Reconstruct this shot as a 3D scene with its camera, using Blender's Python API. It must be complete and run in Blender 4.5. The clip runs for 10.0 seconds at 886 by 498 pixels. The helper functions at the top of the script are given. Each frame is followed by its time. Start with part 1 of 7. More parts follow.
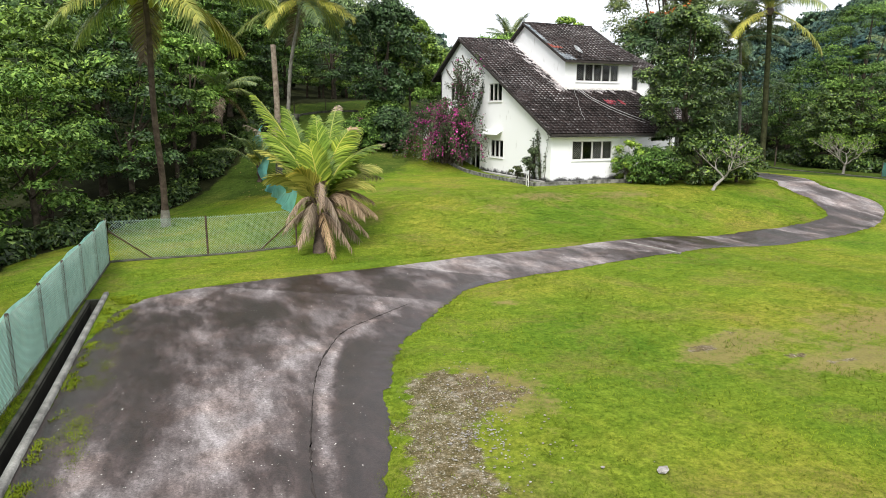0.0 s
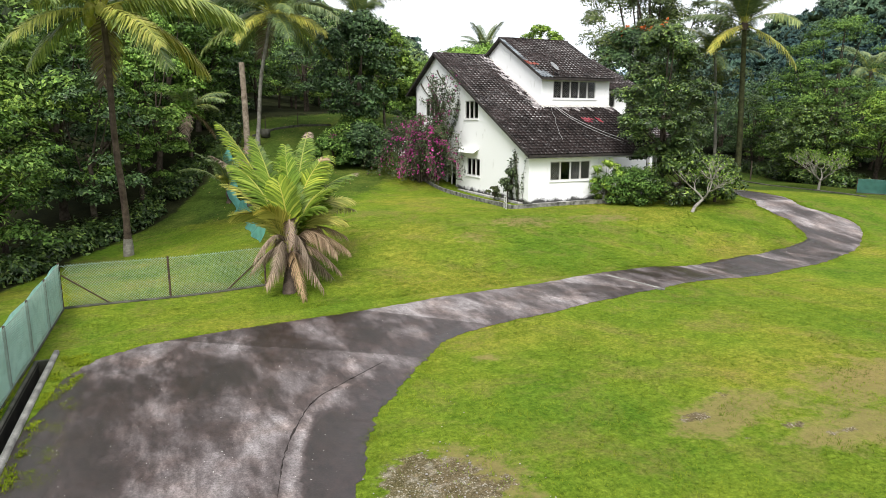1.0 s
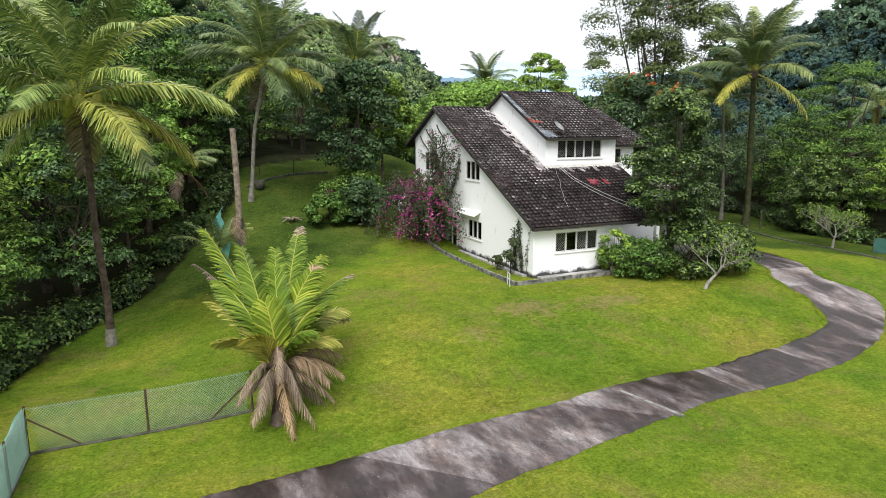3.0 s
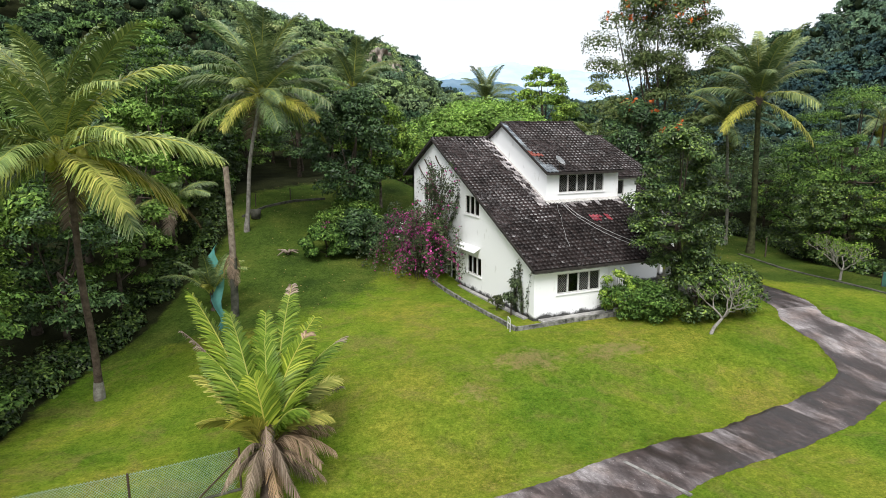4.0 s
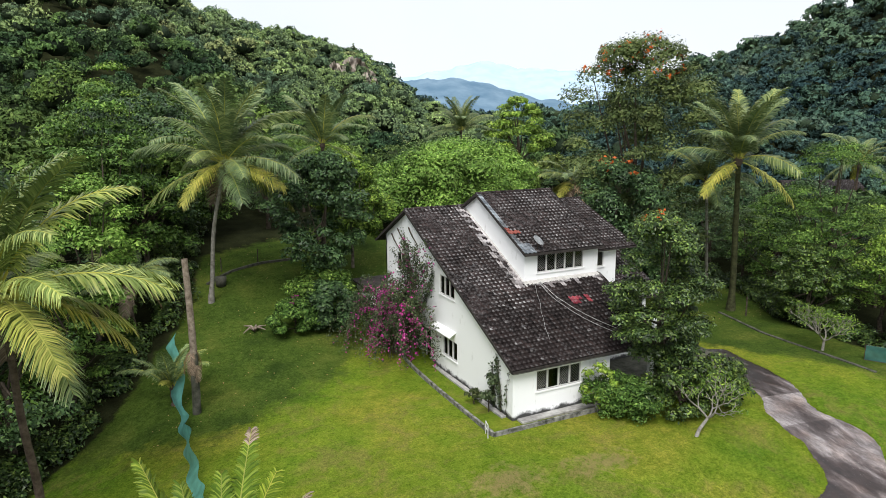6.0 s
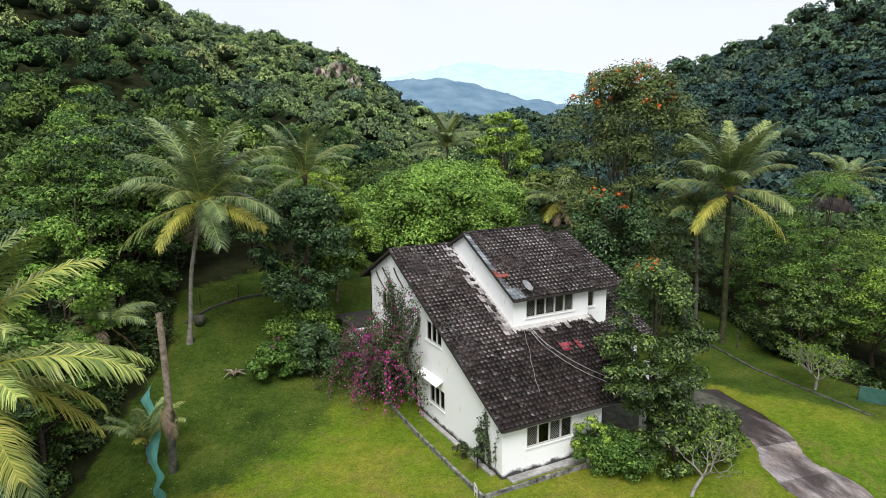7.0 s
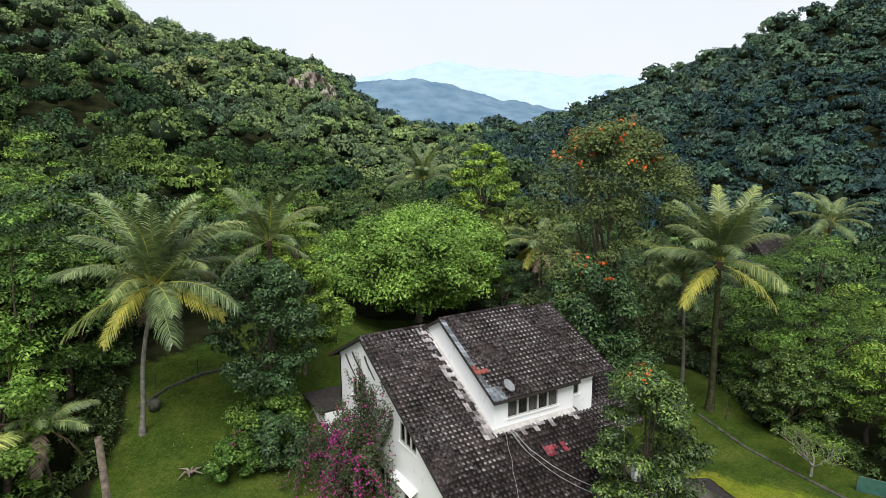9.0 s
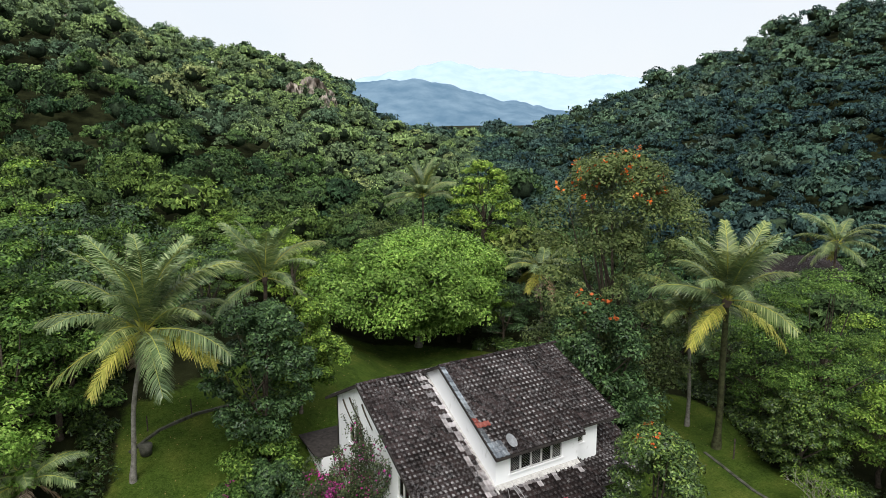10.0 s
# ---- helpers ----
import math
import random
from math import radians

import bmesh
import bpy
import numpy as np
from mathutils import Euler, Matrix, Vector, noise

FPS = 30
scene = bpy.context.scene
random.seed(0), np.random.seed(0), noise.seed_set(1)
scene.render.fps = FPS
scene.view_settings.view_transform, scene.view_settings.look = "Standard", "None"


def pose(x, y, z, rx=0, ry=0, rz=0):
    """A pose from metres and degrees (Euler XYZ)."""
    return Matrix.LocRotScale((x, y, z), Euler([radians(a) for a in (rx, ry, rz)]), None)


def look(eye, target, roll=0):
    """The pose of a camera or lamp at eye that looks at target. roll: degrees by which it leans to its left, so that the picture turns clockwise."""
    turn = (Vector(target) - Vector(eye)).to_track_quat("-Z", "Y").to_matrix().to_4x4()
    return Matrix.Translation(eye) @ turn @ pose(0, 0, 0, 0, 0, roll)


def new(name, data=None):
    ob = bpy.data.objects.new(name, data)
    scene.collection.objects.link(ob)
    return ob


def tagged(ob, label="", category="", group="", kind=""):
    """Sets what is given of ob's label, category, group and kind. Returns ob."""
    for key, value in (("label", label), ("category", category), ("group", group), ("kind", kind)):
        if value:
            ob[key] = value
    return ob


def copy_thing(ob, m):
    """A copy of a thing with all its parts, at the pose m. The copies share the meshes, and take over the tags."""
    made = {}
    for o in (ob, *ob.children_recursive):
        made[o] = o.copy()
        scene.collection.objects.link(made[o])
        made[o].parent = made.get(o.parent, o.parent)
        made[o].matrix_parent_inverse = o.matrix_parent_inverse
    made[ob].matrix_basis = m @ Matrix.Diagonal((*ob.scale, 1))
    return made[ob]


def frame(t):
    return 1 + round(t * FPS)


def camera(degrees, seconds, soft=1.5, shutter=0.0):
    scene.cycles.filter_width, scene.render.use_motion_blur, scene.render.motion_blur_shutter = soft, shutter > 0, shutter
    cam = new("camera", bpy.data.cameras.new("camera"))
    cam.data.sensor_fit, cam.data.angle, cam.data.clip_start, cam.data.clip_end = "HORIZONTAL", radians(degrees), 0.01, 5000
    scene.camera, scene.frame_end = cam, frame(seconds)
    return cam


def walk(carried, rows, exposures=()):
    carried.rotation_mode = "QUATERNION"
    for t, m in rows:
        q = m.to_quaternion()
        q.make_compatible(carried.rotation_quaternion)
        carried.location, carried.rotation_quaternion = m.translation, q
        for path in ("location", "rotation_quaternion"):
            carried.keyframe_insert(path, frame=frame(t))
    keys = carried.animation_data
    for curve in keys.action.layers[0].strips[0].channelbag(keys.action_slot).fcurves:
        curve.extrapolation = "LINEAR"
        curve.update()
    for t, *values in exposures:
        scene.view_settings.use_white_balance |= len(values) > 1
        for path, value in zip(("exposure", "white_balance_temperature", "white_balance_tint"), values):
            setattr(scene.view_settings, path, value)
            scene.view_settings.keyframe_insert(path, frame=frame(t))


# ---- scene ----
cam = camera(68.0, 10.0, 0.7)
PATH = [
    (0, (-0.355, -0.529, 5.399), (0.396, 1.282, 5.003), 0.1),
    (0.4, (-0.148, -0.04, 5.832), (0.664, 1.743, 5.434), 0.0),
    (0.5, (-0.096, 0.082, 5.94), (0.719, 1.864, 5.544), 0.0),
    (1, (0.156, 0.714, 6.587), (0.974, 2.497, 6.195), -0.0),
    (1.5, (0.448, 1.338, 7.402), (1.266, 3.122, 7.016), -0.1),
    (2, (0.69, 1.962, 8.389), (1.509, 3.746, 8.006), -0.1),
    (2.5, (0.938, 2.571, 9.398), (1.759, 4.355, 9.019), -0.1),
    (4, (2.007, 4.443, 12.622), (2.824, 6.23, 12.25), -0.3),
    (4.5, (2.414, 5.084, 13.881), (3.24, 6.866, 13.506), -0.3),
    (5, (2.715, 5.711, 15.152), (3.56, 7.484, 14.777), -0.3),
    (5.5, (3.065, 6.313, 16.455), (3.927, 8.077, 16.079), -0.4),
    (7, (4.352, 8.709, 20.373), (5.269, 10.445, 19.993), -0.5),
    (7.5, (4.8, 9.556, 21.689), (5.734, 11.283, 21.308), -0.5),
    (8, (5.399, 10.473, 22.96), (6.349, 12.191, 22.578), -0.4),
    (8.5, (6.008, 11.416, 24.171), (6.976, 13.124, 23.788), -0.4),
    (9, (6.624, 12.449, 25.321), (7.601, 14.151, 24.938), -0.4),
    (9.5, (7.121, 13.258, 26.607), (8.098, 14.961, 26.223), -0.4),
    (10, (7.576, 14.078, 27.83), (8.553, 15.78, 27.446), -0.4),
]
walk(cam, [(t, look(eye, target, roll)) for t, eye, target, roll in PATH], [(0, 0.64, 6300, 11), (2.5, 0.47, 6250, 11), (5.5, 0.26, 6200, 11), (10, 0.12, 6200, 11)])

# ---------------------------------------------------------------- light
world = bpy.data.worlds.new("overcast_sky")
scene.world = world
world.use_nodes = True
wn, wl = world.node_tree.nodes, world.node_tree.links
wn.clear()
w_out, w_bg = wn.new("ShaderNodeOutputWorld"), wn.new("ShaderNodeBackground")
w_sky, w_mix = wn.new("ShaderNodeTexSky"), wn.new("ShaderNodeMix")
w_sky.sky_type, w_sky.sun_disc = "NISHITA", False
w_sky.sun_elevation, w_sky.sun_rotation = radians(53), radians(214)
w_scale = wn.new("ShaderNodeVectorMath")
w_scale.operation = "SCALE"
w_scale.inputs[3].default_value = 0.1
w_mix.data_type = "RGBA"
w_mix.inputs[0].default_value = 0.86
w_tc, w_noise, w_ramp = wn.new("ShaderNodeTexCoord"), wn.new("ShaderNodeTexNoise"), wn.new("ShaderNodeValToRGB")
w_noise.inputs["Scale"].default_value, w_noise.inputs["Detail"].default_value = 2.2, 5
w_ramp.color_ramp.elements[0].position, w_ramp.color_ramp.elements[0].color = 0.3, (0.92, 0.965, 0.985, 1)
w_ramp.color_ramp.elements[1].position, w_ramp.color_ramp.elements[1].color = 0.62, (1.0, 1.0, 0.98, 1)
wl.new(w_tc.outputs["Generated"], w_noise.inputs["Vector"])
wl.new(w_noise.outputs[0], w_ramp.inputs[0])
wl.new(w_sky.outputs[0], w_scale.inputs[0])
wl.new(w_scale.outputs[0], w_mix.inputs[6])
wl.new(w_ramp.outputs[0], w_mix.inputs[7])
wl.new(w_mix.outputs[2], w_bg.inputs[0])
w_bg.inputs[1].default_value = 0.93
wl.new(w_bg.outputs[0], w_out.inputs[0])

sun = new("sun", bpy.data.lights.new("sun", "SUN"))
sun.data.energy, sun.data.angle, sun.data.color = 3.1, radians(30), (1.0, 0.96, 0.9)
sun.matrix_world = look((-30, -44, 72), (0, 0, 0))


# ---------------------------------------------------------------- materials
def mat(name, rough=0.8, spec=0.3, metal=0.0):
    m = bpy.data.materials.new(name)
    m.use_nodes = True
    n, l = m.node_tree.nodes, m.node_tree.links
    p = n["Principled BSDF"]
    p.inputs["Roughness"].default_value = rough
    p.inputs["Specular IOR Level"].default_value = spec
    p.inputs["Metallic"].default_value = metal
    return m, n, l, p


def ramp(n, l, fac, stops):
    r = n.new("ShaderNodeValToRGB")
    while len(r.color_ramp.elements) < len(stops):
        r.color_ramp.elements.new(0.5)
    for e, (pos, col) in zip(r.color_ramp.elements, stops):
        e.position, e.color = pos, (*col, 1)
    l.new(fac, r.inputs[0])
    return r.outputs[0]


def noise_tex(n, l, scale, detail=4, vec=None, rough=0.55, distort=0.0):
    t = n.new("ShaderNodeTexNoise")
    t.inputs["Scale"].default_value, t.inputs["Detail"].default_value = scale, detail
    t.inputs["Roughness"].default_value, t.inputs["Distortion"].default_value = rough, distort
    if vec is not None:
        l.new(vec, t.inputs["Vector"])
    return t.outputs[0]


def position(n):
    return n.new("ShaderNodeNewGeometry").outputs["Position"]


def mixc(n, l, fac, a, b, mode="MIX"):
    x = n.new("ShaderNodeMix")
    x.data_type, x.blend_type = "RGBA", mode
    for sock, val in ((x.inputs[0], fac), (x.inputs[6], a), (x.inputs[7], b)):
        if hasattr(val, "is_output"):
            l.new(val, sock)
        else:
            sock.default_value = val if isinstance(val, float) else (*val, 1)
    return x.outputs[2]


def bump(n, l, p, height, strength=0.4, dist=0.02):
    b = n.new("ShaderNodeBump")
    b.inputs["Strength"].default_value, b.inputs["Distance"].default_value = strength, dist
    l.new(height, b.inputs["Height"])
    l.new(b.outputs[0], p.inputs["Normal"])


def speckled(name, low, high, scale=6.0, fine=60.0, rough=0.85, spec=0.25, strength=0.3, metal=0.0):
    """A surface with slow stains and fine grain between two colours."""
    m, n, l, p = mat(name, rough, spec, metal)
    pos = position(n)
    a = ramp(n, l, noise_tex(n, l, scale, 5, pos), [(0.3, low), (0.7, high)])
    f = noise_tex(n, l, fine, 3, pos)
    g = ramp(n, l, f, [(0.3, (0.75, 0.75, 0.75)), (0.7, (1.1, 1.1, 1.1))])
    l.new(mixc(n, l, 1.0, a, g, "MULTIPLY"), p.inputs["Base Color"])
    bump(n, l, p, f, strength, 0.01)
    return m


def leaf_mat(name, dark, mid, light, translucent=0.3, rough=0.5, tint=False, fine=0.0, spray_k=1.0, gloss=0.12):
    """Foliage: each leaf takes its own shade, each plant its own cast, with light coming through."""
    m, n, l, p = mat(name, rough, 0.04 if tint else gloss)
    dark, light = ([c + (0.25 if tint else 0.35) * (k - c) for c, k in zip(side, mid)] for side in (dark, light))
    g = n.new("ShaderNodeNewGeometry")
    oi = n.new("ShaderNodeObjectInfo")
    col = ramp(n, l, g.outputs["Random Per Island"], [(0.0, tuple(c * 0.8 for c in dark)), (0.3, dark), (0.62, mid), (1.0, light)])
    cast = ramp(n, l, oi.outputs["Random"], [(0.0, (0.8, 0.85, 0.85)), (0.5, (1.0, 1.0, 1.0)), (1.0, (1.22, 1.12, 0.85))])
    col = mixc(n, l, 1.0, col, cast, "MULTIPLY")
    big = ramp(n, l, noise_tex(n, l, 0.22, 3, g.outputs["Position"]), [(0.38, (0.8, 0.78, 0.9)), (0.62, (1.5, 1.42, 1.5))])
    col = mixc(n, l, 1.0, col, big, "MULTIPLY")
    if fine:
        # sprays too small to be told apart
        spray = noise_tex(n, l, fine, 6, g.outputs["Position"], 0.75)
        col = mixc(n, l, 1.0, col, ramp(n, l, spray, [(0.38, (1 - 0.6 * spray_k,) * 3), (0.5, (0.97, 0.97, 0.97)), (0.62, (1 + 0.45 * spray_k,) * 3)]), "MULTIPLY")
    if tint:
        # each far crown has its own hue
        at = n.new("ShaderNodeAttribute")
        at.attribute_name = "species"
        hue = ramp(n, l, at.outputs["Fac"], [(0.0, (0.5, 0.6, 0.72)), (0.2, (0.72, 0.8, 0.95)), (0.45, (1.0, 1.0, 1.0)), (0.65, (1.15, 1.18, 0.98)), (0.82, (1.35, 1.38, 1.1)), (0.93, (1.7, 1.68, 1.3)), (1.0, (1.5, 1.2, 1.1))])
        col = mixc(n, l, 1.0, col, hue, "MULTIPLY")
        bump(n, l, p, noise_tex(n, l, fine, 6, g.outputs["Position"], 0.7), 0.9, 1.2 / fine)
    l.new(col, p.inputs["Base Color"])
    t = n.new("ShaderNodeBsdfTranslucent")
    l.new(col, t.inputs[0])
    x = n.new("ShaderNodeMixShader")
    x.inputs[0].default_value = translucent * 0.28
    l.new(p.outputs[0], x.inputs[1])
    l.new(t.outputs[0], x.inputs[2])
    l.new(x.outputs[0], n["Material Output"].inputs[0])
    return m


def make_ground():
    """Mown lawn that passes into mossy turf darkened for tree shade, and into forest floor, with worn places."""
    m, n, l, p = mat("ground_cover", 0.95, 0.05)
    pos = position(n)

    def share(name):
        at = n.new("ShaderNodeAttribute")
        at.attribute_name = name
        return at.outputs["Fac"]

    def ragged(fac, scale, lo, hi):
        add = n.new("ShaderNodeMath")
        add.operation = "MULTIPLY_ADD"
        l.new(noise_tex(n, l, scale, 6, pos, 0.7), add.inputs[0])
        add.inputs[1].default_value = 0.9
        l.new(fac, add.inputs[2])
        return ramp(n, l, add.outputs[0], [(lo, (0, 0, 0)), (hi, (1, 1, 1))])

    big = ramp(n, l, noise_tex(n, l, 0.13, 6, pos, 0.6), [(0.36, (0.082, 0.14, 0.0125)), (0.5, (0.125, 0.173, 0.016)), (0.64, (0.182, 0.19, 0.025))])
    blotch = ramp(n, l, noise_tex(n, l, 0.75, 7, pos, 0.7), [(0.38, (0.84, 0.9, 0.8)), (0.62, (1.16, 1.1, 1.15))])
    dry = ramp(n, l, noise_tex(n, l, 0.42, 8, pos, 0.72, 0.6), [(0.5, (0, 0, 0)), (0.64, (0.4, 0.4, 0.4))])
    fine = noise_tex(n, l, 9.0, 9, pos, 0.85)
    grain = ramp(n, l, fine, [(0.38, (0.53, 0.56, 0.5)), (0.5, (0.98, 0.99, 0.94)), (0.62, (1.45, 1.41, 1.36))])
    tuft = ramp(n, l, noise_tex(n, l, 3.2, 6, pos, 0.7), [(0.4, (0.78, 0.83, 0.75)), (0.6, (1.15, 1.12, 1.15))])
    lawn = mixc(n, l, 1.0, mixc(n, l, 1.0, big, blotch, "MULTIPLY"), tuft, "MULTIPLY")
    lawn = mixc(n, l, dry, lawn, (0.19, 0.13, 0.055))
    lawn = mixc(n, l, 1.0, lawn, grain, "MULTIPLY")
    worn = ragged(share("worn"), 1.6, 0.82, 1.02)
    lawn = mixc(n, l, mixc(n, l, 0.66, (0, 0, 0), worn), lawn, mixc(n, l, noise_tex(n, l, 16, 5, pos, 0.7), (0.13, 0.095, 0.035), (0.3, 0.22, 0.11)))
    # stony ground: pale chips among brown earth
    chip = n.new("ShaderNodeTexVoronoi")
    chip.inputs["Scale"].default_value = 36.0
    l.new(pos, chip.inputs["Vector"])
    chip_c = ramp(n, l, chip.outputs["Color"], [(0.25, (0.06, 0.046, 0.026)), (0.55, (0.125, 0.095, 0.058)), (0.74, (0.22, 0.185, 0.14)), (0.9, (0.6, 0.58, 0.54))])
    chip_d = ramp(n, l, chip.outputs["Distance"], [(0.3, (1.1, 1.1, 1.1)), (0.7, (0.55, 0.52, 0.45))])
    bed = ramp(n, l, noise_tex(n, l, 2.6, 7, pos, 0.75), [(0.42, (0.085, 0.064, 0.036)), (0.52, (0.15, 0.115, 0.08)), (0.63, (0.36, 0.32, 0.28))])
    stony = mixc(n, l, 1.0, mixc(n, l, 0.5, bed, mixc(n, l, 1.0, chip_c, chip_d, "MULTIPLY")), grain, "MULTIPLY")
    lawn = mixc(n, l, mixc(n, l, 0.9, (0, 0, 0), ragged(share("stony"), 1.9, 0.92, 1.12)), lawn, stony)
    # moss and leaf litter, with the trees' shade mixed into the colour
    moss_shade_c = ramp(n, l, noise_tex(n, l, 0.3, 6, pos, 0.65), [(0.32, (0.026, 0.046, 0.009)), (0.5, (0.05, 0.08, 0.013)), (0.68, (0.085, 0.106, 0.02))])
    moss_shade_c = mixc(n, l, 1.0, mixc(n, l, 1.0, moss_shade_c, tuft, "MULTIPLY"), grain, "MULTIPLY")
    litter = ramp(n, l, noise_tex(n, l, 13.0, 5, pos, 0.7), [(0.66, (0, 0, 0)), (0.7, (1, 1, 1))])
    moss_shade_c = mixc(n, l, mixc(n, l, 0.4, (0, 0, 0), litter), moss_shade_c, (0.22, 0.15, 0.06))
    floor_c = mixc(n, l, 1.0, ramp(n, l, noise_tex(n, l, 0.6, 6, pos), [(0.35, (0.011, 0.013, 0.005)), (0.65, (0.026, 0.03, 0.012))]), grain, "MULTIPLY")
    col = mixc(n, l, ragged(share("moss_shade"), 0.5, 0.78, 1.12), lawn, moss_shade_c)
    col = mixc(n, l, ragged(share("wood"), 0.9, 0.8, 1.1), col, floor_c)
    l.new(col, p.inputs["Base Color"])
    bump(n, l, p, fine, 0.7, 0.05)
    return m


def make_road():
    m, n, l, p = mat("wet_driveway", 0.55, 0.5)
    pos = position(n)
    oi = n.new("ShaderNodeObjectInfo")
    st = n.new("ShaderNodeMapping")
    st.inputs["Rotation"].default_value = (0, 0, radians(25))
    st.inputs["Scale"].default_value = (1.2, 0.45, 1.0)
    l.new(pos, st.inputs[0])
    slow = noise_tex(n, l, 0.55, 10, st.outputs[0], 0.64, 0.15)
    # each slab is a little paler or darker than the next
    shift = n.new("ShaderNodeMath")
    shift.operation = "MULTIPLY_ADD"
    l.new(oi.outputs["Random"], shift.inputs[0])
    shift.inputs[1].default_value = 0.2
    swath = n.new("ShaderNodeAttribute")
    swath.attribute_name = "bleached"
    lift_ = n.new("ShaderNodeMath")
    lift_.operation = "ADD"
    l.new(slow, lift_.inputs[0])
    l.new(swath.outputs["Fac"], lift_.inputs[1])
    l.new(lift_.outputs[0], shift.inputs[2])
    base = ramp(n, l, shift.outputs[0], [(0.44, (0.024, 0.016, 0.014)), (0.53, (0.045, 0.033, 0.031)), (0.62, (0.12, 0.104, 0.102)), (0.75, (0.27, 0.253, 0.25))])
    fine = noise_tex(n, l, 26.0, 8, pos, 0.78)
    grain = ramp(n, l, fine, [(0.36, (0.45, 0.44, 0.44)), (0.64, (1.42, 1.42, 1.42))])
    warm = ramp(n, l, noise_tex(n, l, 0.8, 6, pos), [(0.45, (1, 0.98, 0.98)), (0.68, (1.08, 0.94, 0.86))])
    mottle = ramp(n, l, noise_tex(n, l, 3.4, 8, st.outputs[0], 0.76, 0.4), [(0.38, (0.62, 0.59, 0.57)), (0.5, (1.0, 0.99, 0.98)), (0.62, (1.32, 1.32, 1.33))])
    col = mixc(n, l, 1.0, mixc(n, l, 1.0, mixc(n, l, 1.0, base, mottle, "MULTIPLY"), grain, "MULTIPLY"), warm, "MULTIPLY")
    l.new(col, p.inputs["Base Color"])
    l.new(ramp(n, l, shift.outputs[0], [(0.45, (0.32, 0.32, 0.32)), (0.6, (0.6, 0.6, 0.6)), (0.75, (0.8, 0.8, 0.8))]), p.inputs["Roughness"])
    bump(n, l, p, fine, 0.35, 0.012)
    return m


def make_wall():
    m, n, l, p = mat("white_render", 0.85, 0.25)
    pos = position(n)
    sep = n.new("ShaderNodeSeparateXYZ")
    l.new(pos, sep.inputs[0])
    st = n.new("ShaderNodeMapping")
    st.inputs["Scale"].default_value = (1.2, 1.2, 0.5)
    l.new(pos, st.inputs[0])
    streak = ramp(n, l, noise_tex(n, l, 1.6, 6, st.outputs[0], 0.65), [(0.25, (0.62, 0.61, 0.58)), (0.38, (0.9, 0.9, 0.89))])
    fine = noise_tex(n, l, 22, 4, pos)
    # black mould at the foot of the wall, with a ragged upper edge
    foot = n.new("ShaderNodeMapRange")
    foot.inputs["From Min"].default_value, foot.inputs["From Max"].default_value = 1.8, 1.12
    l.new(sep.outputs[2], foot.inputs[0])
    grime = n.new("ShaderNodeMath")
    grime.operation = "MULTIPLY_ADD"
    l.new(noise_tex(n, l, 1.5, 7, pos, 0.72), grime.inputs[0])
    grime.inputs[1].default_value = 1.5
    l.new(foot.outputs[0], grime.inputs[2])
    half = n.new("ShaderNodeMath")
    half.operation = "MULTIPLY"
    half.inputs[1].default_value = 0.5
    l.new(grime.outputs[0], half.inputs[0])
    mould = ramp(n, l, half.outputs[0], [(0.58, (0, 0, 0)), (0.72, (0.95, 0.95, 0.95))])
    col = mixc(n, l, mould, streak, (0.02, 0.02, 0.017))
    l.new(col, p.inputs["Base Color"])
    bump(n, l, p, fine, 0.15, 0.01)
    return m


def make_tile(name, low, high, lichen=0.35):
    m, n, l, p = mat(name, 0.85, 0.12)
    g = n.new("ShaderNodeNewGeometry")
    oi = n.new("ShaderNodeObjectInfo")
    add = n.new("ShaderNodeMath")
    add.operation = "ADD"
    l.new(g.outputs["Random Per Island"], add.inputs[0])
    l.new(oi.outputs["Random"], add.inputs[1])
    fr = n.new("ShaderNodeMath")
    fr.operation = "FRACT"
    l.new(add.outputs[0], fr.inputs[0])
    base = ramp(n, l, fr.outputs[0], [(0.0, low), (0.7, high), (0.9, tuple(c * 1.3 for c in high)), (1.0, tuple(c * 1.8 for c in high))])
    slow = ramp(n, l, noise_tex(n, l, 0.35, 4, g.outputs["Position"]), [(0.35, (0.6, 0.54, 0.5)), (0.65, (1.2, 1.15, 1.15))])
    col = mixc(n, l, 1.0, base, slow, "MULTIPLY")
    spots = ramp(n, l, noise_tex(n, l, 5.5, 6, g.outputs["Position"], 0.75), [(0.5, (0, 0, 0)), (0.66, (lichen, lichen, lichen))])
    area = ramp(n, l, noise_tex(n, l, 0.5, 3, g.outputs["Position"]), [(0.38, (0.25, 0.25, 0.25)), (0.62, (1, 1, 1))])
    col = mixc(n, l, mixc(n, l, 1.0, spots, area, "MULTIPLY"), col, (0.5, 0.49, 0.49))
    l.new(col, p.inputs["Base Color"])
    bump(n, l, p, noise_tex(n, l, 40, 4, g.outputs["Position"]), 0.3, 0.01)
    return m


M_GROUND, M_ROAD, M_WALL = make_ground(), make_road(), make_wall()
M_TILE = make_tile("roof_tile", (0.008, 0.006, 0.0055), (0.028, 0.021, 0.02), 0.3)
M_TILE_DARK = make_tile("roof_tile_dark", (0.006, 0.0042, 0.0038), (0.018, 0.013, 0.012), 0.08)
M_TILE_BLUE = make_tile("roof_tile_blue_grey", (0.09, 0.105, 0.12), (0.17, 0.2, 0.22), 0.4)
M_TILE_RED = make_tile("roof_tile_red", (0.2, 0.055, 0.045), (0.29, 0.09, 0.07), 0.35)
M_TILE_PALE = make_tile("roof_tile_limewashed", (0.12, 0.115, 0.115), (0.3, 0.29, 0.29), 0.8)
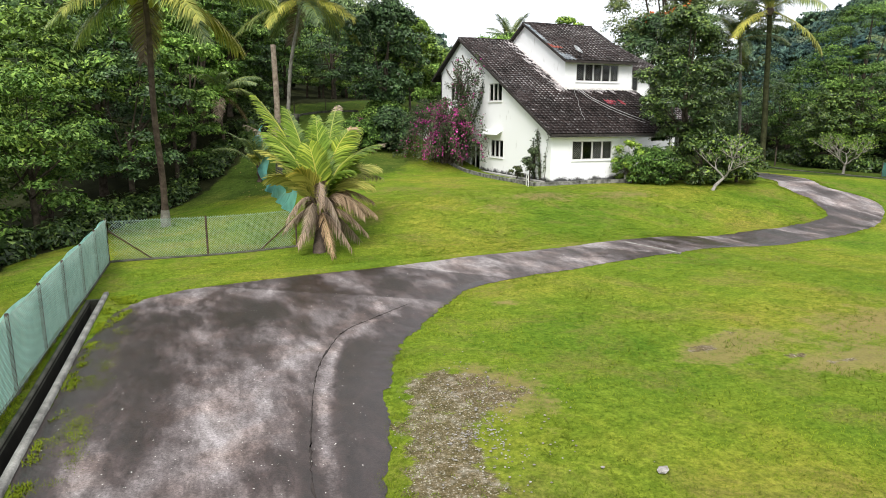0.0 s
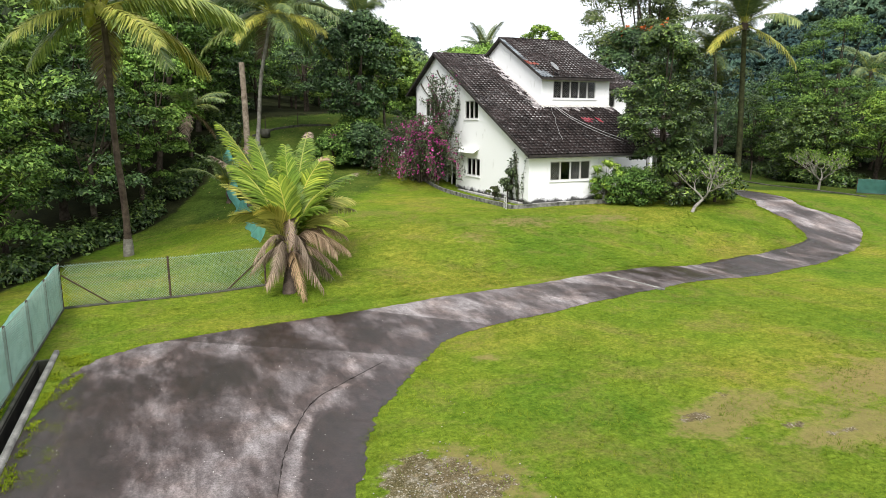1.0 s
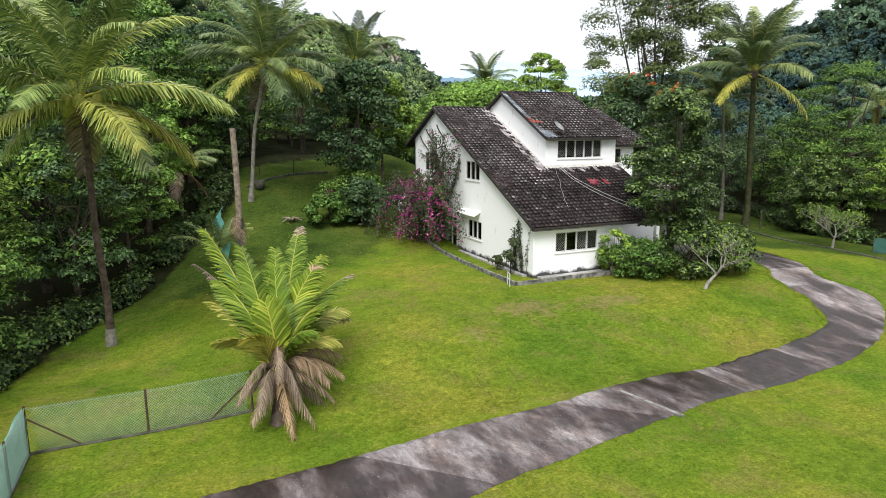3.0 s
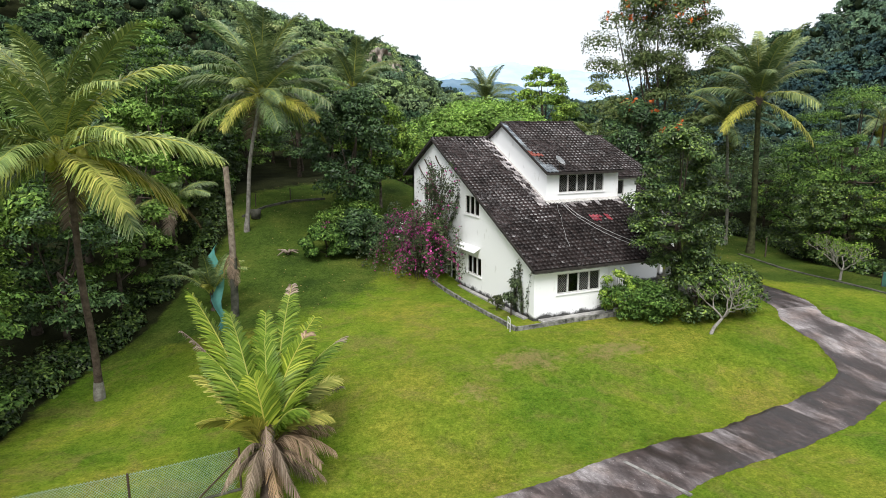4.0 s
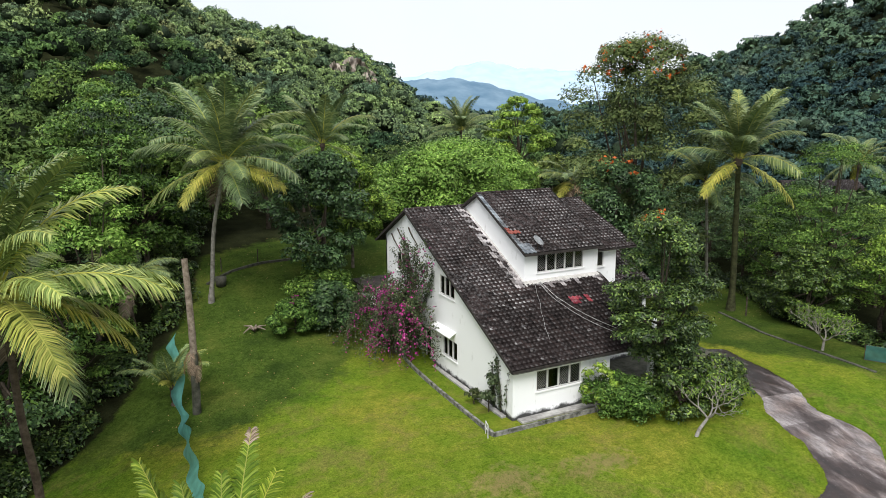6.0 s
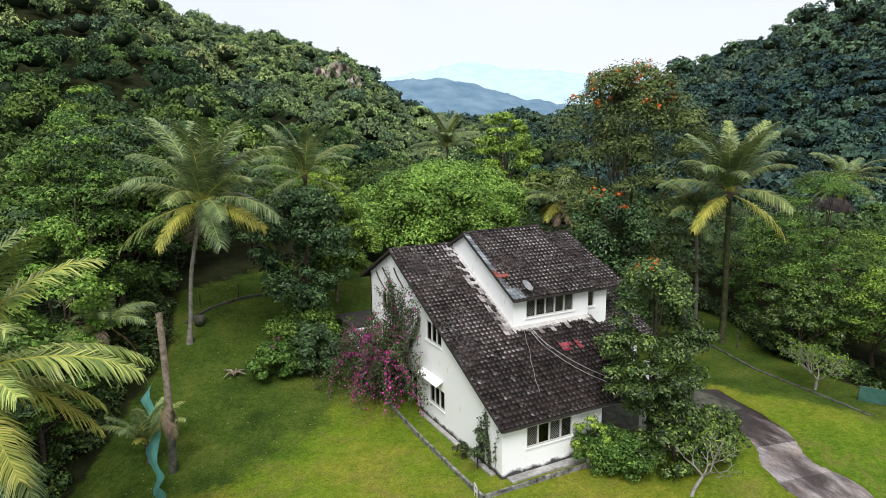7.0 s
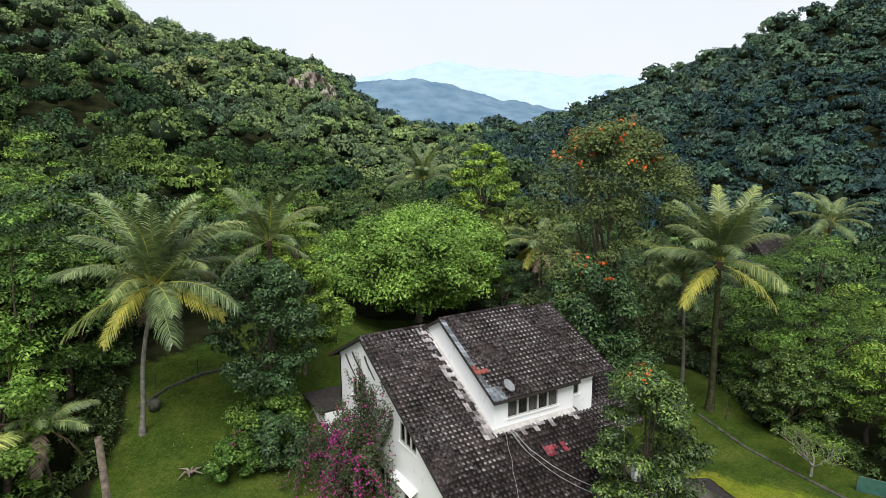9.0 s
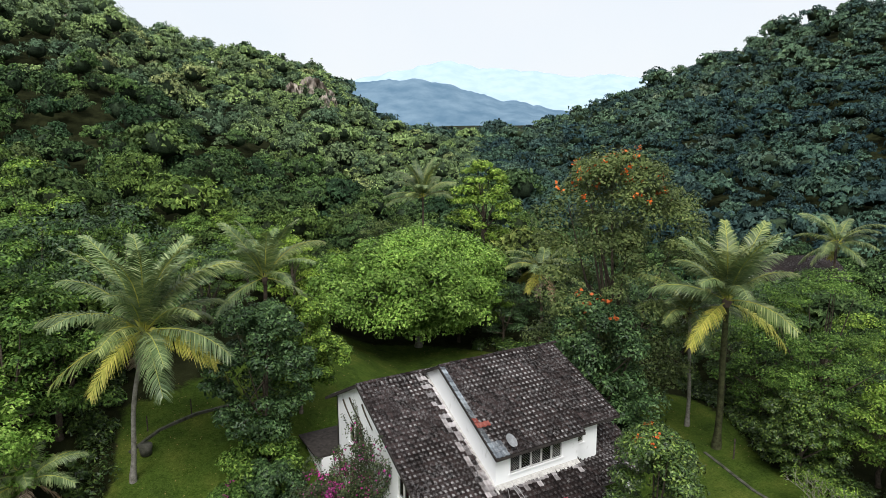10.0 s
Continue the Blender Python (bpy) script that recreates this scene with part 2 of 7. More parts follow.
M_TILE_FADED = make_tile("roof_tile_faded_red", (0.17, 0.03, 0.045), (0.25, 0.05, 0.06), 0.25)


def make_crest(name="tile_crest", most=0.85):
    """The worn crown of a tile's roll: pale lichen in flecks over the dark clay."""
    m, n, l, p = mat(name, 0.9, 0.1)
    g = n.new("ShaderNodeNewGeometry")
    oi = n.new("ShaderNodeObjectInfo")
    own = n.new("ShaderNodeMath")
    own.operation = "ADD"
    l.new(g.outputs["Random Per Island"], own.inputs[0])
    l.new(oi.outputs["Random"], own.inputs[1])
    fr = n.new("ShaderNodeMath")
    fr.operation = "FRACT"
    l.new(own.outputs[0], fr.inputs[0])
    each = ramp(n, l, fr.outputs[0], [(0.1, (0.3, 0.3, 0.3)), (0.8, (1, 1, 1))])
    fleck = noise_tex(n, l, 10.0, 6, g.outputs["Position"], 0.8)
    area = ramp(n, l, noise_tex(n, l, 0.42, 5, g.outputs["Position"]), [(0.4, (0.1, 0.1, 0.1)), (0.62, (most, most, most))])
    f = mixc(n, l, 1.0, ramp(n, l, fleck, [(0.36, (0, 0, 0)), (0.54, (1, 1, 1))]), mixc(n, l, 1.0, area, each, "MULTIPLY"), "MULTIPLY")
    l.new(mixc(n, l, f, (0.02, 0.014, 0.013), (0.5, 0.485, 0.475)), p.inputs["Base Color"])
    return m


M_CREST = make_crest()
M_CREST_FAINT = make_crest("tile_crest_faint", 0.2)
M_CONC = speckled("weathered_concrete", (0.11, 0.105, 0.095), (0.36, 0.35, 0.32), 2.5, 35)
M_CONC_DARK = speckled("mossy_concrete", (0.03, 0.034, 0.02), (0.13, 0.125, 0.1), 2.0, 25)
M_BARK = speckled("tree_bark", (0.035, 0.028, 0.02), (0.11, 0.09, 0.068), 5, 30, 0.95, 0.1, 0.8)
M_PALMBARK = speckled("palm_bark", (0.05, 0.036, 0.028), (0.15, 0.115, 0.09), 3, 14, 0.95, 0.1, 0.9)
M_PALEBARK = speckled("pale_bark", (0.16, 0.145, 0.12), (0.34, 0.32, 0.28), 4, 20, 0.9, 0.15, 0.6)
M_MOSSBARK = speckled("mossy_palm_bark", (0.03, 0.032, 0.016), (0.1, 0.105, 0.05), 3, 14, 0.95, 0.1, 0.9)
M_DEADWOOD = speckled("dead_wood", (0.12, 0.09, 0.066), (0.33, 0.275, 0.215), 4, 18, 0.95, 0.1, 0.8)
M_LIMEBARK = speckled("limewash", (0.4, 0.38, 0.35), (0.62, 0.6, 0.56), 4, 20)
M_FRAME = speckled("white_window_paint", (0.5, 0.49, 0.46), (0.75, 0.74, 0.71), 6, 50, 0.5, 0.4, 0.1)
M_GRILLE = speckled("pale_grille_paint", (0.3, 0.3, 0.28), (0.5, 0.5, 0.47), 6, 50, 0.5, 0.4, 0.1)
M_POST = speckled("rusty_iron", (0.05, 0.035, 0.03), (0.14, 0.09, 0.07), 6, 40, 0.8, 0.3, 0.4, 0.3)
M_WIRE = speckled("green_coated_wire", (0.2, 0.3, 0.24), (0.34, 0.45, 0.38), 4, 40, 0.5, 0.4, 0.1)
M_DISH = speckled("dish_grey", (0.42, 0.43, 0.44), (0.6, 0.61, 0.62), 5, 40, 0.5, 0.4, 0.1)
M_CABLE = speckled("pale_cable", (0.35, 0.35, 0.34), (0.55, 0.55, 0.53), 5, 30, 0.6)
M_FASCIA = speckled("dark_fascia", (0.02, 0.018, 0.016), (0.06, 0.05, 0.045), 4, 30)
M_ROCK = speckled("limestone", (0.16, 0.14, 0.12), (0.55, 0.48, 0.4), 0.2, 2.0, 0.95, 0.1, 0.8)
M_GRAVEL = speckled("gravel", (0.14, 0.12, 0.1), (0.42, 0.4, 0.37), 5, 40)
M_APRON = speckled("stained_apron", (0.2, 0.19, 0.18), (0.5, 0.49, 0.46), 2.0, 30)
M_SEAM = speckled("worn_seam", (0.012, 0.009, 0.008), (0.05, 0.04, 0.036), 3.0, 18)
# near-black colour paints the shade down in the drain
M_DRAIN = speckled("drain_shade", (0.006, 0.006, 0.004), (0.022, 0.02, 0.014), 2.0, 25)
M_DIRTLEAF = speckled("fallen_leaf", (0.2, 0.12, 0.05), (0.42, 0.3, 0.12), 8, 40)
M_CURTAIN = speckled("brown_curtain", (0.2, 0.15, 0.11), (0.34, 0.27, 0.21), 4, 30)
M_NUT = speckled("coconut_husk", (0.36, 0.38, 0.06), (0.6, 0.56, 0.14), 3, 20, 0.5)

L_MID = leaf_mat("leaf_mid_green", (0.026, 0.0625, 0.012), (0.1, 0.19, 0.0324), (0.247, 0.362, 0.072), 0.35, fine=5.0)
L_DARK = leaf_mat("leaf_dark_green", (0.0168, 0.0384, 0.0138), (0.054, 0.108, 0.031), (0.144, 0.228, 0.069), 0.3, 0.45, fine=4.0, gloss=0.25)
L_LIGHT = leaf_mat("leaf_fresh_green", (0.0625, 0.138, 0.0154), (0.175, 0.287, 0.0385), (0.325, 0.425, 0.0825), 0.4, fine=5.0)
L_OLIVE = leaf_mat("leaf_olive", (0.045, 0.075, 0.02), (0.09, 0.125, 0.036), (0.17, 0.205, 0.066), 0.35)
# leaf colour is blued to stand in for haze over the far hill
L_BLUE = leaf_mat("leaf_distant_haze", (0.038, 0.073, 0.06), (0.065, 0.114, 0.088), (0.104, 0.166, 0.119), 0.2, 0.6, True, 1.6, 0.9)
L_WOOD = leaf_mat("woodland_leaf", (0.0387, 0.0749, 0.0274), (0.0774, 0.135, 0.0455), (0.136, 0.209, 0.0747), 0.35, 0.6, True, 3.0, 1.0)
# a paler leaf colour carries the thin haze on the hillside
L_HILL = leaf_mat("hill_leaf_haze", (0.112, 0.172, 0.077), (0.182, 0.262, 0.112), (0.26, 0.345, 0.148), 0.3, 0.6, True, 2.2, 1.0)
L_PALMG = leaf_mat("palm_leaflet_sunny", (0.075, 0.13, 0.035), (0.21, 0.285, 0.072), (0.45, 0.49, 0.16), 0.4, 0.36, gloss=0.3)
L_PALM = leaf_mat("palm_leaflet", (0.05, 0.09, 0.032), (0.14, 0.2, 0.07), (0.33, 0.38, 0.17), 0.4, 0.36, gloss=0.25)
L_PALMY = leaf_mat("palm_leaflet_yellow", (0.17, 0.21, 0.036), (0.31, 0.33, 0.066), (0.52, 0.47, 0.12), 0.4, 0.45)
L_PALMB = leaf_mat("palm_leaflet_fresh", (0.055, 0.11, 0.009), (0.145, 0.225, 0.022), (0.34, 0.399, 0.06), 0.6, 0.35)
L_PALMD = leaf_mat("palm_leaflet_dead", (0.1, 0.075, 0.045), (0.24, 0.185, 0.122), (0.42, 0.35, 0.25), 0.2, 0.8)
L_FLOWER = leaf_mat("magenta_bract", (0.22, 0.02, 0.12), (0.36, 0.04, 0.19), (0.46, 0.11, 0.28), 0.35)
L_ORANGE = leaf_mat("orange_bloom", (0.34, 0.07, 0.015), (0.46, 0.11, 0.025), (0.52, 0.18, 0.05), 0.3)
L_GRASS = leaf_mat("grass_blade", (0.085, 0.14, 0.0095), (0.12, 0.176, 0.011), (0.162, 0.196, 0.017), 0.55, 0.7, gloss=0.04)
# very dark green paints the shade inside far crowns
L_INNER_SHADE = leaf_mat("inner_shade_leaf", (0.014, 0.024, 0.011), (0.024, 0.04, 0.018), (0.036, 0.058, 0.025), 0.1, 0.8, fine=3.0)
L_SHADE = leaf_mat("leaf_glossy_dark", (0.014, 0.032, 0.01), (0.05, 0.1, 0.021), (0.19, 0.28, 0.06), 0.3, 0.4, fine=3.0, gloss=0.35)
L_DOME = leaf_mat("leaf_bright_dome", (0.075, 0.17, 0.02), (0.21, 0.35, 0.055), (0.36, 0.49, 0.11), 0.4, fine=4.0)
L_VINE = leaf_mat("vine_leaf", (0.022, 0.035, 0.016), (0.055, 0.08, 0.032), (0.13, 0.155, 0.075))
L_BOUG = leaf_mat("bougainvillea_leaf", (0.024, 0.038, 0.016), (0.054, 0.08, 0.03), (0.13, 0.155, 0.066))


def make_glass():
    m, n, l, p = mat("window_glass", 0.04, 0.5)
    # dark tint puts the gloom of the rooms behind into the glass
    p.inputs["Base Color"].default_value = (0.1, 0.12, 0.12, 1)
    p.inputs["Transmission Weight"].default_value = 1.0
    p.inputs["IOR"].default_value = 1.45
    p.inputs["Specular IOR Level"].default_value = 0.25
    return m


def make_net(name, colour, cover):
    m, n, l, p = mat(name, 0.7, 0.2)
    pos = position(n)
    col = ramp(n, l, noise_tex(n, l, 1.5, 5, pos), [(0.3, tuple(c * 0.75 for c in colour)), (0.7, tuple(min(1, c * 1.25) for c in colour))])
    l.new(col, p.inputs["Base Color"])
    t, x = n.new("ShaderNodeBsdfTransparent"), n.new("ShaderNodeMixShader")
    tl, x2 = n.new("ShaderNodeBsdfTranslucent"), n.new("ShaderNodeMixShader")
    l.new(col, tl.inputs[0])
    x2.inputs[0].default_value = 0.4
    l.new(p.outputs[0], x2.inputs[1])
    l.new(tl.outputs[0], x2.inputs[2])
    x.inputs[0].default_value = cover
    l.new(t.outputs[0], x.inputs[1])
    l.new(x2.outputs[0], x.inputs[2])
    l.new(x.outputs[0], n["Material Output"].inputs[0])
    return m


M_GLASS = make_glass()
M_NET = make_net("pale_green_shade_net", (0.46, 0.84, 0.76), 0.85)
M_TORN = make_net("turquoise_shade_net", (0.16, 0.46, 0.42), 0.72)
M_NET_DULL = make_net("faded_green_net", (0.07, 0.2, 0.17), 0.8)


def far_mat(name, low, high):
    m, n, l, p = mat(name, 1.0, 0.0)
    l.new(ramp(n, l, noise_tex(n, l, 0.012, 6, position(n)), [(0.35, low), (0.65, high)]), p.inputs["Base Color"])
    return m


# blue haze of distance is mixed into both base colours
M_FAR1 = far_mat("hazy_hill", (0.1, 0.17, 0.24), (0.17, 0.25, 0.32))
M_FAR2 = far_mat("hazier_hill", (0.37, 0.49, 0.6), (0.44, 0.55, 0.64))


# ---------------------------------------------------------------- mesh helpers
from mathutils.geometry import tessellate_polygon


def quads_mesh(name, verts, faces, materials, index=None, smooth=False):
    """A mesh from arrays: verts (n, 3), faces (m, 4) or (m, 3)."""
    me = bpy.data.meshes.new(name)
    verts, faces = np.asarray(verts, dtype=np.float32), np.asarray(faces, dtype=np.int32)
    k = faces.shape[1]
    me.vertices.add(len(verts))
    me.vertices.foreach_set("co", verts.ravel())
    me.loops.add(faces.size)
    me.loops.foreach_set("vertex_index", faces.ravel())
    me.polygons.add(len(faces))
    me.polygons.foreach_set("loop_start", np.arange(0, faces.size, k, dtype=np.int32))
    for m in materials:
        me.materials.append(m)
    if index is not None:
        me.polygons.foreach_set("material_index", np.asarray(index, dtype=np.int32))
    if smooth:
        me.polygons.foreach_set("use_smooth", np.ones(len(faces), dtype=bool))
    me.update(calc_edges=True)
    return me


def part(name, me, parent, label="", pose_m=None):
    ob = new(name, me)
    ob.parent = parent
    if pose_m is not None:
        ob.matrix_basis = pose_m
    return tagged(ob, label)


def bm_mesh(name, bm, material, smooth=False):
    me = bpy.data.meshes.new(name)
    bmesh.ops.recalc_face_normals(bm, faces=bm.faces)
    bm.to_mesh(me)
    bm.free()
    for m in material if isinstance(material, (list, tuple)) else (material,):
        me.materials.append(m)
    if smooth:
        me.polygons.foreach_set("use_smooth", np.ones(len(me.polygons), dtype=bool))
    return me


def box_mesh(name, lo, hi, material, bevel=0.0):
    bm = bmesh.new()
    bmesh.ops.create_cube(bm, size=1)
    lo, hi = Vector(lo), Vector(hi)
    for v in bm.verts:
        v.co = Vector(((hi[i] + lo[i]) / 2 + v.co[i] * (hi[i] - lo[i]) for i in range(3)))
    if bevel:
        bmesh.ops.bevel(bm, geom=bm.edges[:], offset=bevel, segments=2, affect="EDGES", profile=0.6)
    return bm_mesh(name, bm, material)


def tube(points, radii, sides=7, start=0):
    """Vertices and quads of a tube along points."""
    p = np.asarray(points, dtype=float)
    d = np.gradient(p, axis=0)
    d /= np.linalg.norm(d, axis=1)[:, None] + 1e-9
    ref = np.where(np.abs(d[:, 2:3]) > 0.9, np.array([[1.0, 0, 0]]), np.array([[0, 0, 1.0]]))
    u = np.cross(d, ref)
    u /= np.linalg.norm(u, axis=1)[:, None] + 1e-9
    w = np.cross(d, u)
    a = np.linspace(0, 2 * np.pi, sides, endpoint=False)
    ring = u[:, None, :] * np.cos(a)[None, :, None] + w[:, None, :] * np.sin(a)[None, :, None]
    v = (p[:, None, :] + ring * np.asarray(radii, dtype=float)[:, None, None]).reshape(-1, 3)
    n = len(p)
    i, j = np.meshgrid(np.arange(n - 1), np.arange(sides), indexing="ij")
    k = (j + 1) % sides
    f = np.stack([i * sides + j, i * sides + k, (i + 1) * sides + k, (i + 1) * sides + j], -1).reshape(-1, 4)
    return v, f + start


def join(parts):
    vs, fs, n = [], [], 0
    for v, f in parts:
        vs.append(v)
        fs.append(f + n)
        n += len(v)
    return np.concatenate(vs), np.concatenate(fs)


def sm(a, b, t):
    s = np.clip((np.asarray(t, dtype=float) - a) / (b - a), 0, 1)
    return s * s * (3 - 2 * s)


# ---------------------------------------------------------------- the lie of the land
AZ = [-60, -20, -4, 3, 11.6, 17.0, 19.5, 21.5, 24.7, 28, 36, 38, 42.5, 46, 49.5, 55.8, 61.5, 75, 110]
TOP = [8.0, 8.8, 8.6, 8.0, 5.6, 4.4, 4.2, 2.6, 0.2, -0.5, -0.8, -0.6, 0.7, 2.1, 3.4, 5.6, 7.0, 8.0, 7.0]
FAR = [230, 250, 280, 300, 340, 380, 390, 390, 380, 360, 380, 430, 470, 490, 500, 500, 470, 420, 380]
FOOT = [70, 75, 80, 85, 95, 105, 110, 120, 160, 200, 210, 190, 180, 170, 160, 150, 140, 120, 100]


def ground_z(x, y):
    x, y = np.asarray(x, dtype=float), np.asarray(y, dtype=float)
    z = 1.12 * sm(22.5, 33, y) * sm(2, 13, x) * (1 - 0.2 * sm(38, 50, x))
    z = z - 0.35 * sm(18, 26, x) * sm(30, 24, y)
    z = z - 0.85 * sm(5, -2, x) * sm(28, 38, y)
    z = z - 1.6 * sm(-4, -13, x)
    z = z + 5.5 * sm(43.5, 73, y) * sm(38, 25, x)
    z = z + 0.035 * np.clip(y - 56, 0, 60)
    dx, dy = x - 7.0, y - 14.0
    r, az = np.hypot(dx, dy), np.degrees(np.arctan2(dx, dy))
    far, foot = np.interp(az, AZ, FAR), np.interp(az, AZ, FOOT)
    top = 27 + far * np.tan(np.radians(np.interp(az, AZ, TOP))) - 9
    k = np.clip((r - foot) / (far - foot), 0, 1)
    hill = top * (0.35 * k + 0.65 * k * k * (3 - 2 * k)) - 0.0012 * np.clip(r - far, 0, 300) * top
    z = z + hill * sm(-110, -60, az) * sm(150, 110, az)
    lump = 2.5 * np.sin(x * 0.031 + 1.3) * np.cos(y * 0.027) + 1.2 * np.sin(x * 0.08) * np.sin(y * 0.07 + 2)
    z = z + lump * sm(0.05, 0.35, k)
    z = z + 0.02 * np.sin(x * 0.9 + 0.5 * y) * np.sin(0.23 * x - 0.31 * y)
    return z


def gz(x, y):
    return float(ground_z(x, y))


LEFT_Y, LEFT_X = [0, 20, 30, 36, 40, 45, 48.4, 52.8, 55.6, 60, 67, 75, 85, 110], [-9, -8, -6, -4.6, -3.4, -1.2, 1.6, 4.0, 5.6, 8.2, 9.6, 11, 14, 19]
RIGHT_Y, RIGHT_X = [-20, 10, 20, 30, 36, 43, 50, 58, 72, 78], [75, 62, 56, 52.5, 52.5, 53.5, 58, 59, 50, 44]


BACK_X, BACK_Y = [5, 14, 20, 26, 34, 42, 50, 60], [67, 69, 72, 80, 84, 80, 74, 52]


def on_lawn(x, y, margin=0.0):
    x, y = np.asarray(x, dtype=float), np.asarray(y, dtype=float)
    back = np.interp(x, BACK_X, BACK_Y)
    return (x > np.interp(y, LEFT_Y, LEFT_X) - margin) & (x < np.interp(y, RIGHT_Y, RIGHT_X) + margin) & (y < back + margin)


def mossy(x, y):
    """How far the back and side turf, part moss, part painted tree shade, replaces the mown front lawn, 0 to 1."""
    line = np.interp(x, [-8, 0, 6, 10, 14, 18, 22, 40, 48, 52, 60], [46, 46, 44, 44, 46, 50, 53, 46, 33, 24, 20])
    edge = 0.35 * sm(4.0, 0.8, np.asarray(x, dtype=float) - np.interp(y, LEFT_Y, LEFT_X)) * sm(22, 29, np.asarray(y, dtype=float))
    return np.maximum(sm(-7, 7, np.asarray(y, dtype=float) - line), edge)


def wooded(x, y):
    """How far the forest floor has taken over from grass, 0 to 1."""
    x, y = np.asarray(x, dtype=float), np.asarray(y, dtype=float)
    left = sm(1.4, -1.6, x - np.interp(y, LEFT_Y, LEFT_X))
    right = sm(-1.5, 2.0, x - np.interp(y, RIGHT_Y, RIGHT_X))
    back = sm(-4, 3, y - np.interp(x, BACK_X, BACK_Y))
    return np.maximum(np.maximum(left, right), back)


def steps(*spans):
    out = []
    for a, b, d in spans:
        out += list(np.arange(a, b, d))
    return np.array(out + [spans[-1][1]])


gx = steps((-900, -140, 40), (-140, -20, 5), (-20, -2.98, 0.6), (-2.98, -2.52, 0.46), (-2.52, 60, 0.6), (60, 140, 4), (140, 460, 10), (460, 1500, 40))
gy = steps((-400, -40, 30), (-40, -10, 3), (-10, 0, 1), (0, 20.9, 0.6), (20.9, 95, 0.6), (95, 180, 5), (180, 460, 10), (460, 1600, 40))
GX, GY = np.meshgrid(gx, gy)


def drain_x(y):
    """The drain's edge beside its kerb: it draws away from the drive towards the gate."""
    return -2.49 - 0.047 * (21.5 - np.clip(y, -9, 21.5))


dcol = int(np.argmin(np.abs(gx + 2.98)))
GX[:, dcol], GX[:, dcol + 1] = drain_x(gy) - 0.34, drain_x(gy)
for q in range(1, 6):
    GX[:, dcol - q] = np.minimum(GX[:, dcol - q], GX[:, dcol] - 0.3 * q)
GZ = ground_z(GX, GY)
gv = np.stack([GX, GY, GZ], -1).reshape(-1, 3)
ni, nj = GX.shape
ii, jj = np.meshgrid(np.arange(ni - 1), np.arange(nj - 1), indexing="ij")
gf = np.stack([ii * nj + jj, ii * nj + jj + 1, (ii + 1) * nj + jj + 1, (ii + 1) * nj + jj], -1).reshape(-1, 4)
cx, cy = gv[gf].mean(1)[:, 0], gv[gf].mean(1)[:, 1]
trench = (cx > drain_x(cy) - 0.33) & (cx < drain_x(cy) - 0.01) & (cy < 20.9) & (cy > -9)
gf = gf[~trench]
ground_me = quads_mesh("ground", gv, gf, [M_GROUND], smooth=True)


def blob(x, y, rx, ry):
    return np.exp(-(((gv[:, 0] - x) / rx) ** 2 + ((gv[:, 1] - y) / ry) ** 2))


worn_v = 0.62 * (blob(11.1, 10.6, 1.1, 0.7) + blob(12.5, 11.0, 0.9, 0.5) + 0.9 * blob(13.6, 8.9, 1.6, 0.6) + 0.6 * blob(17, 10.5, 2.6, 0.9) + 0.95 * blob(5.4, 10.6, 1.4, 2.4) + 0.6 * blob(18.5, 31.5, 2.2, 1.6) + 0.65 * blob(14.5, 29.0, 2.0, 1.2) + 0.6 * blob(24, 30.5, 2.4, 1.0) + blob(8.5, 16, 0.8, 0.6) + 0.5 * blob(14.5, 9.3, 6.0, 2.8) + 0.42 * blob(19, 12, 5, 1.6) + 0.4 * blob(22, 31, 9, 3))
for key, vals in (("moss_shade", mossy(gv[:, 0], gv[:, 1])), ("wood", wooded(gv[:, 0], gv[:, 1])), ("worn", np.clip(worn_v, 0, 0.62)), ("stony", 0.66 * np.clip(blob(3.5, 8.6, 1.05, 2.4) + blob(4.6, 11.2, 1.0, 1.3) + 0.8 * blob(2.7, 6.0, 0.9, 2.0) + 0.85 * blob(5.4, 10.2, 1.1, 0.9) + 1.05 * blob(11.0, 10.9, 0.7, 0.5) + blob(12.4, 11.6, 0.7, 0.5) + 0.9 * blob(11.1, 9.8, 0.6, 0.4) + 0.95 * blob(12.6, 9.5, 0.7, 0.45) + 0.9 * blob(13.6, 8.9, 0.8, 0.4), 0, 1))):
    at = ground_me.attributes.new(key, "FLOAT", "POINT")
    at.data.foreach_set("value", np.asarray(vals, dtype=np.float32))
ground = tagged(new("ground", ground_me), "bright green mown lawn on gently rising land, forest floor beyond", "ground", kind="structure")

# distant ranges beyond the valley
def range_mesh(name, dist, az0, az1, heights, material, rough):
    az = np.radians(np.linspace(az0, az1, 160))
    h = np.interp(np.linspace(0, 1, 160), np.linspace(0, 1, len(heights)), heights)
    h = h + rough * np.array([noise.fractal(Vector((i * 0.13, dist * 0.01, 0)), 0.8, 2.0, 6) for i in range(160)])
    vs = []
    for s, drop in ((0.0, 0.0), (0.12, 0.25), (0.3, 0.62), (0.45, 1.0)):
        rr = dist * (1 - s * 0.5)
        vs.append(np.stack([7 + rr * np.sin(az), 14 + rr * np.cos(az), h * (1 - drop) - 30 * drop], -1))
    v = np.concatenate(vs)
    i, j = np.meshgrid(np.arange(3), np.arange(159), indexing="ij")
    f = np.stack([i * 160 + j, i * 160 + j + 1, (i + 1) * 160 + j + 1, (i + 1) * 160 + j], -1).reshape(-1, 4)
    return quads_mesh(name, v, f, [material], smooth=True)


